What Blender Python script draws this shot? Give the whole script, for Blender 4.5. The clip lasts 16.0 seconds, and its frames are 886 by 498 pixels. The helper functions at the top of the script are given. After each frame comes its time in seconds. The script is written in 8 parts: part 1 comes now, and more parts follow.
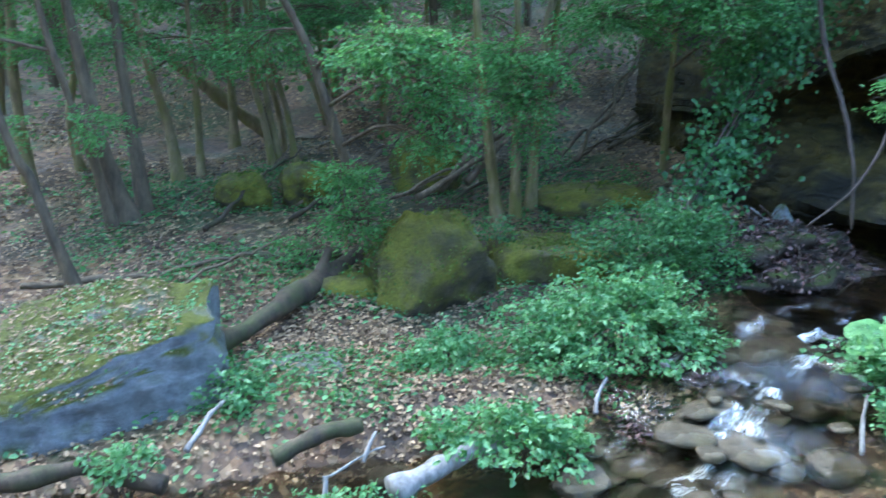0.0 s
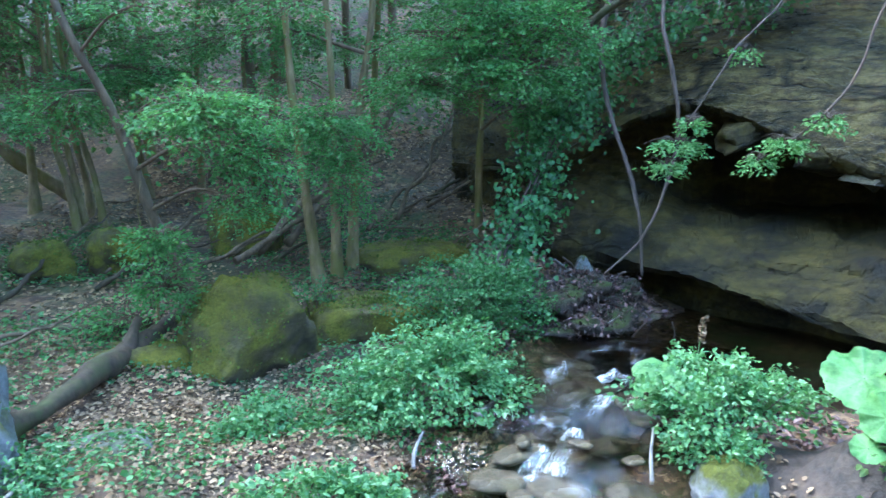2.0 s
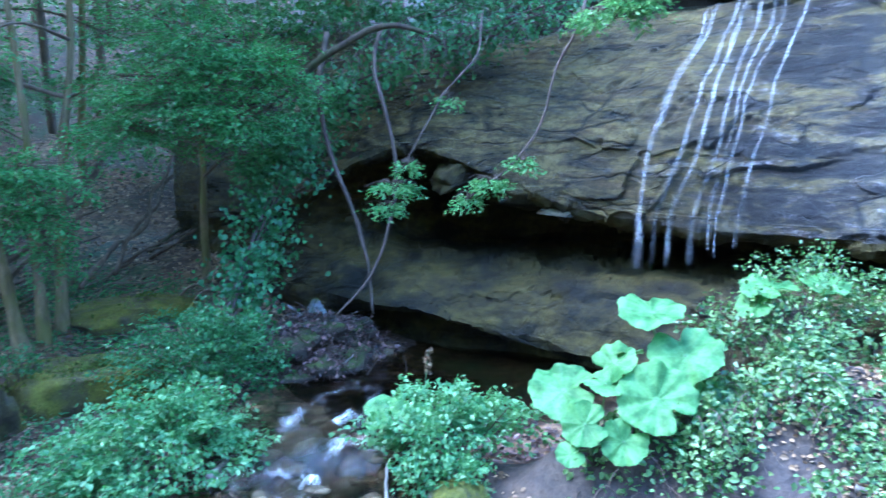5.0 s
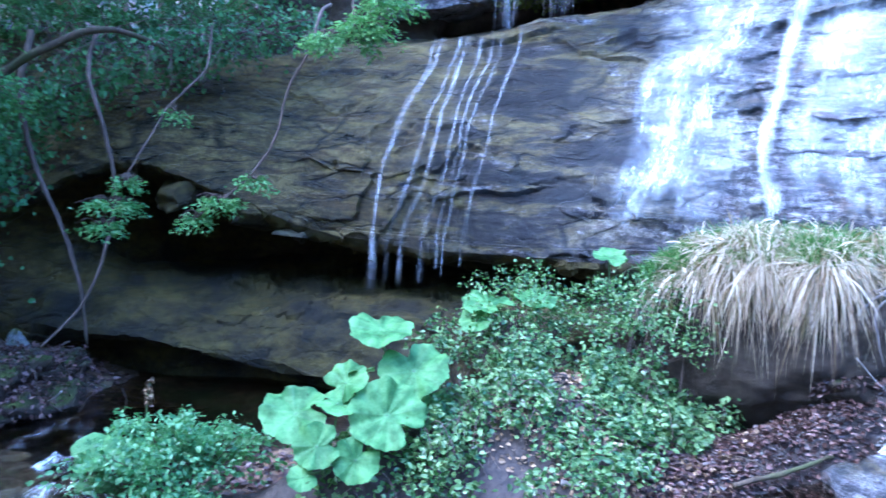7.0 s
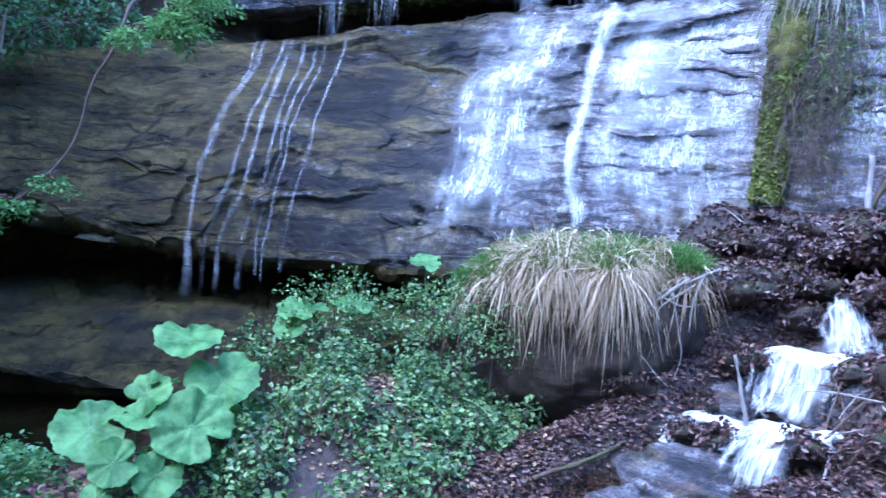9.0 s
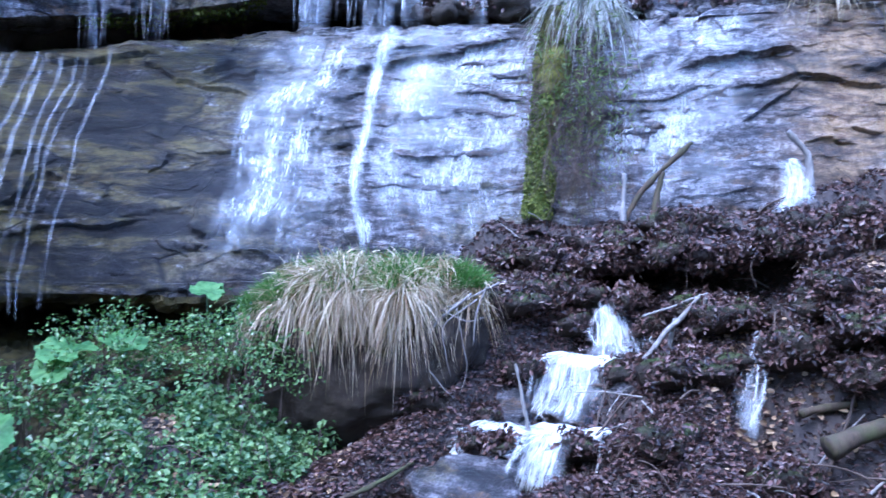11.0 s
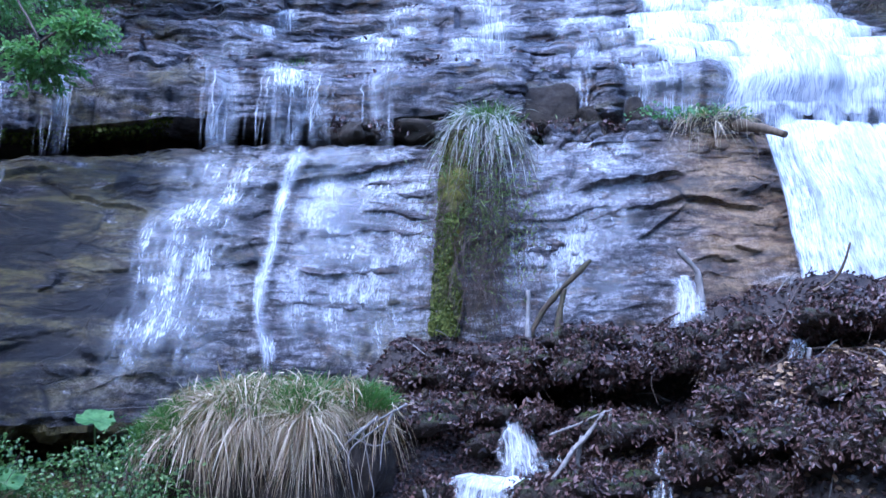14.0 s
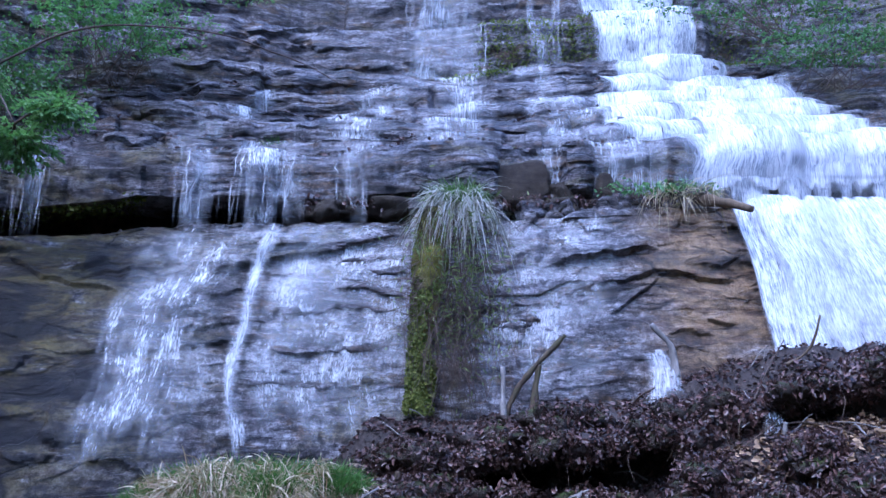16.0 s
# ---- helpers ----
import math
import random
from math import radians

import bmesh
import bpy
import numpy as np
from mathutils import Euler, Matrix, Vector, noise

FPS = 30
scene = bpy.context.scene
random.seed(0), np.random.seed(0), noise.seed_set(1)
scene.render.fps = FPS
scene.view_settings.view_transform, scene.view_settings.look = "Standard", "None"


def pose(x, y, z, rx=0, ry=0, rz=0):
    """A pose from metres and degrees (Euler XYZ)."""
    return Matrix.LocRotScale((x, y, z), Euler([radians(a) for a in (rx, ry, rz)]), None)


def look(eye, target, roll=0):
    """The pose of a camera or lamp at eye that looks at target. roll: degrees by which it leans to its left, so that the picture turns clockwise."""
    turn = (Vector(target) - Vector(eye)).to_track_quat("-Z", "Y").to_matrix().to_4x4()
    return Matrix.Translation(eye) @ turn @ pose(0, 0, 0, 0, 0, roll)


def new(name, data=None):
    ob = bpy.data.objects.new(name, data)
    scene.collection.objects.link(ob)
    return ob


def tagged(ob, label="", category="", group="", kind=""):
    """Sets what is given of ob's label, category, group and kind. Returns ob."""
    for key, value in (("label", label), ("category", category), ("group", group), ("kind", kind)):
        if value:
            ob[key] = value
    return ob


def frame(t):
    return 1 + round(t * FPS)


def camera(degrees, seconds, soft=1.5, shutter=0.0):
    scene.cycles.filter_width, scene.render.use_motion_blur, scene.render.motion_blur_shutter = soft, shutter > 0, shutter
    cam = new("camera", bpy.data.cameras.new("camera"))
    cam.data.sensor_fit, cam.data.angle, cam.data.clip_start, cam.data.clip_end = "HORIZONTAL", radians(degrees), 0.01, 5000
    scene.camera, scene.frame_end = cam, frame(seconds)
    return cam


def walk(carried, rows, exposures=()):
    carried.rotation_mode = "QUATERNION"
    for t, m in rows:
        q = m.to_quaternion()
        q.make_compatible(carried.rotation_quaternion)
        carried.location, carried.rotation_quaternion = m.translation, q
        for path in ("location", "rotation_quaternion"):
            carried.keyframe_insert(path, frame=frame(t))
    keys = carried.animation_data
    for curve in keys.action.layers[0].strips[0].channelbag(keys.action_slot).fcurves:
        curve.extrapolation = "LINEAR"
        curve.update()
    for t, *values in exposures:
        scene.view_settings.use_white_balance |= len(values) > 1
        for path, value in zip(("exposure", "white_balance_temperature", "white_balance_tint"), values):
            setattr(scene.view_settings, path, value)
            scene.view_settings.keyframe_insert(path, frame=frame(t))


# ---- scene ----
cam = camera(60.58, 16.0, soft=1.4, shutter=0.5)
EXPOSURES = [(0.0, 4.0, 5200, 1), (2.5, 4.25, 5050, 0), (5.5, 4.12, 4300, 8), (8.0, 3.42, 4350, 17), (10.0, 3.1, 4500, 18), (13.0, 2.8, 4500, 18), (16.0, 2.15, 4700, 22)]
ROWS = [
    (0, 0.007, -0.003, 2.368, -0.00, -14.95, 0.67),
    (0.5, 0.038, -0.016, 2.383, -4.60, -13.31, 0.92),
    (1, 0.087, -0.053, 2.397, -8.90, -12.01, 1.59),
    (1.5, 0.109, -0.080, 2.407, -10.69, -11.13, 1.42),
    (2, 0.158, -0.102, 2.414, -12.50, -10.48, 1.14),
    (2.5, 0.176, -0.123, 2.424, -14.84, -9.97, 0.94),
    (3, 0.208, -0.150, 2.417, -17.04, -9.42, 0.86),
    (5.5, 0.283, -0.175, 2.462, -36.94, -6.46, 0.67),
    (6, 0.311, -0.175, 2.448, -41.85, -5.73, 1.38),
    (6.5, 0.326, -0.183, 2.443, -46.52, -5.30, 1.86),
    (7, 0.336, -0.194, 2.443, -51.37, -5.17, 2.03),
    (7.5, 0.350, -0.197, 2.439, -55.54, -5.14, 2.04),
    (8, 0.360, -0.237, 2.443, -58.89, -5.00, 1.97),
    (8.5, 0.375, -0.307, 2.469, -60.79, -4.72, 2.46),
    (9, 0.385, -0.370, 2.468, -63.44, -4.28, 3.18),
    (9.5, 0.389, -0.384, 2.476, -66.41, -4.16, 3.14),
    (10, 0.404, -0.422, 2.490, -71.00, -3.86, 2.56),
    (12.5, 0.453, -0.382, 2.520, -85.33, 0.71, 1.36),
    (13, 0.450, -0.418, 2.527, -85.08, 2.46, 1.38),
    (13.5, 0.444, -0.424, 2.563, -85.34, 4.06, 1.13),
    (14, 0.433, -0.428, 2.592, -85.89, 6.06, 1.04),
    (14.5, 0.433, -0.431, 2.595, -86.37, 7.85, 0.89),
    (15, 0.441, -0.443, 2.607, -86.87, 9.31, 0.64),
    (15.5, 0.458, -0.488, 2.597, -87.02, 10.65, 0.46),
    (16, 0.445, -0.492, 2.629, -87.31, 11.59, 0.25),
]
walk(cam, [(t, pose(x, y, z, 90 + pitch, -roll, yaw)) for t, x, y, z, yaw, pitch, roll in ROWS], EXPOSURES)

# ---- light ----
world = bpy.data.worlds.new("sky")
scene.world = world
world.use_nodes = True
wn = world.node_tree
sky = wn.nodes.new("ShaderNodeTexSky")
sky.sky_type = "NISHITA"
sky.sun_disc = False
sky.sun_elevation = radians(62)
sky.sun_rotation = radians(299)
sky.air_density, sky.dust_density = 1.0, 1.2
wn.links.new(sky.outputs["Color"], wn.nodes["Background"].inputs["Color"])
wn.nodes["Background"].inputs["Strength"].default_value = 0.15
sun = new("sun", bpy.data.lights.new("sun", "SUN"))
sun.data.energy, sun.data.angle, sun.data.color = 0.5, radians(30), (1.0, 0.95, 0.88)
sun.matrix_world = look((0, 0, 20), (0.45, -0.25, 20 - 0.86))

# ---- tools ----
RNG = np.random.default_rng(7)


def sstep(a, b, x):
    q = np.clip((np.asarray(x, float) - a) / (b - a), 0, 1)
    return q * q * (3 - 2 * q)


def lattice(i, j, k, seed):
    h = (i * 374761393 + j * 668265263 + k * 2147483647 + seed * 1274126177) & 0xFFFFFFFF
    h = ((h ^ (h >> 13)) * 1274126177) & 0xFFFFFFFF
    return ((h ^ (h >> 16)) & 0xFFFF) / 65535.0


def vnoise(p, seed=0):
    """Smooth noise from 0 to 1 at points (..., 3)."""
    p = np.asarray(p, float)
    c = np.floor(p).astype(np.int64)
    w = p - c
    w = w * w * (3 - 2 * w)
    out = 0
    for a in (0, 1):
        for b in (0, 1):
            for d in (0, 1):
                wt = (w[..., 0] if a else 1 - w[..., 0]) * (w[..., 1] if b else 1 - w[..., 1]) * (w[..., 2] if d else 1 - w[..., 2])
                out = out + wt * lattice(c[..., 0] + a, c[..., 1] + b, c[..., 2] + d, seed)
    return out


def fbm(p, scale=1.0, octaves=4, seed=0):
    """Rough noise about 0, within about -1 to 1."""
    p = np.asarray(p, float) * scale
    out, amp = 0, 1.0
    for o in range(octaves):
        out = out + amp * (vnoise(p, seed + o) * 2 - 1)
        p, amp = p * 2.03 + 11.3, amp * 0.5
    return out


def xy0(x, y, z=0.0):
    x, y = np.broadcast_arrays(np.asarray(x, float), np.asarray(y, float))
    return np.stack([x, y, np.full(x.shape, z)], -1)


def mesh_np(name, verts, faces, smooth=True):
    """A mesh from arrays: verts (n, 3), faces (m, 3 or 4)."""
    verts, faces = np.asarray(verts, np.float32), np.asarray(faces, np.int32)
    me = bpy.data.meshes.new(name)
    me.vertices.add(len(verts))
    me.vertices.foreach_set("co", verts.ravel())
    m, k = faces.shape
    me.loops.add(m * k)
    me.loops.foreach_set("vertex_index", faces.ravel())
    me.polygons.add(m)
    me.polygons.foreach_set("loop_start", np.arange(0, m * k, k, dtype=np.int32))
    me.polygons.foreach_set("use_smooth", np.full(m, smooth))
    me.update(calc_edges=True)
    return me


def obj(name, me, mat, parent=None, label="", category="", group="", kind=""):
    ob = new(name, me)
    if mat:
        me.materials.append(mat)
    if parent:
        ob.parent = parent
    return tagged(ob, label, category, group, kind)


def part(name, bm, mat, parent, label=""):
    me = bpy.data.meshes.new(name)
    bm.to_mesh(me)
    bm.free()
    for p in me.polygons:
        p.use_smooth = True
    return obj(name, me, mat, parent, label)


def thing(name, at, label, category, group=""):
    """An empty at the thing's base, which takes its parts."""
    ob = new(name)
    ob.location = at
    ob.empty_display_size = 0.1
    return tagged(ob, label, category, group)


def keep(ob, parent):
    """Puts a part, built in world places, under its thing without moving it."""
    ob.parent = parent
    ob.matrix_parent_inverse = Matrix.Translation(parent.location).inverted()
    return ob


def grid_faces(nu, nv, closed=False):
    i, j = np.meshgrid(np.arange(nu - (0 if closed else 1)), np.arange(nv - 1), indexing="ij")
    a = i * nv + j
    b = ((i + 1) % nu) * nv + j
    return np.stack([a, b, b + 1, a + 1], -1).reshape(-1, 4)


def spline(pts, q):
    """Catmull-Rom through pts (n, d) at q from 0 to n - 1."""
    pts = np.asarray(pts, float)
    ext = np.vstack([2 * pts[0] - pts[1], pts, 2 * pts[-1] - pts[-2]])
    q = np.clip(np.asarray(q, float), 0, len(pts) - 1 - 1e-6)
    i = np.floor(q).astype(int)
    t = (q - i)[..., None]
    a, b, c, d = ext[i], ext[i + 1], ext[i + 2], ext[i + 3]
    return 0.5 * (2 * b + (c - a) * t + (2 * a - 5 * b + 4 * c - d) * t**2 + (3 * b - a - 3 * c + d) * t**3)


def grid_normals(g):
    du, dv = np.gradient(g, axis=0), np.gradient(g, axis=1)
    n = np.cross(du, dv)
    return n / (np.linalg.norm(n, axis=-1, keepdims=True) + 1e-9)


def tube(path, radii, sides=8, seed=0, rough=0.0, cap=True):
    """Verts and faces of a tapering limb along path (n, 3)."""
    path, radii = np.asarray(path, float), np.asarray(radii, float)
    t = np.gradient(path, axis=0)
    t /= np.linalg.norm(t, axis=1, keepdims=True) + 1e-9
    ref = np.array([0.31, 0.83, 0.46]) if abs(t[0] @ [0.31, 0.83, 0.46]) < 0.9 else np.array([0.9, -0.3, 0.2])
    a = np.cross(t, ref)
    a /= np.linalg.norm(a, axis=1, keepdims=True)
    b = np.cross(t, a)
    ang = np.arange(sides) * 2 * np.pi / sides
    ring = a[:, None] * np.cos(ang)[None, :, None] + b[:, None] * np.sin(ang)[None, :, None]
    r = radii[:, None, None] * np.ones((1, sides, 1))
    v = path[:, None] + ring * r
    if rough:
        v = path[:, None] + ring * r * (1 + rough * fbm(v, 0.35 / max(radii.max(), 0.01), 3, seed)[..., None])
    n = len(path)
    v = v.reshape(-1, 3)
    i, j = np.meshgrid(np.arange(n - 1), np.arange(sides), indexing="ij")
    p, q = i * sides + j, i * sides + (j + 1) % sides
    f = np.stack([p, q, q + sides, p + sides], -1).reshape(-1, 4)
    if cap:
        v = np.vstack([v, path[0], path[-1]])
        k = np.arange(sides)
        e = (k + 1) % sides
        c0, c1 = len(v) - 2, len(v) - 1
        f = np.vstack([f, np.stack([e, k, np.full(sides, c0), np.full(sides, c0)], -1), np.stack([k + (n - 1) * sides, e + (n - 1) * sides, np.full(sides, c1), np.full(sides, c1)], -1)])
    return v, f


def merge(bits):
    vs, fs, o = [], [], 0
    for v, f in bits:
        vs.append(v)
        fs.append(np.asarray(f) + o)
        o += len(v)
    return np.vstack(vs), np.vstack(fs)


def limb(name, pts, r0, r1, mat, parent=None, sides=8, n=None, rough=0.15, wobble=0.0, seed=0, label="", category="", group=""):
    """A wooden limb through pts."""
    pts = np.asarray(pts, float)
    n = n or 6 * len(pts)
    q = np.linspace(0, len(pts) - 1, n)
    path = spline(pts, q)
    if wobble:
        w = np.stack([fbm(path + 7.1 * k, 1.7, 3, seed + k) for k in range(3)], -1)
        path = path + w * wobble * np.sin(np.linspace(0.2, np.pi - 0.2, n))[:, None]
    v, f = tube(path, np.linspace(r0, r1, n), sides, seed, rough)
    tri = f[:, 2] == f[:, 3]
    me = bpy.data.meshes.new(name)
    faces = [tuple(x) for x in f[~tri].tolist()] + [tuple(x[:3]) for x in f[tri].tolist()]
    me.from_pydata(v.tolist(), [], faces)
    for p in me.polygons:
        p.use_smooth = True
    ob = obj(name, me, mat, None, label, category, group)
    if parent:
        keep(ob, parent)
    return ob, path


def turns(direction, rng, n):
    """n frames (a, b, c) whose c axes point about along direction (n, 3)."""
    c = direction / (np.linalg.norm(direction, axis=1, keepdims=True) + 1e-9)
    ref = rng.normal(size=(n, 3))
    a = np.cross(c, ref)
    a /= np.linalg.norm(a, axis=1, keepdims=True) + 1e-9
    return a, np.cross(c, a), c


LEAF = np.array([(0, 0, 0), (0.42, 0.30, 0.10), (0, 0.36, 0.0), (-0.42, 0.30, 0.10), (0.30, 0.75, 0.04), (0, 1.0, -0.10), (-0.30, 0.75, 0.04)])
LEAF_T = np.array([(0, 1, 2), (1, 4, 2), (0, 2, 3), (2, 6, 3), (2, 4, 5), (2, 5, 6)])
BLADE = np.array([(0, 0, 0), (0.5, 0.5, 0.08), (0, 1.0, -0.06), (-0.5, 0.5, 0.08)])
BLADE_T = np.array([(0, 1, 2), (0, 2, 3)])


def leaves(name, at, along, face, size, mat, parent=None, shape="leaf", width=1.0, label="", category="", group="", kind=""):
    """Many leaves in one mesh: places, the way each points, the way it faces, and lengths."""
    at, along, face = np.asarray(at, float), np.asarray(along, float), np.asarray(face, float)
    n = len(at)
    along = along / (np.linalg.norm(along, axis=1, keepdims=True) + 1e-9)
    side = np.cross(along, face)
    side /= np.linalg.norm(side, axis=1, keepdims=True) + 1e-9
    up = np.cross(side, along)
    base, tri = (LEAF, LEAF_T) if shape == "leaf" else (BLADE, BLADE_T)
    s = np.broadcast_to(np.asarray(size, float), (n,))[:, None, None]
    v = at[:, None] + s * (side[:, None] * base[None, :, 0:1] * width + along[:, None] * base[None, :, 1:2] + up[:, None] * base[None, :, 2:3])
    f = tri[None] + (np.arange(n) * len(base))[:, None, None]
    ob = obj(name, mesh_np(name, v.reshape(-1, 3), f.reshape(-1, 3), False), mat, None, label, category, group, kind)
    if parent:
        keep(ob, parent)
    return ob

# ---- materials ----
def nodes(name):
    m = bpy.data.materials.new(name)
    m.use_nodes = True
    nt = m.node_tree
    return m, nt, nt.nodes["Principled BSDF"]


def noise_node(nt, scale, detail=5, rough=0.6, stretch=None, coord="Object"):
    tc = nt.nodes.new("ShaderNodeTexCoord")
    no = nt.nodes.new("ShaderNodeTexNoise")
    no.inputs["Scale"].default_value, no.inputs["Detail"].default_value, no.inputs["Roughness"].default_value = scale, detail, rough
    if stretch:
        mp = nt.nodes.new("ShaderNodeMapping")
        mp.inputs["Scale"].default_value = stretch
        nt.links.new(tc.outputs[coord], mp.inputs["Vector"])
        nt.links.new(mp.outputs["Vector"], no.inputs["Vector"])
    else:
        nt.links.new(tc.outputs[coord], no.inputs["Vector"])
    return no.outputs["Fac"]


def ramp(nt, fac, stops):
    r = nt.nodes.new("ShaderNodeValToRGB")
    e = r.color_ramp.elements
    while len(e) < len(stops):
        e.new(0.5)
    for el, (p, c) in zip(e, stops):
        el.position, el.color = p, (*c, 1) if len(c) == 3 else c
    nt.links.new(fac, r.inputs["Fac"])
    return r.outputs["Color"]


def mix(nt, fac, a, b, mode="MIX"):
    m = nt.nodes.new("ShaderNodeMix")
    m.data_type, m.blend_type = "RGBA", mode
    for sock, val in ((m.inputs[0], fac), (m.inputs[6], a), (m.inputs[7], b)):
        if isinstance(val, (int, float)):
            sock.default_value = val
        elif isinstance(val, tuple):
            sock.default_value = (*val, 1)
        else:
            nt.links.new(val, sock)
    return m.outputs[2]


def bump(nt, bsdf, fac, strength, dist):
    b = nt.nodes.new("ShaderNodeBump")
    b.inputs["Strength"].default_value, b.inputs["Distance"].default_value = strength, dist
    nt.links.new(fac, b.inputs["Height"])
    nt.links.new(b.outputs["Normal"], bsdf.inputs["Normal"])


def up_mask(nt, lo, hi):
    """How far the surface faces upwards, from 0 to 1: where moss and litter hold."""
    g = nt.nodes.new("ShaderNodeNewGeometry")
    s = nt.nodes.new("ShaderNodeSeparateXYZ")
    nt.links.new(g.outputs["Normal"], s.inputs[0])
    r = nt.nodes.new("ShaderNodeMapRange")
    r.inputs[1].default_value, r.inputs[2].default_value = lo, hi
    nt.links.new(s.outputs["Z"], r.inputs[0])
    return r.outputs[0]


def times(nt, a, b, op="MULTIPLY"):
    m = nt.nodes.new("ShaderNodeMath")
    m.operation = op
    m.use_clamp = True
    for sock, val in zip(m.inputs, (a, b)):
        if isinstance(val, (int, float)):
            sock.default_value = val
        else:
            nt.links.new(val, sock)
    return m.outputs[0]


def rock(name, dark, light, stain, stain_at=(0.5, 0.62), rough=(0.3, 0.6), moss=None, moss_at=(0.5, 0.9), bands=5.0, stain2=None, crack=0.0, chips=0.25, bumpy=0.7, moss_gap=0.36):
    m, nt, b = nodes(name)
    big = noise_node(nt, 0.9, 6, 0.62)
    fine = noise_node(nt, 9, 8, 0.7)
    band = noise_node(nt, bands, 5, 0.6, (0.16, 0.16, 2.2))
    mid = tuple((p + q) / 2 for p, q in zip(dark, light))
    col = ramp(nt, mix(nt, 0.5, band, fine), [(0.3, dark), (0.5, mid), (0.72, light)])
    spot = ramp(nt, noise_node(nt, 1.7, 7, 0.68, (1, 1, 1.6)), [(stain_at[0], (0, 0, 0)), (stain_at[1], (1, 1, 1))])
    col = mix(nt, spot, col, stain)
    if stain2:
        spot2 = ramp(nt, noise_node(nt, 3.1, 6, 0.7, (0.6, 0.6, 2.0)), [(0.53, (0, 0, 0)), (0.62, (1, 1, 1))])
        col = mix(nt, spot2, col, stain2)
    col = mix(nt, 0.55, col, ramp(nt, fine, [(0.25, (0.25, 0.25, 0.25)), (0.7, (1, 1, 1))]), "MULTIPLY")
    if crack:
        wv = nt.nodes.new("ShaderNodeTexVoronoi")
        wv.feature = "DISTANCE_TO_EDGE"
        wv.inputs["Scale"].default_value = 1.0
        tc = nt.nodes.new("ShaderNodeTexCoord")
        mp = nt.nodes.new("ShaderNodeMapping")
        mp.inputs["Scale"].default_value = (0.9, 0.9, 3.4)
        mp.inputs["Rotation"].default_value = (radians(9), 0, 0)
        wob = nt.nodes.new("ShaderNodeMix")
        wob.data_type, wob.blend_type = "RGBA", "ADD"
        wob.inputs[0].default_value = 0.25
        nz = nt.nodes.new("ShaderNodeTexNoise")
        nz.inputs["Scale"].default_value, nz.inputs["Detail"].default_value = 2.2, 6
        nt.links.new(tc.outputs["Object"], nz.inputs["Vector"])
        nt.links.new(tc.outputs["Object"], wob.inputs[6])
        nt.links.new(nz.outputs["Color"], wob.inputs[7])
        nt.links.new(wob.outputs[2], mp.inputs["Vector"])
        nt.links.new(mp.outputs["Vector"], wv.inputs["Vector"])
        line = ramp(nt, wv.outputs["Distance"], [(0.0, (0, 0, 0)), (0.035, (1, 1, 1))])
        gate = ramp(nt, noise_node(nt, 1.6, 4, 0.6), [(0.44, (1, 1, 1)), (0.56, (0, 0, 0))])
        line = mix(nt, 1.0, line, gate, "LIGHTEN")
        col = mix(nt, crack, col, line, "MULTIPLY")
        fine = mix(nt, 0.5, fine, line)
    if moss:
        mk = times(nt, up_mask(nt, *moss_at), ramp(nt, noise_node(nt, 2.4, 6, 0.65), [(moss_gap, (0, 0, 0)), (moss_gap + 0.2, (1, 1, 1))]))
        mossy = ramp(nt, mix(nt, 0.4, noise_node(nt, 42, 6, 0.8), noise_node(nt, 5, 5, 0.7)), [(0.36, tuple(c * 0.3 for c in moss)), (0.62, moss)])
        col = mix(nt, mk, col, mossy)
    nt.links.new(col, b.inputs["Base Color"])
    rr = ramp(nt, big, [(0.3, (rough[0],) * 3), (0.7, (rough[1],) * 3)])
    nt.links.new(rr, b.inputs["Roughness"])
    b.inputs["Specular IOR Level"].default_value = 0.28
    scale_ = nt.nodes.new("ShaderNodeTexVoronoi")
    tc = nt.nodes.new("ShaderNodeTexCoord")
    mp = nt.nodes.new("ShaderNodeMapping")
    mp.inputs["Scale"].default_value = (5, 5, 13)
    nt.links.new(tc.outputs["Object"], mp.inputs["Vector"])
    nt.links.new(mp.outputs["Vector"], scale_.inputs["Vector"])
    chip = nt.nodes.new("ShaderNodeSeparateColor")
    nt.links.new(scale_.outputs["Color"], chip.inputs[0])
    relief = mix(nt, 0.5, fine, noise_node(nt, 40, 6, 0.75))
    bump(nt, b, mix(nt, chips, relief, chip.outputs[0]), bumpy, 0.05)
    return m


def dip_noise(nt, scale, detail, rough, stretch, shift=0.0):
    """Noise drawn out along the dipping beds."""
    tc = nt.nodes.new("ShaderNodeTexCoord")
    mp = nt.nodes.new("ShaderNodeMapping")
    mp.inputs["Rotation"].default_value = (radians(9), 0, 0)
    mp.inputs["Location"].default_value = (shift, shift, shift)
    mp.inputs["Scale"].default_value = stretch
    no = nt.nodes.new("ShaderNodeTexNoise")
    no.inputs["Scale"].default_value, no.inputs["Detail"].default_value, no.inputs["Roughness"].default_value, no.inputs["Distortion"].default_value = scale, detail, rough, 0.4
    nt.links.new(tc.outputs["Object"], mp.inputs["Vector"])
    nt.links.new(mp.outputs["Vector"], no.inputs["Vector"])
    return no.outputs["Fac"]


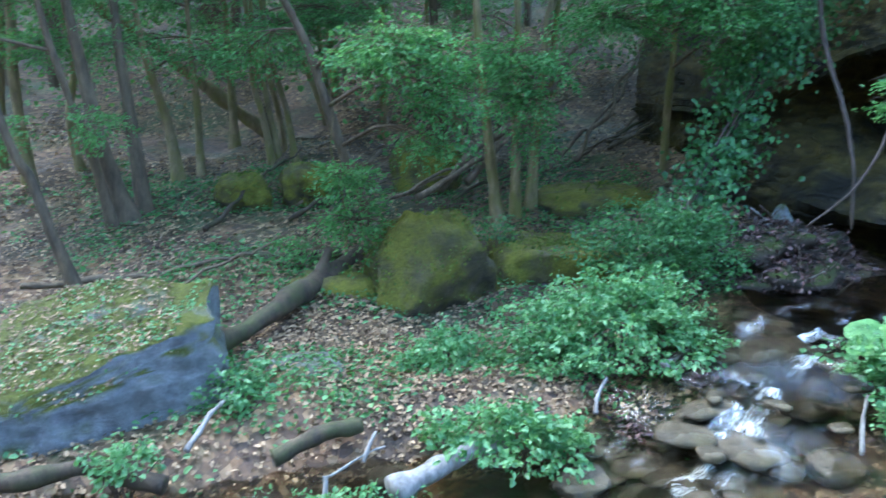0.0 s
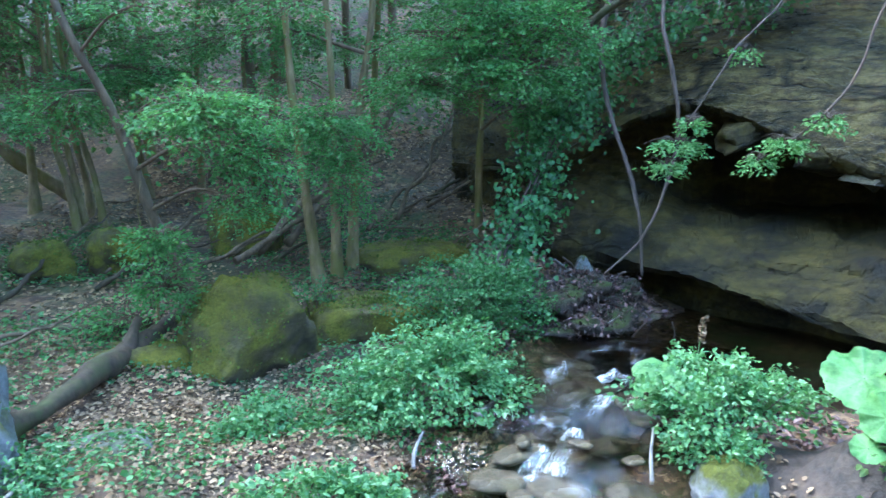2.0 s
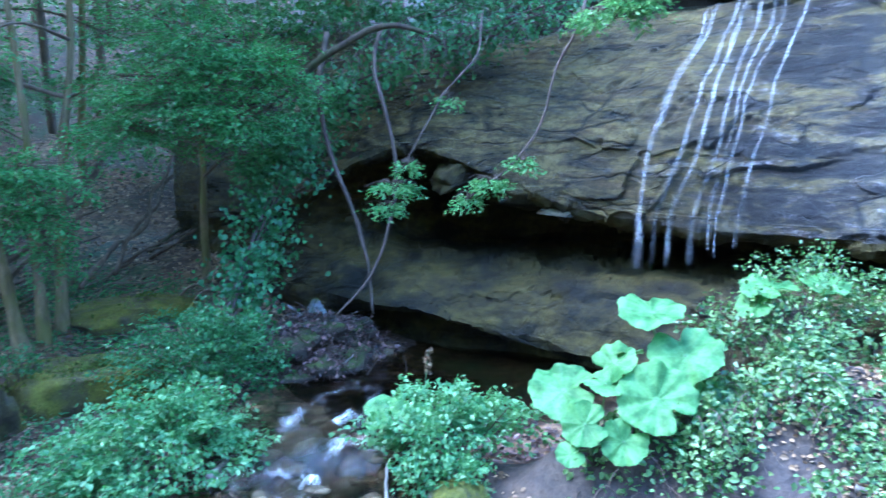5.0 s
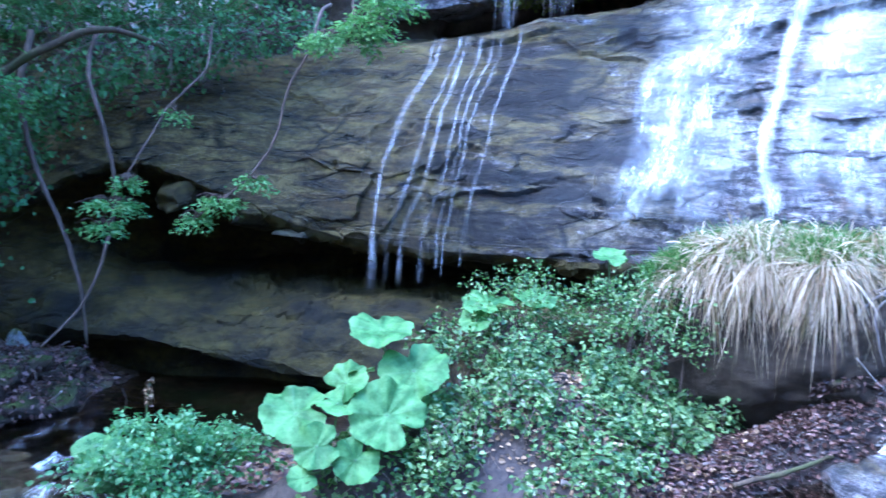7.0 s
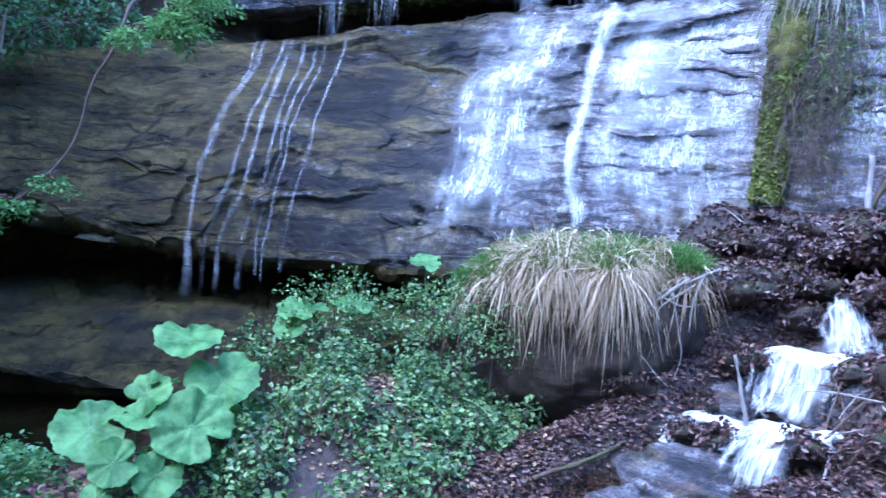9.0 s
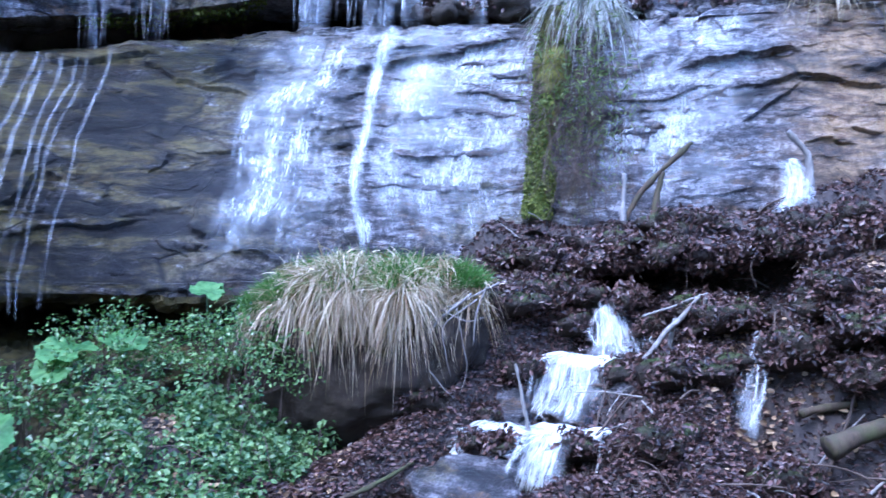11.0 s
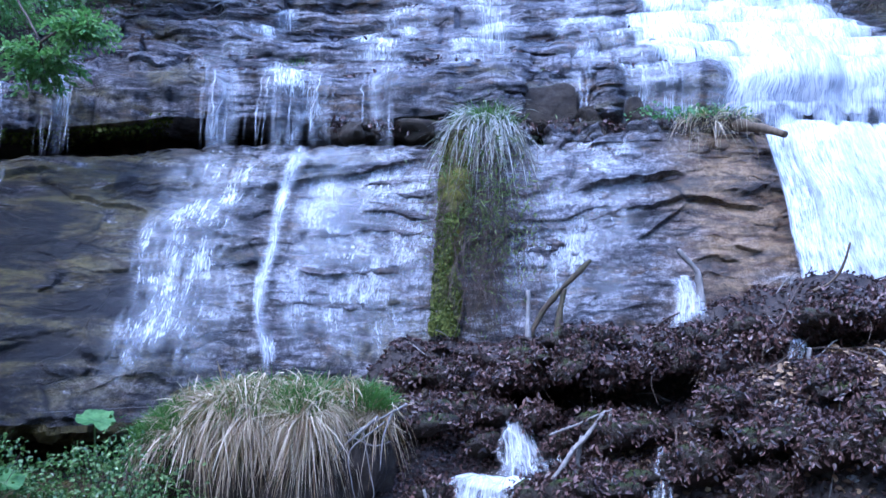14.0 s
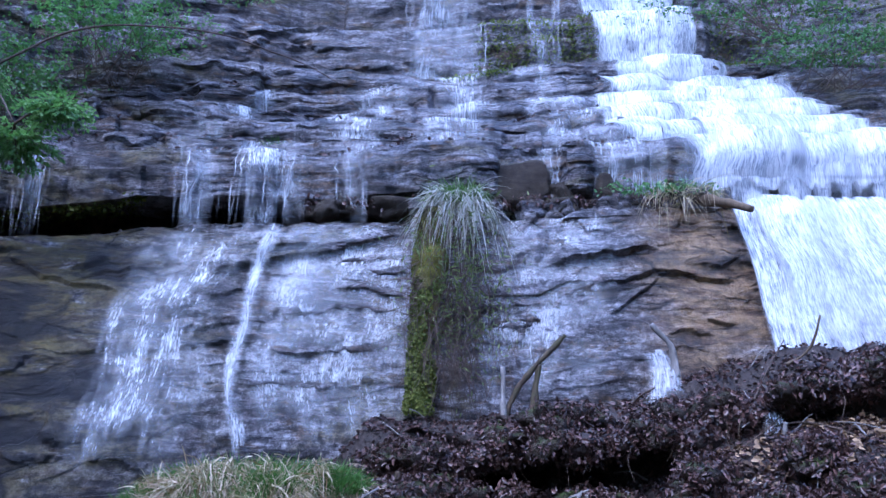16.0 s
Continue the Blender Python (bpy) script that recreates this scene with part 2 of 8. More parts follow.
def along_y(nt, lo, hi):
    """0 below lo, 1 beyond hi, along the rock face."""
    tc = nt.nodes.new("ShaderNodeTexCoord")
    sp = nt.nodes.new("ShaderNodeSeparateXYZ")
    nt.links.new(tc.outputs["Object"], sp.inputs[0])
    r = nt.nodes.new("ShaderNodeMapRange")
    r.inputs[1].default_value, r.inputs[2].default_value = lo, hi
    nt.links.new(sp.outputs["Y"], r.inputs[0])
    return r.outputs[0]


def along_x(nt, lo, hi):
    """0 below lo, 1 beyond hi, away from the near bank."""
    tc = nt.nodes.new("ShaderNodeTexCoord")
    sp = nt.nodes.new("ShaderNodeSeparateXYZ")
    nt.links.new(tc.outputs["Object"], sp.inputs[0])
    r = nt.nodes.new("ShaderNodeMapRange")
    r.inputs[1].default_value, r.inputs[2].default_value = lo, hi
    nt.links.new(sp.outputs["X"], r.inputs[0])
    return r.outputs[0]


def mask(nt, fac, lo, hi, amount=1.0):
    return ramp(nt, fac, [(lo, (0, 0, 0)), (hi, (amount,) * 3)])


def crack_lines(nt, scale=(0.9, 0.9, 3.4), wide=0.035, gap=0.44):
    """1 on sound rock, 0 along open bedding cracks, which come and go."""
    wv = nt.nodes.new("ShaderNodeTexVoronoi")
    wv.feature = "DISTANCE_TO_EDGE"
    wv.inputs["Scale"].default_value = 1.0
    tc = nt.nodes.new("ShaderNodeTexCoord")
    mp = nt.nodes.new("ShaderNodeMapping")
    mp.inputs["Scale"].default_value = scale
    mp.inputs["Rotation"].default_value = (radians(9), 0, 0)
    nz = nt.nodes.new("ShaderNodeTexNoise")
    nz.inputs["Scale"].default_value, nz.inputs["Detail"].default_value = 2.2, 7
    nt.links.new(tc.outputs["Object"], nz.inputs["Vector"])
    wob = nt.nodes.new("ShaderNodeMix")
    wob.data_type, wob.blend_type = "RGBA", "ADD"
    wob.inputs[0].default_value = 0.35
    nt.links.new(tc.outputs["Object"], wob.inputs[6])
    nt.links.new(nz.outputs["Color"], wob.inputs[7])
    nt.links.new(wob.outputs[2], mp.inputs["Vector"])
    nt.links.new(mp.outputs["Vector"], wv.inputs["Vector"])
    line = ramp(nt, wv.outputs["Distance"], [(0.0, (0, 0, 0)), (wide, (1, 1, 1))])
    gate = ramp(nt, noise_node(nt, 1.6, 4, 0.6), [(gap, (1, 1, 1)), (gap + 0.1, (0, 0, 0))])
    return mix(nt, 1.0, line, gate, "LIGHTEN")


def wet_slab(name="wet_sandstone", ends=True, tones=((0.016, 0.013, 0.014), (0.17, 0.15, 0.16), (0.44, 0.41, 0.425), (0.70, 0.67, 0.69)), stretch=2.6):
    """The running-wet face: grey-lilac stone with brown and olive stains along its beds, darkened at its tree end for
    the canopy's shade, ochre beside the great fall.
    """
    m, nt, b = nodes(name)
    bed = dip_noise(nt, 1.5, 8, 0.72, (0.7, 0.7, stretch))
    bed2 = dip_noise(nt, 2.6, 7, 0.7, (0.6, 0.6, 2.4), 7.3)
    broad = dip_noise(nt, 0.8, 6, 0.65, (0.9, 0.9, 2.0), 3.1)
    fine = noise_node(nt, 13, 8, 0.78)
    grit = noise_node(nt, 75, 4, 0.7)
    col = ramp(nt, bed, list(zip((0.40, 0.465, 0.53, 0.62), tones)))
    col = mix(nt, mask(nt, bed2, 0.54, 0.60, 0.9), col, (0.20, 0.115, 0.05))
    col = mix(nt, mask(nt, broad, 0.55, 0.62, 0.8), col, (0.19, 0.15, 0.045))
    col = mix(nt, 0.75, col, ramp(nt, fine, [(0.41, (0.10, 0.09, 0.09)), (0.49, (0.6, 0.6, 0.6)), (0.57, (1, 1, 1))]), "MULTIPLY")
    col = mix(nt, 0.62, col, ramp(nt, grit, [(0.40, (0.25, 0.25, 0.25)), (0.56, (1, 1, 1))]), "MULTIPLY")
    pits = noise_node(nt, 30, 6, 0.75, (0.8, 0.8, 1.5))
    col = mix(nt, 0.58, col, ramp(nt, pits, [(0.42, (0.12, 0.11, 0.11)), (0.5, (0.8, 0.8, 0.8)), (0.58, (1.0, 1.0, 1.0))]), "MULTIPLY")
    # pale streaks put the sky-lit bed tops and glints into the colour
    streak = dip_noise(nt, 5.0, 8, 0.74, (0.55, 0.55, 2.4), 17.3)
    open_end = along_y(nt, 3.2, 1.9) if ends else 1.0
    col = mix(nt, times(nt, mask(nt, streak, 0.53, 0.60, 0.45 if ends else 0.12), open_end), col, tones[3])
    col = mix(nt, ramp(nt, streak, [(0.40, (0.55 if ends else 0.3,) * 3), (0.46, (0, 0, 0))]), col, tones[0])
    if ends:
        # tree end: olive stain, with the canopy's shade put into the dark tones
        left = ramp(nt, bed, [(0.40, (0.008, 0.006, 0.005)), (0.475, (0.032, 0.026, 0.019)), (0.53, (0.11, 0.086, 0.03)), (0.62, (0.19, 0.145, 0.045))])
        lmask = times(nt, along_y(nt, 1.7, 3.6), mask(nt, bed2, 0.36, 0.46))
        col = mix(nt, lmask, col, left)
        olive = ramp(nt, bed2, [(0.38, (0.03, 0.024, 0.008)), (0.58, (0.22, 0.165, 0.05))])
        col = mix(nt, times(nt, along_y(nt, 4.5, 5.6), mask(nt, broad, 0.3, 0.45, 0.9)), col, olive)
        ochre = ramp(nt, bed, [(0.40, (0.09, 0.06, 0.035)), (0.56, (0.45, 0.29, 0.14))])
        omask = times(nt, times(nt, along_y(nt, -2.0, -2.7), mask(nt, broad, 0.34, 0.5, 0.95)), along_y(nt, -4.0, -3.5))
        col = mix(nt, omask, col, ochre)
        col = mix(nt, 0.6, col, ramp(nt, fine, [(0.42, (0.2, 0.2, 0.2)), (0.56, (1, 1, 1))]), "MULTIPLY")
    damp = dip_noise(nt, 3.4, 6, 0.7, (0.6, 0.6, 2.8), 11.9)
    col = mix(nt, mask(nt, damp, 0.50, 0.58, 0.85), col, mix(nt, 0.85, col, (0.30, 0.22, 0.20), "MULTIPLY"))
    line = crack_lines(nt, wide=0.05, gap=0.47)
    col = mix(nt, 0.9, col, line, "MULTIPLY")
    nt.links.new(col, b.inputs["Base Color"])
    nt.links.new(ramp(nt, bed2, [(0.3, (0.22, 0.22, 0.22)), (0.7, (0.5, 0.5, 0.5))]), b.inputs["Roughness"])
    b.inputs["Specular IOR Level"].default_value = 0.4
    facet = dip_noise(nt, 5.5, 5, 0.62, (0.7, 0.7, 2.4), 5.7)
    relief = mix(nt, 0.45, mix(nt, 0.5, fine, pits), grit)
    relief = mix(nt, 0.25, relief, line)
    bump(nt, b, mix(nt, 0.2, relief, facet), 1.0, 0.11)
    film = times(nt, times(nt, mask(nt, bed2, 0.36, 0.52, 0.8), up_mask(nt, 0.08, 0.42)), 0.2, "ADD")
    # sheen cut towards the trees, in place of canopy blocking the sky's reflection
    film = times(nt, film, times(nt, ramp(nt, along_y(nt, 1.8, 4.2), [(0, (1, 1, 1)), (1, (0.10, 0.10, 0.10))]), 1.0))
    nt.links.new(film, b.inputs["Coat Weight"])
    b.inputs["Coat Roughness"].default_value = 0.14
    cb = nt.nodes.new("ShaderNodeBump")
    cb.inputs["Strength"].default_value, cb.inputs["Distance"].default_value = 0.9, 0.10
    nt.links.new(mix(nt, 0.6, mix(nt, 0.5, fine, noise_node(nt, 30, 4, 0.6)), facet), cb.inputs["Height"])
    nt.links.new(cb.outputs["Normal"], b.inputs["Coat Normal"])
    return m


def butter_mat():
    """Round pale leaves with paler veins."""
    m, nt, b = nodes("butterbur_leaf")
    at_ = nt.nodes.new("ShaderNodeVertexColor")
    at_.layer_name = "vein"
    g = ramp(nt, noise_node(nt, 7, 5, 0.65), [(0.38, (0.035, 0.11, 0.022)), (0.62, (0.17, 0.33, 0.10))])
    col = mix(nt, times(nt, at_.outputs["Color"], 0.22), g, (0.33, 0.46, 0.27))
    holes = ramp(nt, noise_node(nt, 17, 3, 0.6), [(0.70, (1, 1, 1)), (0.73, (0.25, 0.3, 0.15))])
    col = mix(nt, 1.0, col, holes, "MULTIPLY")
    nt.links.new(col, b.inputs["Base Color"])
    b.inputs["Roughness"].default_value = 0.55
    b.inputs["Specular IOR Level"].default_value = 0.3
    bump(nt, b, mix(nt, 0.2, noise_node(nt, 14, 5, 0.6), at_.outputs["Color"]), 0.8, 0.02)
    t = nt.nodes.new("ShaderNodeBsdfTranslucent")
    nt.links.new(mix(nt, 0.5, col, (0.27, 0.43, 0.15)), t.inputs["Color"])
    mx = nt.nodes.new("ShaderNodeMixShader")
    mx.inputs[0].default_value = 0.32
    nt.links.new(b.outputs[0], mx.inputs[1])
    nt.links.new(t.outputs[0], mx.inputs[2])
    nt.links.new(mx.outputs[0], nt.nodes["Material Output"].inputs["Surface"])
    return m


def leaf_mat(name, dark, light, gloss=0.45, trans=0.35, back=None):
    m, nt, b = nodes(name)
    g = nt.nodes.new("ShaderNodeNewGeometry")
    col = ramp(nt, g.outputs["Random Per Island"], [(0.0, dark), (0.6, tuple((p + q) / 2 for p, q in zip(dark, light))), (1.0, light)])
    col = mix(nt, 0.35, col, ramp(nt, noise_node(nt, 60, 3), [(0.3, (0.55, 0.55, 0.55)), (0.7, (1, 1, 1))]), "MULTIPLY")
    nt.links.new(col, b.inputs["Base Color"])
    b.inputs["Roughness"].default_value = gloss
    b.inputs["Specular IOR Level"].default_value = 0.4
    t = nt.nodes.new("ShaderNodeBsdfTranslucent")
    nt.links.new(mix(nt, 0.5, col, (0.20, 0.40, 0.07), "MIX") if trans > 0.2 else col, t.inputs["Color"])
    mx = nt.nodes.new("ShaderNodeMixShader")
    mx.inputs[0].default_value = trans
    out = nt.nodes["Material Output"]
    nt.links.new(b.outputs[0], mx.inputs[1])
    nt.links.new(t.outputs[0], mx.inputs[2])
    nt.links.new(mx.outputs[0], out.inputs["Surface"])
    return m


def wood(name, dark, light, moss=None, rough=0.85):
    m, nt, b = nodes(name)
    grain = noise_node(nt, 14, 6, 0.7, (1, 1, 0.25))
    col = ramp(nt, grain, [(0.3, dark), (0.7, light)])
    if moss:
        mk = ramp(nt, noise_node(nt, 3, 6, 0.7), [(0.45, (0, 0, 0)), (0.62, (1, 1, 1))])
        col = mix(nt, mk, col, moss)
    nt.links.new(col, b.inputs["Base Color"])
    b.inputs["Roughness"].default_value = rough
    bump(nt, b, grain, 0.6, 0.02)
    return m


def ground_mat():
    m, nt, b = nodes("forest_floor")
    leafy = nt.nodes.new("ShaderNodeTexVoronoi")
    leafy.inputs["Scale"].default_value = 16
    tc = nt.nodes.new("ShaderNodeTexCoord")
    nt.links.new(tc.outputs["Object"], leafy.inputs["Vector"])
    bright = nt.nodes.new("ShaderNodeSeparateColor")
    nt.links.new(leafy.outputs["Color"], bright.inputs[0])
    litter = ramp(nt, bright.outputs[0], [(0.0, (0.035, 0.019, 0.011)), (0.35, (0.105, 0.056, 0.028)), (0.7, (0.18, 0.10, 0.045)), (1.0, (0.27, 0.17, 0.085))])
    soil = ramp(nt, noise_node(nt, 12, 7, 0.7), [(0.3, (0.024, 0.014, 0.008)), (0.7, (0.09, 0.055, 0.03))])
    col = mix(nt, ramp(nt, noise_node(nt, 1.1, 6, 0.65), [(0.42, (0, 0, 0)), (0.6, (1, 1, 1))]), litter, soil)
    green = ramp(nt, noise_node(nt, 22, 5, 0.7), [(0.3, (0.012, 0.03, 0.008)), (0.7, (0.05, 0.10, 0.022))])
    col = mix(nt, ramp(nt, noise_node(nt, 0.75, 7, 0.7), [(0.5, (0, 0, 0)), (0.64, (0.8, 0.8, 0.8))]), col, green)
    soaked = times(nt, along_y(nt, 4.3, 3.8), along_x(nt, 2.7, 3.3))
    col = mix(nt, soaked, col, ramp(nt, noise_node(nt, 15, 7, 0.75), [(0.35, (0.012, 0.008, 0.006)), (0.7, (0.06, 0.04, 0.03))]))
    nt.links.new(col, b.inputs["Base Color"])
    b.inputs["Roughness"].default_value = 0.75
    bump(nt, b, mix(nt, 0.5, leafy.outputs["Distance"], noise_node(nt, 30, 5)), 0.7, 0.03)
    return m


def white_water(name, cover, whiteness=0.85, fine=1.0, patchy=0.35, veil=0.12, stringy=1.0, soft=1.0, top=0.97):
    """Broken, running water: white where it foams, clear between; UV runs across (x) and along (y) the flow, in metres."""
    m, nt, b = nodes(name)
    a = noise_node(nt, 1.0, 6, 0.75, (12 * fine, 2.4 / stringy, 1), "UV")
    c = noise_node(nt, 1.0, 5, 0.72, (38 * fine, 10.0 * fine / stringy, 1), "UV")
    d = noise_node(nt, 1.0, 4, 0.6, (2.6, 2.2, 1), "UV")
    mk = mix(nt, 0.5, a, c)
    mk = mix(nt, patchy, mk, d)
    edge = nt.nodes.new("ShaderNodeVertexColor")
    edge.layer_name = "flow"
    t0 = 0.5 + 0.22 * (0.5 - cover)
    alpha = ramp(nt, mk, [(t0 - 0.06 * soft, (0, 0, 0)), (t0, (0.32 * top,) * 3), (t0 + 0.075 * soft, (top,) * 3)])
    alpha = times(nt, times(nt, alpha, veil, "ADD"), edge.outputs["Color"])
    nt.links.new(alpha, b.inputs["Alpha"])
    tone = ramp(nt, mix(nt, 0.5, mk, c), [(0.38, (0.34 * whiteness, 0.40 * whiteness, 0.52 * whiteness)), (0.53, (whiteness, whiteness, whiteness))])
    nt.links.new(tone, b.inputs["Base Color"])
    b.inputs["Roughness"].default_value = 0.3
    bump(nt, b, mk, 0.4, 0.03)
    return m


def stream_mat(name, tint):
    m, nt, b = nodes(name)
    b.inputs["Base Color"].default_value = (*tint, 1)
    b.inputs["Roughness"].default_value = 0.06
    b.inputs["IOR"].default_value = 1.33
    b.inputs["Transmission Weight"].default_value = 1.0
    bump(nt, b, mix(nt, 0.4, noise_node(nt, 7, 4, 0.6), noise_node(nt, 24, 3, 0.6)), 0.35, 0.05)
    return m


M_WET = wet_slab()
M_LEDGE = wet_slab("ledge_sandstone", False, ((0.018, 0.015, 0.015), (0.15, 0.13, 0.135), (0.40, 0.37, 0.38), (0.66, 0.63, 0.65)), 4.0)
# olive stone, darker than the slab's: part of the overhang's shade is in this colour
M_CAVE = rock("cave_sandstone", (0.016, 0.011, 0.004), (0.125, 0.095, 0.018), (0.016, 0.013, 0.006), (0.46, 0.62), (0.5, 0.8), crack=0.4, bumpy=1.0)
M_OCHRE = rock("ochre_sandstone", (0.07, 0.06, 0.035), (0.27, 0.22, 0.12), (0.05, 0.05, 0.05), (0.5, 0.62), (0.3, 0.55))
M_MOSSROCK = rock("mossy_stone", (0.034, 0.026, 0.014), (0.19, 0.15, 0.09), (0.05, 0.04, 0.024), (0.48, 0.6), (0.7, 0.95), (0.19, 0.175, 0.022), (-0.35, 0.0), chips=0.1, bumpy=1.0, moss_gap=0.33)
M_GREYROCK = rock("grey_stone", (0.12, 0.12, 0.12), (0.48, 0.48, 0.475), (0.22, 0.22, 0.21), (0.5, 0.66), (0.5, 0.75), (0.13, 0.135, 0.016), (0.1, 0.6), chips=0.1, bumpy=1.0, moss_gap=0.24)
M_PALE = rock("pale_stone", (0.13, 0.13, 0.125), (0.42, 0.42, 0.40), (0.2, 0.2, 0.17), (0.5, 0.66), (0.6, 0.8), (0.08, 0.09, 0.015), (0.6, 0.95))
M_BED = rock("stream_bed_stone", (0.03, 0.022, 0.013), (0.2, 0.155, 0.095), (0.10, 0.08, 0.035), (0.5, 0.64), (0.12, 0.4))
M_DARKROCK = rock("dark_wet_stone", (0.016, 0.011, 0.007), (0.085, 0.063, 0.042), (0.05, 0.036, 0.02), (0.5, 0.66), (0.5, 0.8), (0.06, 0.08, 0.012), (0.6, 0.95), chips=0.1, bumpy=1.0)
M_GROUND = ground_mat()
M_BARK = wood("bark", (0.075, 0.052, 0.024), (0.29, 0.21, 0.10), (0.15, 0.13, 0.03))
M_BARK_DARK = wood("dark_bark", (0.045, 0.030, 0.016), (0.18, 0.125, 0.07))
M_DEAD = wood("dead_wood", (0.10, 0.085, 0.07), (0.34, 0.31, 0.28))
M_ROT = wood("rotten_wood", (0.020, 0.013, 0.007), (0.095, 0.062, 0.034), (0.05, 0.052, 0.013))
M_TWIG = wood("twig_bark", (0.036, 0.024, 0.016), (0.13, 0.09, 0.065))
M_LEAF = leaf_mat("fresh_leaf", (0.045, 0.13, 0.038), (0.19, 0.38, 0.11), 0.45, 0.45)
M_LEAF_FAR = leaf_mat("canopy_leaf", (0.032, 0.09, 0.028), (0.13, 0.26, 0.075))
M_IVY = leaf_mat("ivy_leaf", (0.026, 0.075, 0.022), (0.13, 0.28, 0.085), 0.42, 0.3)
M_HERB = leaf_mat("herb_leaf", (0.055, 0.15, 0.05), (0.25, 0.44, 0.18), 0.35, 0.42)
M_SPRAY = leaf_mat("sunlit_leaf", (0.075, 0.19, 0.05), (0.30, 0.49, 0.17), 0.35, 0.45)
M_BRAMBLE = leaf_mat("bramble_leaf", (0.014, 0.05, 0.014), (0.27, 0.39, 0.14), 0.26, 0.28)
M_BUTTER = butter_mat()
M_LITTER = leaf_mat("fallen_leaf", (0.06, 0.032, 0.014), (0.46, 0.31, 0.17), 0.6, 0.05)
M_LITTER_WET = leaf_mat("wet_fallen_leaf", (0.008, 0.004, 0.003), (0.18, 0.10, 0.08), 0.38, 0.03)
M_STRAW = leaf_mat("dry_grass_blade", (0.20, 0.10, 0.04), (0.92, 0.76, 0.54), 0.45, 0.4)
M_SPROUT = leaf_mat("pale_sprout", (0.08, 0.10, 0.03), (0.27, 0.31, 0.10), 0.5, 0.3)
M_BLEACHED = leaf_mat("bleached_grass_blade", (0.24, 0.20, 0.15), (0.85, 0.82, 0.76), 0.45, 0.35)
M_GRASS = leaf_mat("green_grass_blade", (0.05, 0.12, 0.02), (0.14, 0.27, 0.05), 0.45, 0.35)
M_MOSS = leaf_mat("moss_tuft", (0.055, 0.066, 0.010), (0.20, 0.215, 0.03), 0.8, 0.25)
M_FOAM = white_water("foaming_water", 0.70, 0.8, fine=1.5, patchy=0.3, veil=0.25, stringy=2.2, soft=2.0)
M_CASCADE = white_water("tumbling_water", 0.40, 0.86, fine=1.1, patchy=0.4, stringy=2.2, veil=0.10, soft=2.2, top=0.88)
M_SHEET = white_water("thin_water_sheet", 0.31, 0.86, fine=2.0, patchy=0.4, veil=0.04, stringy=1.5, soft=1.1, top=0.85)
M_CURTAIN = white_water("dripping_water_curtain", 0.36, 0.85, fine=1.8, patchy=0.35, veil=0.04, stringy=4.0, soft=1.6, top=0.8)
M_FILM = white_water("film_of_water", 0.20, 0.8, fine=1.6, patchy=0.3, veil=0.05, stringy=3.0, soft=2.0, top=0.6)
M_RIFFLE = white_water("rippled_water", 0.12, 0.75, fine=2.0, patchy=0.5, veil=0.0, soft=0.9, top=0.6)
M_RIPPLE = white_water("broken_stream_water", 0.44, 0.85, fine=2.0, patchy=0.4, veil=0.03, stringy=1.6, soft=1.1, top=0.9)
M_STRAND = white_water("falling_strand", 0.46, 0.85, fine=1.5, patchy=0.45, veil=0.03, stringy=2.0, soft=1.9, top=0.68)
# thin water whose white also stands in for sky sheen on the slab
M_SHEEN_WATER = white_water("water_and_sky_sheen", 0.33, 0.88, fine=2.0, patchy=0.45, veil=0.06, stringy=1.0, soft=1.5, top=0.66)
M_DRIP = white_water("dripping_water", 0.32, 0.82, fine=2.2, patchy=0.5, veil=0.03, stringy=2.6, soft=2.0, top=0.42)
M_WATER = stream_mat("stream_water", (0.72, 0.66, 0.54))
M_POOL = stream_mat("pool_water", (0.20, 0.17, 0.10))

# ---- the lie of the land ----
BACK_Y = [-14, -8, -3, 0, 2, 3.4, 4.6, 5.7, 6.5, 7.3, 8.6, 10, 12, 15, 20]
BACK_X = [9.6, 9.4, 9.4, 9.4, 9.2, 8.6, 7.6, 6.8, 6.2, 5.6, 4.9, 3.6, 3.4, 6.0, 9.0]
STREAM = [(3.6, 6.0), (2.75, 5.25), (2.25, 4.75), (1.95, 4.3), (1.45, 3.85), (0.6, 3.55), (-0.6, 3.5), (-2.4, 3.1), (-6.0, 1.5)]
STREAM_Z = [0.28, 0.30, 0.34, 0.16, -0.02, -0.12, -0.2, -0.35, -0.8]
BROOK = [(7.6, -0.6), (6.7, -0.5), (6.1, -0.1), (5.2, 0.55), (4.4, 0.9), (3.4, 1.5), (2.2, 2.6), (0.8, 3.3), (-0.6, 3.5)]
BROOK_Z = [2.0, 1.3, 0.78, 0.5, 0.35, 0.2, 0.0, -0.1, -0.2]


def along_course(x, y, pts, zs, n=120):
    """The distance from a stream's middle line, and its bed's height there."""
    p = spline(pts, np.linspace(0, len(pts) - 1, n))
    z = np.interp(np.linspace(0, len(pts) - 1, n), np.arange(len(zs)), zs)
    best, bed = np.full(np.shape(x), 1e9), np.zeros(np.shape(x))
    for (px, py), pz in zip(p, z):
        d = np.hypot(x - px, y - py)
        nearer = d < best
        best, bed = np.where(nearer, d, best), np.where(nearer, pz, bed)
    return best, bed


def hump(x, y, cx, cy, rx, ry, h, turn=0.0):
    c, s = math.cos(radians(turn)), math.sin(radians(turn))
    u, v = ((x - cx) * c + (y - cy) * s) / rx, (-(x - cx) * s + (y - cy) * c) / ry
    return h * np.exp(-(u * u + v * v))


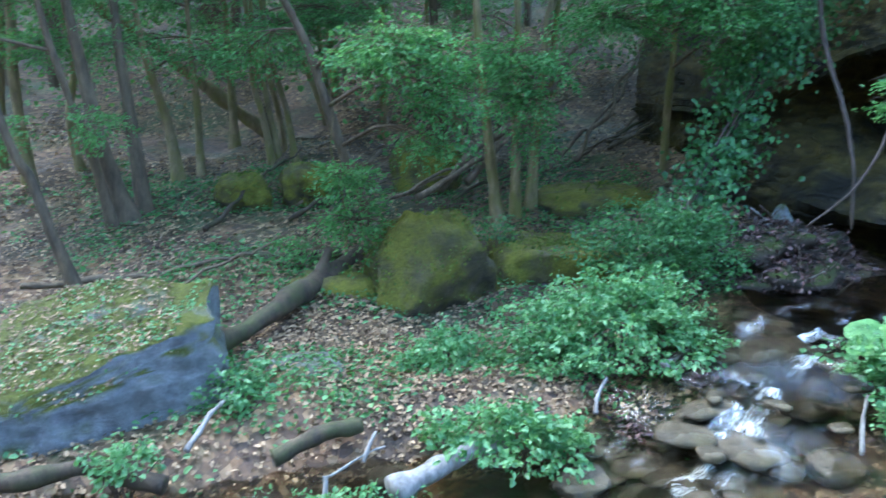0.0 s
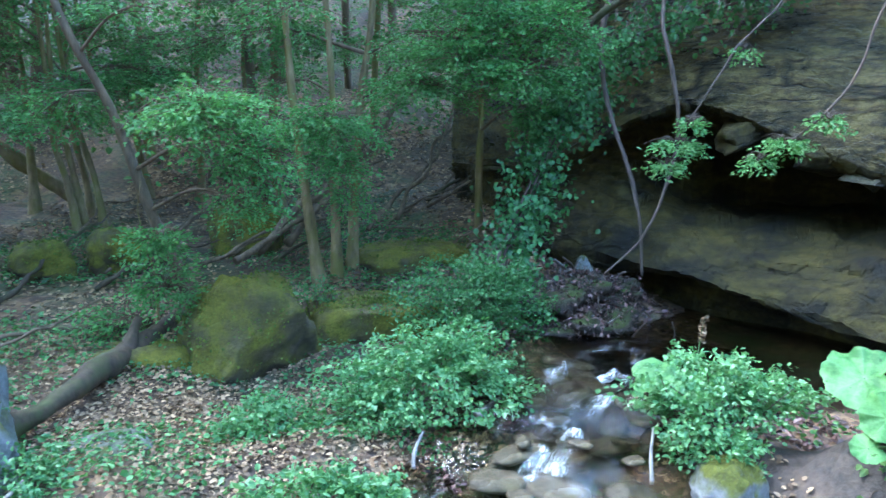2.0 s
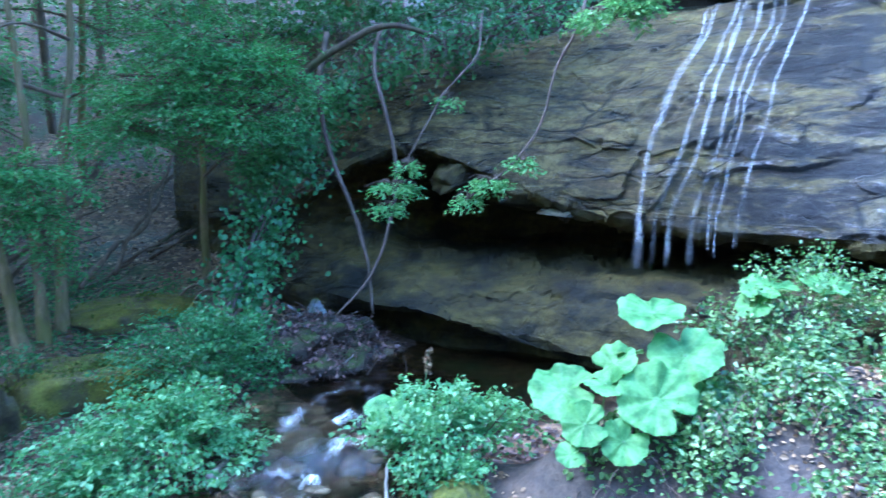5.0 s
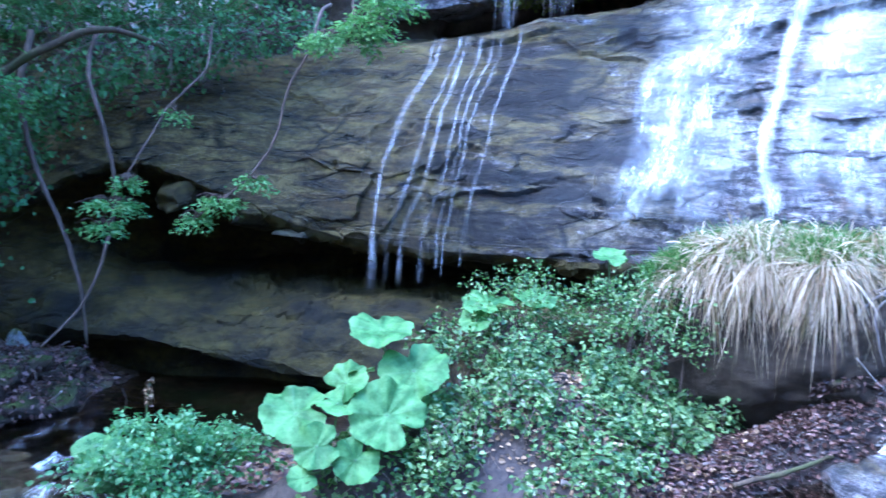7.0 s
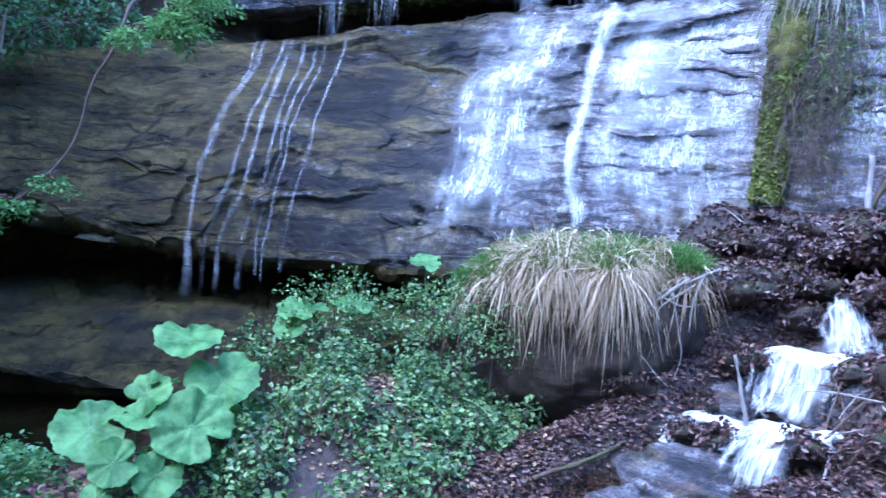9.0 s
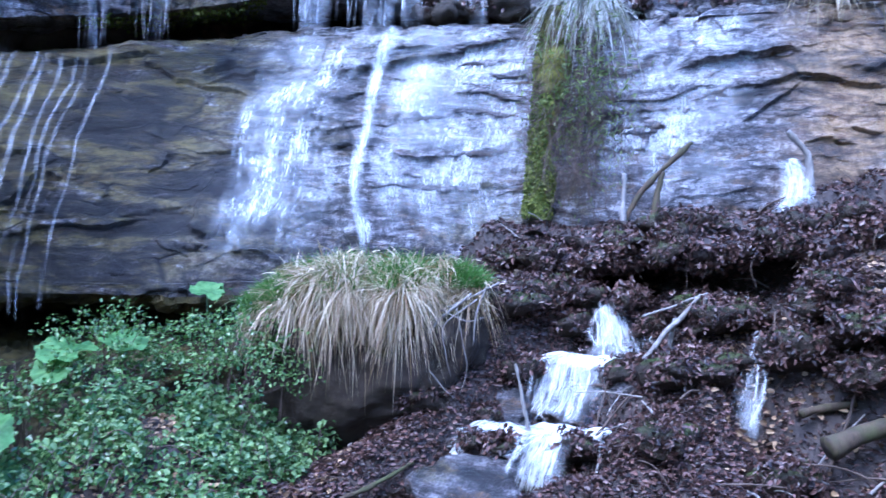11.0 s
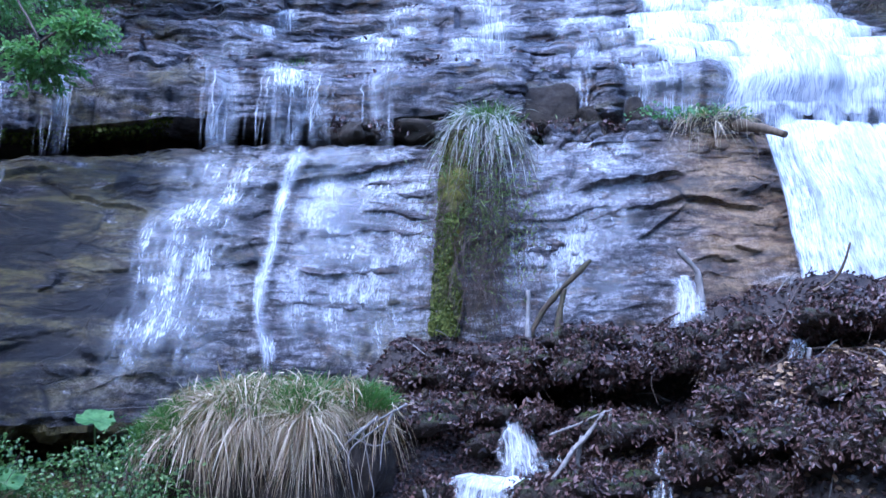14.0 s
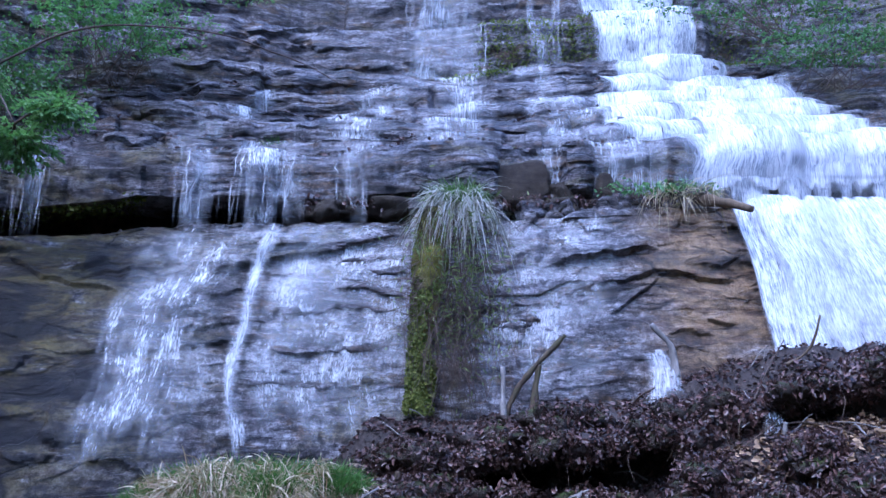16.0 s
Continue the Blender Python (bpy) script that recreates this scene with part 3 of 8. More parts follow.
def ground_z(x, y, fine=True):
    x, y = np.asarray(x, float), np.asarray(y, float)
    # wooded slope beyond the stream
    z = -0.02 + 0.135 * np.maximum(0, y - 4.6) + 0.32 * np.maximum(0, y - 12) * (0.35 + 0.65 * sstep(-9, 0, x))
    z = z + 0.16 * np.maximum(0, x - 1.0) * sstep(7, 10, y)
    z = z + 0.04 * np.maximum(0, -x - 3) + 0.22 * np.maximum(0, -x - 7)
    # near bank, where the camera stands
    z = z + 0.95 * sstep(3.3, 0.4, y) * (1 - 0.4 * sstep(3.2, 4.4, x))
    z = z - hump(x, y, 0.1, 6.05, 0.5, 0.4, 0.26)
    z = z + hump(x, y, 0.75, 4.75, 0.9, 0.35, 0.22, 12) + hump(x, y, -0.9, 4.7, 0.7, 0.5, 0.14)
    # unseen rise behind the camera, added to cut low sky light
    z = z + 0.5 * np.maximum(0, -y - 4.0)
    # slope of washed-up leaves below the falls
    d = 0.62 + 0.50 * (x - 4.8) + 0.62 * sstep(7.65, 7.9, x + 0.25 * (vnoise(xy0(x, y) * 1.6, 5) - 0.5)) + 0.85 * (sstep(-1.8, -3.4, y) * sstep(7.3, 7.7, x) + sstep(-1.7, -3.2, y) * sstep(7.7, 7.3, x))
    d = np.minimum(d, 2.45 + 0.6 * sstep(-1.8, -3.3, y)) + 0.11 * fbm(xy0(x, y), 1.7, 4, 14) + 0.10 * np.abs(fbm(xy0(x, y), 3.6, 3, 15)) + 0.3 * np.maximum(0, -y - 4.5)
    d = d - hump(x, y, 5.8, -0.4, 0.5, 0.45, 0.34)
    d = d - hump(x, y, 6.22, -1.6, 0.3, 0.2, 0.5) - hump(x, y, 5.65, -2.55, 0.34, 0.9, 0.6)
    w = sstep(3.4, 5.0, x) * sstep(1.7, 0.5, y)
    z = z * (1 - w) + d * w
    # bank of bramble and butterbur between the two waters
    z = z + hump(x, y, 4.95, 2.5, 1.05, 0.8, 0.95, -30) + hump(x, y, 3.75, 3.25, 0.75, 0.42, 0.62, -40) + hump(x, y, 2.95, 4.0, 0.42, 0.3, 0.32)
    # pool under the overhang
    pool = sstep(1.15, 0.75, np.hypot((x - 4.3) / 2.1, (y - 5.3) / 1.25) + 0.25 * (vnoise(xy0(x, y) * 1.3, 8) - 0.5))
    z = z * (1 - pool) + 0.16 * pool
    z = z + hump(x, y, 3.3, 7.3, 0.8, 0.9, 0.3)
    for pts, zs, wide in ((STREAM, STREAM_Z, 0.42), (BROOK, BROOK_Z, 0.3)):
        dist, bed = along_course(x, y, pts, zs)
        k = sstep(wide * 2.1, wide * 0.8, dist + 0.35 * (vnoise(xy0(x, y) * 2.1, 3) - 0.5))
        z = z * (1 - k) + np.minimum(z, bed) * k
    # land behind and above the rock face
    top = np.interp(y, [-14, 1, 3, 5, 7, 9, 12, 16], [10.2, 10.2, 9.6, 7.0, 4.2, 3.9, 3.9, 4.4])
    b = x - np.interp(y, BACK_Y, BACK_X)
    k = sstep(1.5, 3.6, b)
    z = z * (1 - k) + np.maximum(z, top + 0.25 * np.maximum(0, b - 3.6)) * k
    if fine:
        z = z + 0.07 * fbm(xy0(x, y), 0.9, 4, 11) + 0.018 * fbm(xy0(x, y), 6, 3, 12)
    return z


def axis(lo, hi, mid_lo, mid_hi, step, n_out):
    left = mid_lo - np.cumsum(np.geomspace(step, (mid_lo - lo) / 5, n_out))
    right = mid_hi + np.cumsum(np.geomspace(step, (hi - mid_hi) / 5, n_out))
    return np.concatenate([left[::-1], np.arange(mid_lo, mid_hi + 1e-6, step), right])


gx, gy = np.meshgrid(axis(-420, 420, -5, 9, 0.055, 45), axis(-420, 420, -4, 12, 0.055, 45), indexing="ij")
gz = ground_z(gx, gy)
ground = obj("ground", mesh_np("ground", np.stack([gx, gy, gz], -1).reshape(-1, 3), grid_faces(*gx.shape)), M_GROUND, None,
             "brown leaf-littered forest floor with patches of green", "ground", kind="structure")

# ---- the rock face: water line, drip edge and lip, from the cave's far end to beyond the great fall ----
FOOT = [(2.75, 11.2, 0.3), (3.3, 8.7, 0.3), (3.75, 7.1, 0.3), (4.25, 6.1, 0.3), (4.75, 5.45, 0.3), (5.4, 4.75, 0.3), (6.2, 3.8, 0.3), (7.2, 2.6, 0.3), (8.0, 1.0, 0.3), (8.2, -1, 0.3), (8.15, -3, 0.3), (8.3, -5, 0.3), (8.0, -8, 0.3), (7.0, -13, 0.3)]
EDGE = [(2.8, 11.2, 1.5), (3.42, 8.75, 1.7), (4.3, 7.4, 2.45), (5.0, 6.5, 2.2), (5.7, 5.75, 1.8), (6.25, 4.7, 1.68), (6.65, 3.5, 1.62), (7.4, 2.4, 1.6), (8.05, 1.0, 1.4), (8.25, -1, 1.4), (8.2, -3, 1.4), (8.35, -5, 1.4), (8.05, -8, 1.4), (7.05, -13, 1.4)]
LIP = [(3.1, 11.6, 4.0), (3.85, 9.2, 4.0), (4.7, 8.1, 3.8), (5.4, 7.2, 3.75), (6.3, 6.5, 3.88), (7.2, 5.5, 4.06), (8.1, 4.6, 4.32), (8.6, 3.2, 4.57), (8.95, 1.2, 4.7), (9.0, -1, 4.75), (8.95, -3, 4.85), (9.1, -5, 4.9), (8.8, -8, 4.95), (7.8, -13, 5.0)]
HOLLOW = [0.0, 0.1, 1.0, 1.9, 2.0, 1.7, 1.2, 0.6, 0.05, 0, 0, 0, 0, 0]


def plates(p, seed):
    """Broken rock: each cell of an uneven lattice is a plate with its own offset and tilt. Returns about -0.5 to 0.5."""
    p = p + 0.55 * np.stack([fbm(p + 3.1 * c, 1.1, 4, seed + 20 + c) for c in range(3)], -1)
    c = np.floor(p).astype(np.int64)
    best, out = np.full(p.shape[:-1], 1e9), np.zeros(p.shape[:-1])
    for a in (-1, 0, 1):
        for b in (-1, 0, 1):
            for d in (-1, 0, 1):
                i, j, k = c[..., 0] + a, c[..., 1] + b, c[..., 2] + d
                q = np.stack([i + lattice(i, j, k, seed), j + lattice(i, j, k, seed + 1), k + lattice(i, j, k, seed + 2)], -1)
                v = p - q
                near = (v * v).sum(-1)
                t = np.stack([lattice(i, j, k, seed + 4), lattice(i, j, k, seed + 5), lattice(i, j, k, seed + 6)], -1) - 0.5
                val = lattice(i, j, k, seed + 3) - 0.5 + 0.6 * (v * t).sum(-1)
                out = np.where(near < best, val, out)
                best = np.minimum(near, best)
    return out


def beds(p, freq, seed, jumble):
    """Overlapping beds: each leans back as it rises, and the next one juts over it."""
    h = p[..., 2] * freq + 0.9 * fbm(p, 0.5, 3, seed) + 0.35 * fbm(p, 2.6, 4, seed + 1) + jumble
    f = h - np.floor(h)
    k = np.floor(h).astype(np.int64)
    jut = lattice(k, 0 * k + 3, 0 * k, seed + 5)
    return (np.minimum(1 - f, f * 14) - 0.5) * (0.35 + 0.65 * jut)


def strata(g, n, amp, freq, seed, dip=0.05, wavy=0.3, break_=1.0, thin=0.2, thick=1.0):
    """Pushes a rock surface in and out: broad swells, overlapping beds, broken plates and fine roughness."""
    p = g + 0
    lean = p + 0
    lean[..., 2] = p[..., 2] + dip * p[..., 1] + wavy * 0.18 * fbm(p, 0.9, 3, seed + 2)
    big = plates(lean * np.array([0.5, 0.5, 0.8 * freq]), seed + 3)
    mid = plates(lean * np.array([1.6, 1.6, 3.2 * freq]), seed + 13)
    m1 = sstep(-0.05, 0.55, fbm(p, 0.8, 3, seed + 31))
    m2 = sstep(0.0, 0.6, fbm(p, 1.1, 3, seed + 32))
    push = 0.7 * fbm(p, 0.55, 3, seed) + break_ * (0.30 * big + 0.22 * mid)
    push = push + thick * m1 * beds(lean, 1.1 * freq, seed + 7, 1.2 * big) + thin * (0.2 + m2) * beds(lean, 4.0 * freq, seed + 8, 2.0 * mid)
    push = push + 0.34 * fbm(p * np.array([1, 1, 1.8]), 2.6, 6, seed + 9)
    return g + n * (amp * push)[..., None]


# open bedding steps on the slab: from (y, z) to (y, z), and how far each juts
STEPS = [(2.56, 3.98, 0.32, 4.53, 0.10), (1.93, 4.27, 1.37, 4.41, 0.06), (1.06, 3.83, 0.33, 3.79, 0.07), (0.77, 4.05, 0.3, 4.08, 0.07), (1.73, 3.11, 0.6, 3.17, 0.05), (2.64, 3.52, 2.24, 3.49, 0.05),
         (4.68, 4.1, 3.2, 3.8, 0.045), (5.15, 4.02, 4.35, 4.17, 0.06), (-1.29, 4.09, -2.41, 4.31, 0.10), (-1.73, 3.88, -2.48, 4.06, 0.06), (-2.48, 4.06, -3.24, 3.97, 0.06), (-1.88, 3.56, -2.45, 3.98, 0.045),
         (1.73, 3.55, 0.28, 3.63, 0.05), (3.37, 3.11, 1.96, 3.23, 0.05), (1.91, 2.76, 0.37, 2.85, 0.03)]


def bed_steps(g):
    """How far the slab juts out over its open bedding steps and falls back below them."""
    rng = np.random.default_rng(23)
    lines = list(STEPS)
    for _ in range(30):
        y, z, w = rng.uniform(-3.2, 4.6), rng.uniform(2.3, 4.65), rng.uniform(0.12, 0.55)
        lines.append((y + w, z - 0.17 * w + rng.normal(0, 0.03), y - w, z + 0.17 * w + rng.normal(0, 0.03), rng.uniform(0.015, 0.045)))
    y, z = g[..., 1], g[..., 2]
    rough = 0.055 * fbm(g, 2.3, 4, 71) + 0.02 * fbm(g, 9, 3, 72)
    out = np.zeros(y.shape)
    for y0, z0, y1, z1, d in lines:
        t = (y - y0) / (y1 - y0)
        over = z - (z0 + (z1 - z0) * t) - rough
        taper = sstep(-0.12, 0.2, t) * sstep(1.12, 0.8, t)
        up_ = np.exp(-np.maximum(over, 0) / (3.2 * d + 0.05)) * sstep(-0.012, 0.012, over)
        low = np.exp(np.minimum(over, 0) / (1.3 * d + 0.03)) * sstep(0.012, -0.012, over)
        out = out + taper * d * (0.75 * up_ - 0.55 * low)
    return out


def rock_face():
    q = np.linspace(0, len(FOOT) - 1, 1100)
    f, e, l = spline(FOOT, q), spline(EDGE, q), spline(LIP, q)
    hol = np.interp(q, np.arange(len(HOLLOW)), HOLLOW)[:, None]
    inward = (l - e) * [1, 1, 0]
    inward /= np.linalg.norm(inward, axis=1, keepdims=True)
    up = np.array([0, 0, 1.0])
    has = np.clip(hol / 1.2, 0, 1)
    nose = np.exp(-((q - 5.2) / 1.6) ** 2)[:, None]
    cut = np.interp(q, [1.6, 2.3, 4.0, 5.2], [0, 1.0, 0.7, 0])[:, None]
    shelf_z = np.interp(q, [1.8, 2.6, 4.2, 5.4], [0.55, 0.52, 0.22, 0.12])[:, None]
    f0 = f
    f = f + inward * 0.75 * cut
    toe = f * [1, 1, 0] - 0.5 * up
    under = f + inward * 0.1 * cut + up * shelf_z * 0.75
    step1 = f0 + (e - f0) * [0.12, 0.12, 0] + up * (shelf_z + 0.04)
    f, foot = f0, f
    step2 = f + (e - f) * [0.62, 0.62, 0] + up * (0.78 * has + 0.9 * (1 - has))
    shelf = f + (e - f) * [0.9, 0.9, 0] + inward * 0.18 * hol + up * (0.90 * has + 1.0 * (1 - has))
    deep = e * [1, 1, 0] + inward * hol * 1.05 + up * (1.34 * has + e[:, 2:] * (1 - has))
    wall = e * [1, 1, 0] + inward * hol * 1.15 + up * (e[:, 2:] - 0.1 * has)
    roof = e + inward * hol * 0.75 + up * 0.18 * has
    roof2 = e + inward * hol * 0.35 + up * 0.02
    tuck = e + inward * 0.10 * has
    out = -inward
    face = [e + (l - e) * v + out * (math.sin(math.pi * v**0.8) * (0.16 + 0.22 * nose)) for v in (0.04, 0.25, 0.5, 0.75, 0.93)]
    back = l + inward * 0.5 + up * 0.10
    back2 = l + inward * 1.6 + up * 0.25
    rows = [toe, foot, under, step1, step2, shelf, deep, wall, roof, roof2, tuck, *face, l, back, back2]
    counts = [4, 14, 18, 26, 16, 18, 10, 12, 18, 12, 6, 44, 74, 80, 66, 24, 12, 8]
    g = []
    for a, b, n in zip(rows, rows[1:], counts):
        for t in np.arange(n) / n:
            g.append(a + (b - a) * t)
    g.append(rows[-1])
    g = np.stack(g, 1)
    n = grid_normals(g)
    i_lip = sum(counts[:-2])
    i_edge = sum(counts[:11])
    amp = np.full(g.shape[1], 0.17)
    amp[:i_edge] = 0.24
    amp[i_edge + 8:i_lip - 8] = 0.085
    nn = n * (amp / 0.17)[None, :, None]
    base = g
    g = strata(g, nn, 0.115, 1.3, 21, 0.16, 0.9, thin=0.32)
    on_slab = np.zeros(g.shape[1])
    on_slab[i_edge:i_lip] = 1
    return g + n * (bed_steps(base) * on_slab)[..., None], i_edge, i_lip


face_grid, I_EDGE, I_LIP = rock_face()
nu, nv = face_grid.shape[:2]
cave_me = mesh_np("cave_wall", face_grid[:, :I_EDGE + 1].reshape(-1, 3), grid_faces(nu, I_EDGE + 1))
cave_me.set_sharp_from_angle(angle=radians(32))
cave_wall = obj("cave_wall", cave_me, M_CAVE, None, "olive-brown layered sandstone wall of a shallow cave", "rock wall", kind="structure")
slab_me = mesh_np("rock_slab", face_grid[:, I_EDGE:].reshape(-1, 3), grid_faces(nu, nv - I_EDGE))
slab_me.set_sharp_from_angle(angle=radians(32))
rock_slab = obj("rock_slab", slab_me, M_WET, None, "large wet grey sandstone slab under thin running water", "rock face", kind="structure")


def ledge(off, z0, z1, seed, tilt=0.0, q0=4.5, q1=13, jut=0.14, mat=None, name="rock_ledge"):
    """One bed of rock above the slab, set back by off."""
    q = np.linspace(q0, q1, 520)
    l = spline(LIP, q)
    e = spline(EDGE, q)
    inward = (l - e) * [1, 1, 0]
    inward /= np.linalg.norm(inward, axis=1, keepdims=True)
    side = xy0(q * 1.3, q * 0 + seed)
    cell = q * 2.6 + 0.6 * fbm(side, 1.5, 2, seed + 2)
    block = np.floor(cell).astype(np.int64)
    w = sstep(0.0, 0.12, cell - block)
    jig = lattice(block - 1, 0 * block, 0 * block, seed) * (1 - w) + lattice(block, 0 * block, 0 * block, seed) * w - 0.5
    wav = 0.26 * jig + 0.12 * fbm(side, 0.8, 3, seed) + 0.06 * fbm(side, 6, 3, seed + 3)
    front = l + inward * (off + wav)[:, None]
    drop = (0.03 * fbm(side, 0.6, 2, seed + 6))[:, None] * np.array([0, 0, 1.0])
    up = np.array([0, 0, 1.0])
    h = z1 - z0
    rows = [front + inward * 0.9 + up * (z0 - 0.02) + drop, front + inward * 0.16 + up * z0 + drop, front + inward * 0.02 + up * (z0 + 0.06 * h) + drop, front - inward * jut * 0.2 + up * (z0 + 0.55 * h) + drop,
            front + inward * 0.05 + up * (z0 + 0.93 * h) + drop, front + inward * 0.16 + up * z1 + drop, front + inward * 1.7 + up * (z1 + 0.12) + drop]
    g = []
    for a, b, n in zip(rows, rows[1:], (5, 4, 14, 12, 4, 16)):
        for t in np.arange(n) / n:
            g.append(a + (b - a) * t)
    g.append(rows[-1])
    g = np.stack(g, 1)
    g = strata(g, grid_normals(g), 0.085, 2.6, seed + 40, 0.02, 0.02, 0.8, 0.35, 1.2)
    me = mesh_np(name, g.reshape(-1, 3), grid_faces(*g.shape[:2]))
    me.set_sharp_from_angle(angle=radians(35))
    obj(name, me, mat or M_LEDGE, None, "dark wet sandstone ledge with leaves and running water", "rock ledge", kind="structure")
    return g


LEDGES = [ledge(0.30, 0.36, 1.02, 1), ledge(0.85, 0.90, 1.38, 2), ledge(1.25, 1.30, 1.75, 3), ledge(1.6, 1.68, 2.1, 4), ledge(1.95, 2.02, 2.5, 5), ledge(2.2, 2.42, 2.9, 6), ledge(2.55, 2.85, 3.9, 7), ledge(3.2, 3.85, 5.3, 8)]


def flat_water(name, x0, x1, y0, y1, z, label):
    x, y = np.meshgrid(np.linspace(x0, x1, 60), np.linspace(y0, y1, 60), indexing="ij")
    me = mesh_np(name, np.stack([x, y, z + 0.004 * fbm(xy0(x, y), 4, 2, 3)], -1).reshape(-1, 3), grid_faces(60, 60))
    return obj(name, me, M_POOL, None, label, "water", kind="structure")


pool_water = flat_water("pool_water", 2.55, 7.0, 4.55, 8.2, 0.36, "still dark pool under the overhanging rock")


def course_water(name, pts, zs, wide, lift, mat, label):
    n, k = 160, 16
    q = np.linspace(0, len(pts) - 1, n)
    p = spline(pts, q)
    z = np.interp(q, np.arange(len(zs)), zs) + lift
    t = np.gradient(p, axis=0)
    t /= np.linalg.norm(t, axis=1, keepdims=True)
    s = np.stack([-t[:, 1], t[:, 0]], -1)
    u = np.linspace(-wide, wide, k)
    xy = p[:, None] + s[:, None] * u[None, :, None]
    zz = z[:, None] + 0.03 * fbm(xy0(xy[..., 0], xy[..., 1]), 5, 3, 4) + 0 * u
    me = mesh_np(name, np.concatenate([xy, zz[..., None]], -1).reshape(-1, 3), grid_faces(n, k))
    return obj(name, me, mat, None, label, "stream", kind="structure")


course_water("stream_water", STREAM, STREAM_Z, 0.85, 0.115, M_WATER, "shallow clear stream running over stones")
course_water("brook_water", BROOK, BROOK_Z, 0.5, 0.07, M_WATER, "narrow brook below the small cascade")


def leaf_dam():
    """The bank of matted leaves that holds back the water above the cascade, hollow below its rim."""
    line = [(7.65, 0.55), (7.35, 0.1), (7.25, -0.35), (7.2, -0.9), (7.0, -1.6), (7.05, -2.2), (7.15, -2.8), (6.9, -3.4), (6.8, -4.2), (6.4, -5.2)]
    crest = [2.05, 2.12, 2.25, 2.40, 2.40, 2.42, 2.62, 2.8, 3.0, 3.3]
    hollow = [0.05, 0.15, 0.45, 0.7, 0.75, 0.7, 0.4, 0.2, 0.1, 0.05]
    q = np.linspace(0, len(line) - 1, 220)
    p = spline(line, q)
    p = p + 0.10 * np.stack([fbm(xy0(q * 2, 0 * q), 1, 3, 1), fbm(xy0(q * 2, 0 * q), 1, 3, 2)], -1)
    z = np.interp(q, np.arange(len(crest)), crest) + 0.06 * fbm(xy0(q * 3, 0 * q), 1, 3, 4)
    h = np.interp(q, np.arange(len(hollow)), hollow)
    t = np.gradient(p, axis=0)
    t /= np.linalg.norm(t, axis=1, keepdims=True)
    out = np.stack([t[:, 1], -t[:, 0]], -1)
    shape = [(-1.1, 0.12), (-0.5, 0.05), (-0.15, 0.02), (0.07, -0.05), (0.10, -0.12), (-0.02, -0.20)]
    rows = [np.concatenate([p + out * a, (z + b)[:, None]], 1) for a, b in shape]
    rows.append(np.concatenate([p - out * h[:, None], (z - 0.22)[:, None]], 1))
    rows.append(np.concatenate([p - out * h[:, None] * 1.1, (z - 0.85)[:, None]], 1))
    g = []
    for a, b in zip(rows, rows[1:]):
        for s_ in np.arange(6) / 6:
            g.append(a + (b - a) * s_)
    g.append(rows[-1])
    g = np.stack(g, 1)
    nrm = grid_normals(g)
    if nrm[100, 10, 2] < 0:
        nrm = -nrm
    g = g + nrm * (0.07 * fbm(g, 3.0, 4, 6))[..., None]
    return g, nrm


DAM, DAM_N = leaf_dam()
obj("leaf_dam", mesh_np("leaf_dam", DAM.reshape(-1, 3), grid_faces(*DAM.shape[:2])), M_GROUND, None, "overhanging bank of matted dark dead leaves", "leaf bank", kind="structure")

# ---- trees ----
def twig_leaves(root, tip, rng, n, spread, size, droop=0.1, flat=0.75):
    """Leaves in level sprays along a twig: places, ways and facings."""
    root, tip = np.asarray(root, float), np.asarray(tip, float)
    t = rng.uniform(0.1, 1.0, n)
    side = np.cross(tip - root, [0, 0, 1.0])
    side /= np.linalg.norm(side) + 1e-9
    sg = rng.choice([-1.0, 1.0], n)
    p = root + (tip - root) * t[:, None] + side * (sg * rng.uniform(0, 1, n) ** 0.7 * spread)[:, None]
    p = p + rng.normal(0, 0.2 * spread, (n, 3)) * [1, 1, 0.5]
    p[:, 2] -= droop * t * t
    d = (tip - root) / (np.linalg.norm(tip - root) + 1e-9)
    along = d * 0.6 + side * sg[:, None] * 0.8 + rng.normal(0, 0.35, (n, 3)) - [0, 0, 0.15]
    face = np.array([0, 0, 1.0]) * flat + rng.normal(0, 0.45, (n, 3))
    return p, along, face, size * rng.uniform(0.65, 1.2, n)


def spray_parts(start, centre, radii, twigs, per, size, rng, spread=0.16):
    """Twigs and leaves of one bough that reaches from start to fill an ellipsoid round centre."""
    start, centre, radii = np.asarray(start, float), np.asarray(centre, float), np.asarray(radii, float)
    wood_bits, got = [], []
    mid = (start + centre) / 2 + [0, 0, 0.12 * np.linalg.norm(centre - start)]
    main = spline([start, mid, centre], np.linspace(0, 2, 12))
    r0 = 0.012 + 0.006 * np.linalg.norm(centre - start)
    wood_bits.append(tube(main, np.linspace(r0, 0.006, 12), 5, 0, 0.0, False))
    for _ in range(twigs):
        a = main[rng.integers(5, 12)]
        d = rng.normal(size=3)
        d /= np.linalg.norm(d)
        b = centre + d * radii * rng.uniform(0.35, 1.0)
        wood_bits.append(tube(spline([a, (a + b) / 2 + [0, 0, 0.05], b], np.linspace(0, 2, 6)), np.linspace(0.005, 0.002, 6), 3, 0, 0.0, False))
        got.append(twig_leaves(a + (b - a) * 0.35, b + (b - a) * 0.12, rng, per, spread, size))
    return wood_bits, [np.concatenate(z) for z in zip(*got)]


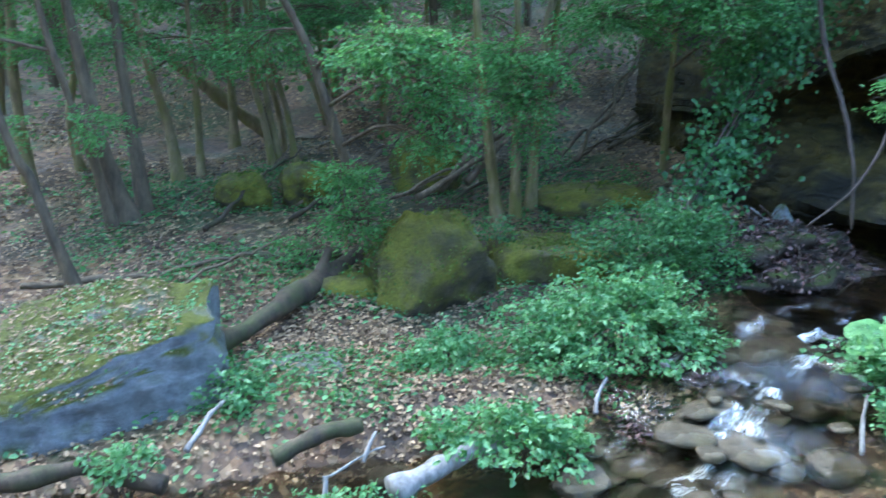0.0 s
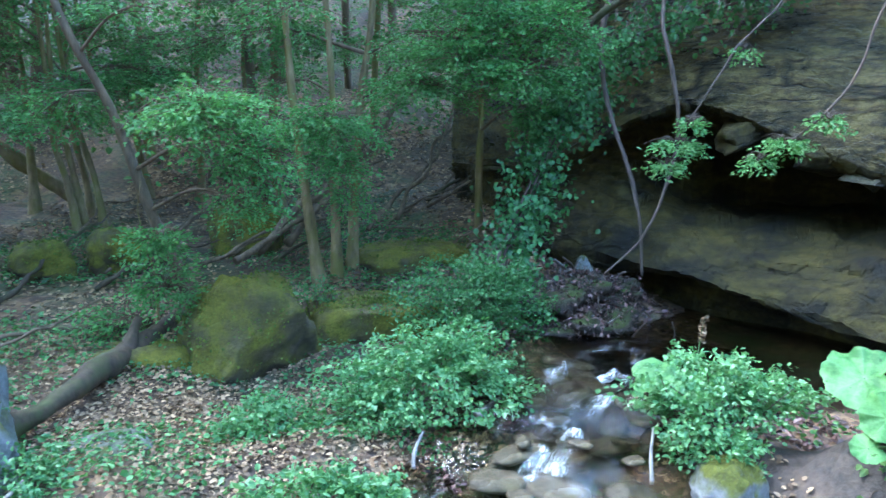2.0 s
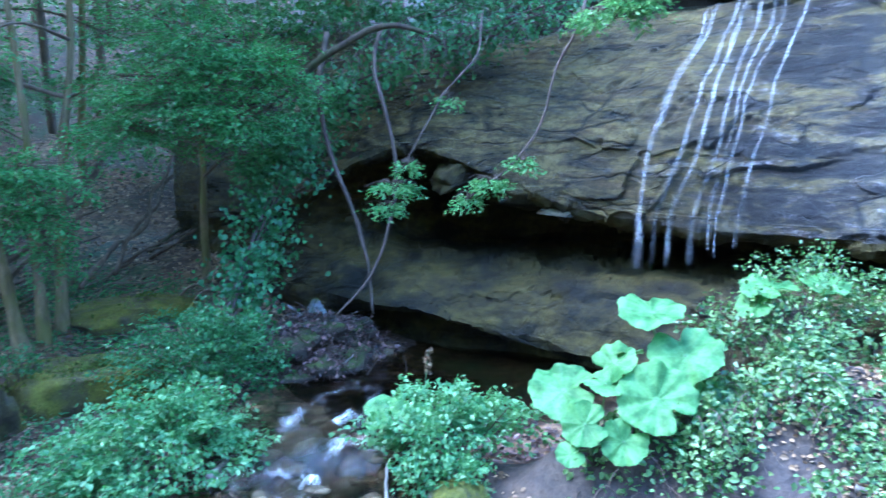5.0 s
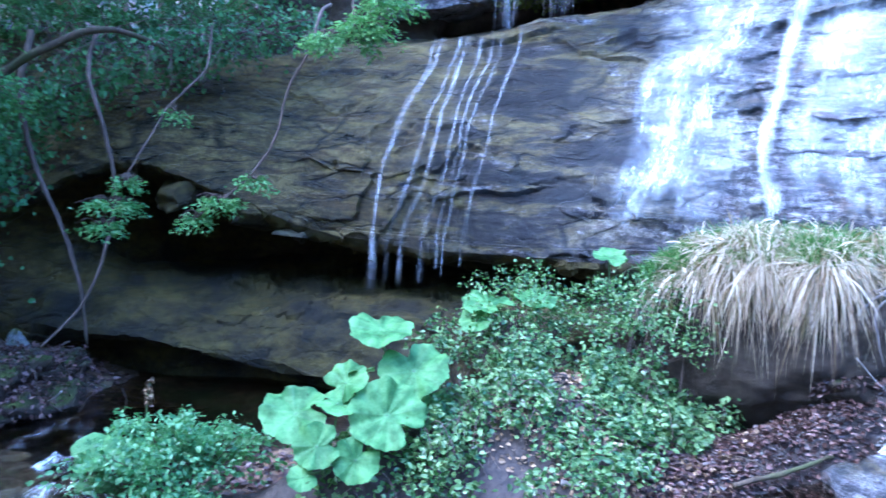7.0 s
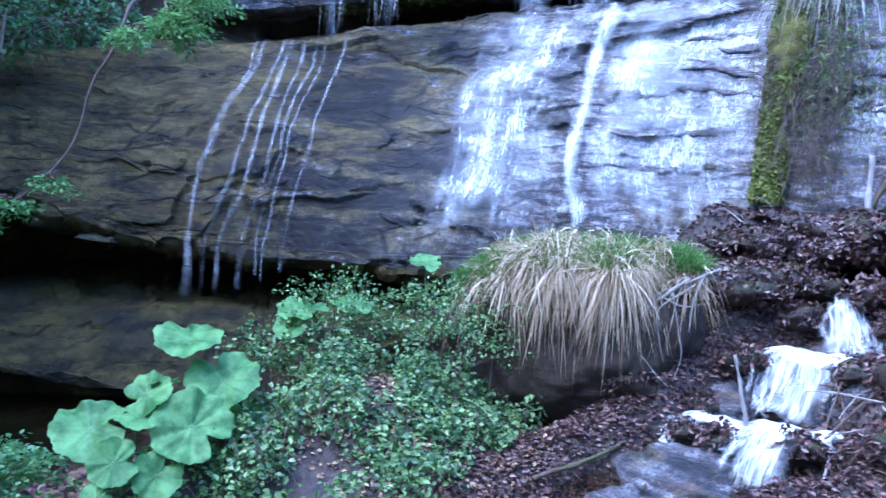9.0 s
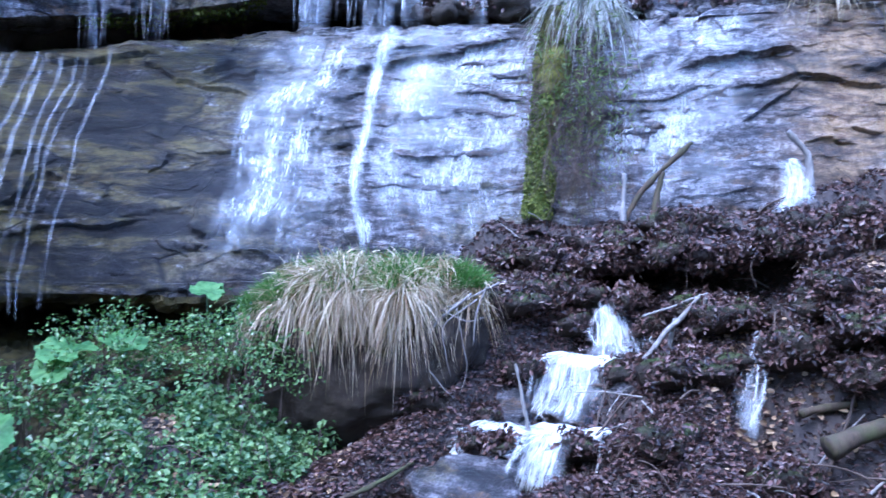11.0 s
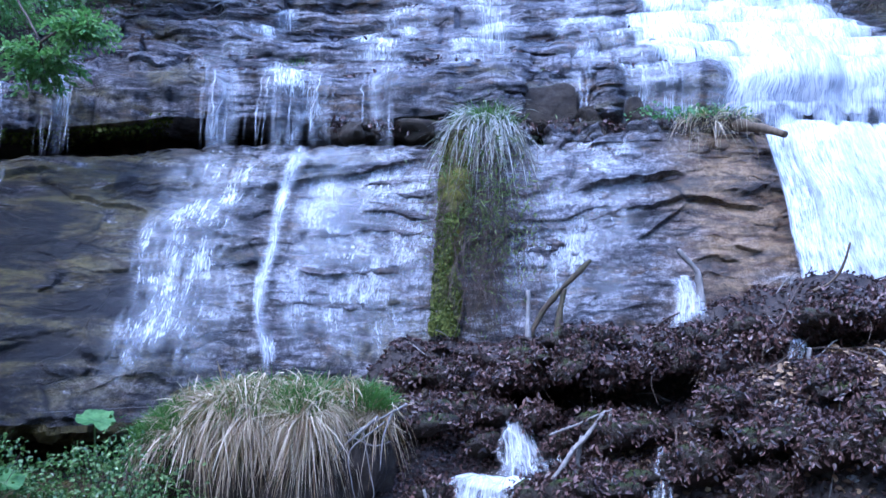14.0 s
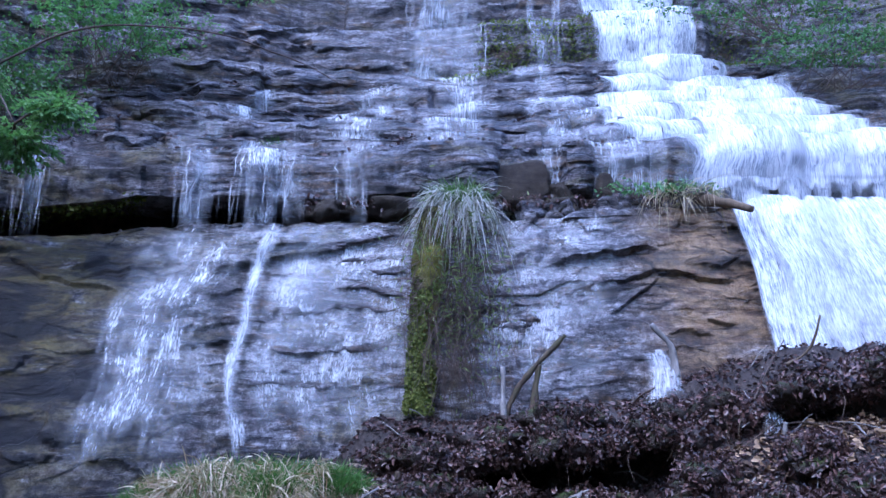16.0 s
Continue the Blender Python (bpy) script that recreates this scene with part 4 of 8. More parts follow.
def tree(base, top, r, boughs=(), crown=300, high=7.5, mat=None, label="slender forest tree with greyish bark and fresh leaves", seed=0, sink=0.15, crown_r=1.7, name="tree", leaf=None):
    """A trunk through two points, carried on upwards, with boughs (centre, radii, twigs, leaves a twig, leaf length) and a high crown."""
    rng = np.random.default_rng(seed + int(abs(base[0] * 1000)) % 997 + int(abs(base[1] * 100)))
    base, top = np.array(base, float), np.array(top, float)
    base[2] = min(base[2], float(ground_z(base[0], base[1])))
    ob = thing(name, base, label, "tree", "trees of the wooded slope")
    way = (top - base) / max(top[2] - base[2], 0.3)
    end = top + way * max(0.5, high - top[2]) * np.array([0.55, 0.55, 1.0])
    pts = [base - way * sink, base + (top - base) * 0.33 + rng.normal(0, 0.03, 3), base + (top - base) * 0.66 + rng.normal(0, 0.04, 3), top, (top + end) / 2 + rng.normal(0, 0.08, 3), end]
    n = 40
    path = spline(pts, np.linspace(0, 5, n))
    rad = 0.72 * r * np.linspace(1.12, 0.4, n) * (1 + 0.75 * np.exp(-np.linspace(0, 14, n)))
    v, f = tube(path, rad, 10, seed, 0.16, False)
    tr = obj("trunk", mesh_np("trunk", v, f), mat or M_BARK)
    keep(tr, ob)
    bits, got = [], []
    for centre, radii, twigs, per, size in boughs:
        c = np.asarray(centre, float)
        k = np.argmin(np.abs(path[:, 2] - (c[2] - 0.15)))
        w, g = spray_parts(path[k], c, np.asarray(radii) * [1.25, 1.2, 1.9], int(twigs * 2.3), int(per * 2.3), size * 0.56, rng)
        bits += w
        got.append(g)
    for _ in range(3 if base[1] > 7.4 and crown else 0):
        zz = rng.uniform(2.0, 4.6)
        k = np.argmin(np.abs(path[:, 2] - zz))
        c = path[k] + rng.normal(0, 1, 3) * [0.9, 0.8, 0.35] + [0, -0.3, 0.15]
        w, g = spray_parts(path[k], c, (0.75, 0.65, 0.34), 22, 30, 0.045, rng, 0.2)
        bits += w
        got.append(g)
    if base[1] > 9.2:
        crown = crown * 2.4
    for k in range(int(crown) // 60):
        a = path[rng.integers(int(n * 0.72), n)]
        c = a + rng.normal(0, 1, 3) * [crown_r, crown_r, 0.7] + [0, 0, 0.6]
        if c[2] < 5.2:
            continue
        w, g = spray_parts(a, c, (0.8, 0.8, 0.3), 6, 14, 0.18, rng, 0.35)
        bits += w
        got.append(g)
    v, f = merge(bits)
    work = keep(obj("branchwork", mesh_np("branchwork", v, f), M_BARK_DARK, kind="stuff"), ob)
    if got:
        g = [np.concatenate(z) for z in zip(*got)]
        leaves("crown", *g, leaf or M_LEAF, width=0.7).parent = work
    return ob


tree((-0.59, 7.53, 0.38), (-1.69, 7.34, 3.34), 0.071, [((-0.30, 6.05, 2.35), (0.55, 0.4, 0.16), 26, 26, 0.075), ((0.05, 6.1, 1.95), (0.28, 0.3, 0.22), 14, 22, 0.07), ((0.02, 6.2, 1.55), (0.25, 0.25, 0.12), 8, 18, 0.065)], mat=M_BARK_DARK)
tree((0.64, 8.07, 0.46), (0.28, 8.08, 3.54), 0.075, [((0.72, 7.2, 2.25), (0.5, 0.4, 0.18), 22, 24, 0.075), ((0.75, 7.2, 1.85), (0.35, 0.3, 0.2), 14, 20, 0.07)])
tree((0.85, 8.36, 0.51), (0.73, 8.37, 3.60), 0.065, [((0.9, 7.3, 1.5), (0.2, 0.2, 0.15), 8, 16, 0.065)])
tree((1.03, 8.54, 0.58), (1.26, 8.52, 3.65), 0.073, [((1.75, 7.6, 2.65), (0.75, 0.5, 0.2), 24, 22, 0.075), ((2.1, 7.6, 3.1), (0.8, 0.5, 0.2), 22, 22, 0.075)])
tree((-3.17, 6.34, 0.20), (-3.55, 6.14, 1.81), 0.072, mat=M_BARK_DARK)
tree((-3.47, 7.83, 0.46), (-3.89, 7.63, 2.76), 0.065, [((-3.3, 7.3, 1.6), (0.4, 0.4, 0.15), 8, 20, 0.07)], mat=M_BARK_DARK)
tree((-3.39, 8.09, 0.49), (-3.76, 7.93, 2.77), 0.114, mat=M_BARK_DARK)
tree((-3.31, 8.32, 0.54), (-3.42, 8.27, 2.80), 0.095, mat=M_BARK_DARK)
tree((-3.34, 9.55, 0.68), (-3.67, 9.43, 2.86), 0.084, [((-2.7, 9.0, 2.2), (0.6, 0.4, 0.15), 12, 22, 0.08)])
tree((-2.22, 10.40, 0.78), (-2.48, 10.34, 2.29), 0.060, [((-2.0, 9.6, 2.6), (0.8, 0.5, 0.2), 18, 22, 0.08)])
tree((-2.05, 10.54, 0.80), (-2.35, 10.48, 2.50), 0.060, [((-1.2, 9.8, 2.75), (0.7, 0.5, 0.2), 16, 22, 0.08)])
tree((-3.17, 9.93, 0.69), (-3.19, 9.92, 2.89), 0.060)
tree((-5.00, 9.13, 0.66), (-4.99, 9.14, 2.83), 0.094, [((-4.2, 8.4, 2.3), (0.7, 0.5, 0.2), 14, 22, 0.08), ((-4.6, 7.6, 1.4), (0.5, 0.5, 0.2), 10, 20, 0.08)])
tree((0.12, 11.16, 0.90), (-0.14, 11.16, 3.00), 0.120, mat=M_BARK_DARK)
tree((-0.09, 12.39, 1.17), (-0.12, 12.39, 4.11), 0.075)
tree((0.24, 11.38, 0.94), (0.13, 11.38, 3.98), 0.100, [((0.6, 10.4, 3.3), (0.7, 0.5, 0.2), 14, 22, 0.08)])
tree((-2.30, 10.28, 0.76), (-2.51, 10.23, 2.44), 0.060)
tree((-2.27, 10.95, 0.88), (-2.45, 10.91, 2.59), 0.065)
tree((-1.85, 12.43, 1.14), (-2.40, 12.33, 2.78), 0.070, [((-1.4, 11.6, 3.2), (0.8, 0.5, 0.2), 16, 20, 0.08)])
tree((-0.91, 11.86, 0.98), (-0.85, 11.87, 4.00), 0.070, [((-0.5, 10.9, 3.2), (0.7, 0.5, 0.2), 14, 20, 0.08)])
tree((-5.73, 9.78, 0.76), (-5.54, 9.89, 2.87), 0.102)
tree((-1.78, 13.24, 1.53), (-1.94, 13.21, 3.87), 0.080)
tree((-0.14, 12.00, 1.02), (-0.23, 12.00, 3.81), 0.055)
tree((-4.62, 9.69, 0.78), (-4.66, 9.67, 2.86), 0.073)
tree((-3.10, 11.39, 0.88), (-3.14, 11.38, 2.98), 0.080, [((-3.4, 10.5, 2.9), (0.9, 0.5, 0.25), 16, 20, 0.085)])
tree((-1.65, 11.99, 1.00), (-1.93, 11.94, 3.02), 0.065)
tree((1.9, 13.2, 2.0), (2.0, 13.2, 5.0), 0.09)
tree((3.4, 12.6, 3.0), (3.2, 12.6, 5.0), 0.08, [((2.6, 9.4, 3.6), (0.9, 0.8, 0.25), 22, 22, 0.08)])

# boughs that reach across before the rock wall
tree((2.75, 9.3, 1.3), (2.6, 9.0, 3.3), 0.06, [((1.9, 7.2, 2.9), (0.7, 0.4, 0.2), 22, 22, 0.075), ((2.5, 7.0, 2.75), (0.6, 0.4, 0.2), 22, 22, 0.075), ((2.9, 7.0, 3.2), (0.6, 0.4, 0.22), 22, 22, 0.075), ((2.3, 7.3, 3.5), (0.8, 0.5, 0.25), 22, 22, 0.075), ((2.9, 7.6, 2.3), (0.4, 0.3, 0.2), 12, 20, 0.07)])
# a sapling before the leaning tree
tree((-0.92, 6.95, 0.25), (-0.95, 6.85, 1.25), 0.014, [((-0.85, 6.6, 1.28), (0.26, 0.25, 0.13), 12, 18, 0.075), ((-0.75, 6.6, 0.85), (0.36, 0.3, 0.2), 14, 16, 0.075), ((-1.25, 6.7, 0.55), (0.3, 0.3, 0.12), 8, 14, 0.075)], crown=0, high=1.6, label="thin sapling with bright green leaves", name="sapling")


def far_woods():
    """Woods up the hill: trunks and leaf clumps, out of reach; also unseen foliage added for shade."""
    rng = np.random.default_rng(31)
    bits, got = [], []
    for k in range(230):
        x, y = (rng.uniform(-26, 16), rng.uniform(13.5, 38)) if k < 140 else (rng.uniform(-15, -1.5), rng.uniform(-17, -4.5)) if k < 185 else (rng.uniform(-30, 20), rng.uniform(-40, -22)) if k < 200 else (rng.uniform(-24, -8), rng.uniform(-8, 16))
        if x > 4 and 0 < y < 18:
            continue
        z = float(ground_z(x, y, False))
        # unseen trees behind the camera, added to block low light from the cave
        low_screen = 140 <= k < 200
        h = rng.uniform(5.5, 7.5) if low_screen else rng.uniform(7, 11)
        lean = rng.normal(0, 0.05, 2)
        p = np.array([(x, y, z - 0.2), (x + lean[0] * h / 2, y + lean[1] * h / 2, z + h / 2), (x + lean[0] * h, y + lean[1] * h, z + h)])
        bits.append(tube(spline(p, np.linspace(0, 2, 8)), np.linspace(rng.uniform(0.07, 0.15), 0.04, 8), 6, 0, 0.0, False))
        for _ in range(26 if low_screen else 9):
            c = p[2] + rng.normal(0, 1, 3) * [1.5, 1.5, 0.5] - [0, 0, rng.uniform(0, 0.95 if low_screen else 0.66) * h]
            k = 26
            q = c + rng.normal(0, 1, (k, 3)) * [0.55, 0.55, 0.16]
            got.append((q, rng.normal(0, 1, (k, 3)) * [1, 1, 0.4], rng.normal(0, 0.4, (k, 3)) + [0, 0, 1], rng.uniform(0.1, 0.2, k)))
    for _ in range(150):
        x, y = rng.uniform(-9, 4), rng.uniform(10.5, 24)
        c = np.array([x, y, float(ground_z(x, y, False)) + rng.uniform(0.1, 2.6)])
        k = 90
        q = c + rng.normal(0, 1, (k, 3)) * [0.5, 0.5, 0.18]
        got.append((q, rng.normal(0, 1, (k, 3)) * [1, 1, 0.4], rng.normal(0, 0.4, (k, 3)) + [0, 0, 1], rng.uniform(0.06, 0.11, k)))
    # unseen leaf clumps overhead, without trunks, added to darken the far slope
    for _ in range(800):
        x, y = rng.uniform(-30, 10), rng.uniform(10.5, 44)
        c = np.array([x, y, float(ground_z(x, y, False)) + rng.uniform(5.5, 9.0)])
        k = 40
        q = c + rng.normal(0, 1, (k, 3)) * [0.9, 0.9, 0.3]
        got.append((q, rng.normal(0, 1, (k, 3)) * [1, 1, 0.4], rng.normal(0, 0.4, (k, 3)) + [0, 0, 1], rng.uniform(0.25, 0.42, k)))
    v, f = merge(bits)
    woods = thing("far_woods", (0, 20, float(ground_z(0, 20))), "distant wood of slender trees in fresh green leaf, with unseen shade foliage", "woods")
    tagged(woods, kind="stuff")
    keep(obj("trunks", mesh_np("trunks", v, f), M_BARK_DARK, kind="stuff"), woods)
    g = [np.concatenate(z) for z in zip(*got)]
    keep(leaves("foliage", *g, M_LEAF_FAR, kind="stuff"), woods)


far_woods()


def shade_tree(x, y, h, seed):
    """An unseen tall tree, added so that its closed crown cuts the sky light."""
    rng = np.random.default_rng(seed)
    z = float(ground_z(x, y))
    ob = thing("tree", (x, y, z), "unseen added tree whose closed crown blocks the sky", "tree", "trees of the near bank")
    p = np.array([(x, y, z - 0.2), (x + rng.normal(0, 0.2), y + rng.normal(0, 0.2), z + h * 0.5), (x + rng.normal(0, 0.5), y + rng.normal(0, 0.5), z + h)])
    v, f = tube(spline(p, np.linspace(0, 2, 24)), np.linspace(0.2, 0.06, 24), 10, seed, 0.12, False)
    keep(obj("trunk", mesh_np("trunk", v, f), M_BARK), ob)
    got, bits = [], []
    for _ in range(46):
        a = p[1] + (p[2] - p[1]) * rng.uniform(0.1, 1)
        d = rng.normal(0, 1, 3)
        c = a + d / np.linalg.norm(d) * rng.uniform(1.0, 3.6) * [1, 1, 0.35] + [0, 0, 0.4]
        bits.append(tube(spline([a, (a + c) / 2 + [0, 0, 0.2], c], np.linspace(0, 2, 7)), np.linspace(0.035, 0.01, 7), 5, 0, 0.0, False))
        k = 60
        got.append((c + rng.normal(0, 1, (k, 3)) * [0.65, 0.65, 0.22], rng.normal(0, 1, (k, 3)) * [1, 1, 0.4], rng.normal(0, 0.4, (k, 3)) + [0, 0, 1], rng.uniform(0.13, 0.24, k)))
    v, f = merge(bits)
    keep(obj("branchwork", mesh_np("branchwork", v, f), M_BARK_DARK, kind="stuff"), ob)
    keep(leaves("crown", *[np.concatenate(q) for q in zip(*got)], M_LEAF_FAR), ob)


# added out of view, on the near bank and above the cave, for shade
for k, (x, y, h) in enumerate(((-5.6, -1.6, 8), (-6.8, 1.6, 9), (-3.6, -7.0, 7), (-7.2, -6.0, 8), (-9.0, 0.5, 10), (-5.2, -10, 9), (7.4, 9.4, 7), (4.7, 9.2, 6))):
    shade_tree(x, y, h, 900 + k)

# ---- boulders, logs and dead wood ----
def boulder_mesh(name, centre, size, seed, turn=0.0, cuts=(), rough=0.16, n=56):
    """A weathered stone: a rounded block with flat broken faces (cuts: outward direction, distance as a share of the size)."""
    u = np.linspace(0, 2 * np.pi, n, endpoint=False)
    w = np.linspace(0.02, np.pi - 0.02, n // 2 + 2)
    uu, ww = np.meshgrid(u, w, indexing="ij")
    d = np.stack([np.cos(uu) * np.sin(ww), np.sin(uu) * np.sin(ww), np.cos(ww)], -1)
    r = (np.abs(d) ** 3.2).sum(-1) ** (-1 / 3.2)
    p = d * r[..., None]
    p = p * (1 + rough * fbm(d + seed, 1.3, 4, seed)[..., None])
    for (cx, cy, cz), lim in cuts:
        c = np.array([cx, cy, cz], float)
        c /= np.linalg.norm(c)
        over = np.maximum(0, p @ c - lim - 0.03 * fbm(p + seed, 3, 3, seed + 4))
        p = p - c * over[..., None] * 0.97
    p = p + d * (0.05 * fbm(p + seed, 4, 5, seed + 8) + 0.025 * fbm(p + seed, 13, 3, seed + 9))[..., None]
    p = p * np.asarray(size, float)
    a = radians(turn)
    x, y = p[..., 0] * math.cos(a) - p[..., 1] * math.sin(a), p[..., 0] * math.sin(a) + p[..., 1] * math.cos(a)
    p = np.stack([x, y, p[..., 2]], -1)
    return mesh_np(name, p.reshape(-1, 3), grid_faces(n, n // 2 + 2, True)[:, ::-1])


def boulder(centre, size, seed, mat, label, turn=0.0, cuts=(), name="boulder", rough=0.16, n=72, group=""):
    ob = obj(name, boulder_mesh(name, centre, size, seed, turn, cuts, rough, n), mat, None, label, "boulder", group)
    ob.location = centre
    if mat is M_MOSSROCK:
        moss_fur(ob, int(7000 * min(1.0, size[0] * size[2] * 2.2)), seed)
    return ob


def moss_fur(ob, n, seed):
    """Tufts of moss over a stone's upper and side faces, in patches."""
    rng = np.random.default_rng(seed)
    me = ob.data
    v, nv_ = np.zeros(len(me.vertices) * 3, np.float32), np.zeros(len(me.vertices) * 3, np.float32)
    me.vertices.foreach_get("co", v)
    me.vertices.foreach_get("normal", nv_)
    v, nv_ = v.reshape(-1, 3), nv_.reshape(-1, 3)
    i = rng.integers(0, len(v), n)
    ok = (nv_[i][:, 2] > -0.2) & (vnoise(v[i] * 5 + seed, 3) + rng.uniform(-0.1, 0.1, n) > 0.42)
    i = i[ok]
    m = len(i)
    p = v[i] + rng.normal(0, 0.02, (m, 3)) + np.asarray(ob.location)
    keep(leaves("moss", p, nv_[i] * 0.5 + rng.normal(0, 0.7, (m, 3)), nv_[i] + rng.normal(0, 0.5, (m, 3)), rng.uniform(0.012, 0.035, m), M_MOSS, shape="blade", kind="stuff"), ob)


boulder((-0.08, 6.72, -0.02), (0.64, 0.56, 0.84), 3, M_MOSSROCK, "big moss-covered boulder with a dark broken face", 8, [((0.42, -1, -0.42), 0.55), ((1, 0, 0.75), 1.0), ((-1, -0.3, 0), 0.95), ((-0.2, -1, 0.5), 0.95), ((-0.75, 0, 0.8), 1.05)], rough=0.14, n=110)
boulder((1.08, 7.1, 0.12), (0.66, 0.55, 0.52), 5, M_MOSSROCK, "low flat-topped mossy boulder under the trees", -6, [((0, 0, 1), 0.8), ((0, -1, 0), 0.8)])
boulder((-0.2, 9.7, 0.75), (0.42, 0.4, 0.5), 8, M_MOSSROCK, "upright mossy boulder on the slope", 20)
boulder((-1.58, 8.9, 0.70), (0.32, 0.3, 0.28), 11, M_MOSSROCK, "mossy cushion-shaped boulder on the slope", 0, group="mossy boulders on the slope")
boulder((-2.32, 8.75, 0.66), (0.31, 0.28, 0.24), 12, M_MOSSROCK, "mossy cushion-shaped boulder on the slope", 30, group="mossy boulders on the slope")
boulder((1.9, 8.9, 0.5), (0.8, 0.6, 0.3), 14, M_MOSSROCK, "broad mossy rock half buried in the slope", 10)
BLOCK = boulder((-2.1, 4.65, 0.05), (1.05, 0.75, 0.8), 17, M_GREYROCK, "large grey stone block with a mossy, leaf-strewn top", 0, [((-0.22, -0.30, 0.93), 0.55), ((0.50, -0.86, 0.12), 0.42), ((1, 0.25, 0.05), 0.62)], rough=0.10, n=110)
boulder((-0.98, 5.02, 0.04), (0.34, 0.26, 0.17), 19, M_PALE, "low pale grey stone in the leaf litter", 15)
boulder((-0.98, 6.55, 0.12), (0.42, 0.3, 0.26), 22, M_MOSSROCK, "mossy stone beside the fallen trunk", 0)
boulder((3.36, 7.25, 0.74), (0.10, 0.08, 0.17), 24, M_GREYROCK, "grey upright stone at the cave mouth", 15, [((-0.3, -1, 0.3), 0.5), ((-1, -0.2, 0.5), 0.6), ((1, 0, 0.7), 0.6)])
boulder((2.72, 3.55, 0.22), (0.2, 0.18, 0.2), 27, M_GREYROCK, "mossy stone at the edge of the stream", 30)


for c, s_, sd, t, tip, m in (((5.66, 5.98, 1.83), (0.28, 0.15, 0.05), 85, -35, 12, M_OCHRE), ((5.5, 6.3, 2.0), (0.36, 0.3, 0.2), 86, 20, -8, M_CAVE), ((4.9, 6.9, 2.2), (0.36, 0.26, 0.18), 87, 50, 10, M_CAVE)):
    bl = boulder(c, s_, sd, m, "broken sandstone block wedged under the cave roof", t, [((-0.5, -0.6, -0.6), 0.5), ((0, 0, -1), 0.6), ((-0.7, -0.6, 0.2), 0.6), ((0.6, -0.7, 0), 0.7)], "rock", 0.2, 48, "broken blocks under the cave roof")
    bl.rotation_euler = (radians(tip), radians(-tip), 0)


def bed_stones():
    rng = np.random.default_rng(4)
    p = spline(STREAM, np.linspace(0.8, 6.5, 400))
    z = np.interp(np.linspace(0.8, 6.5, 400), np.arange(len(STREAM_Z)), STREAM_Z)
    for k in range(150):
        i = rng.integers(0, 330)
        s = rng.uniform(0.03, 0.13)
        x, y = p[i] + rng.normal(0, 0.34, 2)
        boulder((x, y, max(float(ground_z(x, y)), z[i]) + 0.15 * s), (s * rng.uniform(0.9, 1.7), s * rng.uniform(0.8, 1.3), s * rng.uniform(0.22, 0.42)), k + 60, M_BED, "wet brown stone in the stream bed", rng.uniform(0, 180), name="stone", n=18, group="stones in the stream bed")


bed_stones()


def log(pts, r0, r1, mat, label, name="log", seed=0, wobble=0.05, category="dead wood", group="", sides=10):
    ob, path = limb(name, pts, r0, r1, mat, None, sides, 9 * len(pts), 0.4, wobble, seed, label, category, group)
    return ob, path


log([(-1.85, 4.95, 0.22), (-1.4, 5.6, 0.28), (-1.05, 6.4, 0.36), (-0.75, 6.95, 0.42), (-0.45, 7.3, 0.45)], 0.085, 0.075, M_ROT, "fallen rotting trunk on the leaf litter", "fallen_trunk", 2, 0.04)
log([(-1.05, 6.42, 0.36), (-1.03, 6.5, 0.5), (-0.98, 6.56, 0.62)], 0.08, 0.03, M_ROT, "broken stub of the rotting trunk", "branch_stub", 3, 0.0)
log([(-1.9, 7.1, 0.36), (-1.4, 7.05, 0.42), (-0.95, 6.95, 0.46)], 0.05, 0.06, M_ROT, "dead branch lying beside the fallen trunk", "dead_branch", 4, 0.05)
log([(-2.73, 12.03, 1.0), (-3.8, 11.7, 1.9), (-5.2, 11.2, 3.2), (-6.2, 10.8, 4.2)], 0.10, 0.08, M_BARK, "dead trunk leaning against other trees", "leaning_trunk", 5, 0.08)
for k, (a, b, r) in enumerate([((-0.25, 8.2, 0.75), (1.6, 9.9, 1.75), 0.035), ((0.0, 8.5, 0.8), (2.1, 10.8, 2.7), 0.05), ((0.3, 8.7, 0.85), (2.4, 11.2, 2.9), 0.05), ((1.3, 9.2, 0.9), (2.9, 11.3, 2.2), 0.035),
                               ((1.7, 9.5, 1.0), (2.7, 10.4, 2.6), 0.03), ((-0.6, 8.4, 0.7), (0.6, 9.1, 1.15), 0.025), ((-1.3, 8.1, 0.6), (0.3, 9.0, 0.95), 0.02), ((-3.6, 6.2, 0.35), (-1.9, 6.9, 0.45), 0.03), ((-2.4, 6.0, 0.3), (-0.9, 7.2, 0.75), 0.015)]):
    log([a, tuple((np.array(a) + b) / 2 + [0, 0, -0.05]), b], r, r * 0.6, M_BARK_DARK, "dark dead branch lying up the slope", "dead_branch", 20 + k, 0.12, group="fallen branches on the slope")

def slope_branches():
    rng = np.random.default_rng(61)
    for k in range(22):
        x, y = rng.uniform(-2.6, 2.6), rng.uniform(7.7, 11.5)
        a, L = rng.uniform(0.2, 1.3), rng.uniform(0.7, 2.2)
        s_ = np.array([x, y, float(ground_z(x, y)) + 0.04])
        e = s_ + [L * math.cos(a), L * math.sin(a), 0]
        e[2] = float(ground_z(e[0], e[1])) + rng.uniform(0.05, 0.45)
        log([s_, (s_ + e) / 2 + [0, 0, 0.05], e], rng.uniform(0.012, 0.035), 0.008, M_BARK_DARK if k % 3 else M_ROT, "dead branch lying across the leaf litter", "dead_branch", 140 + k, 0.12, group="fallen branches on the slope")


slope_branches()

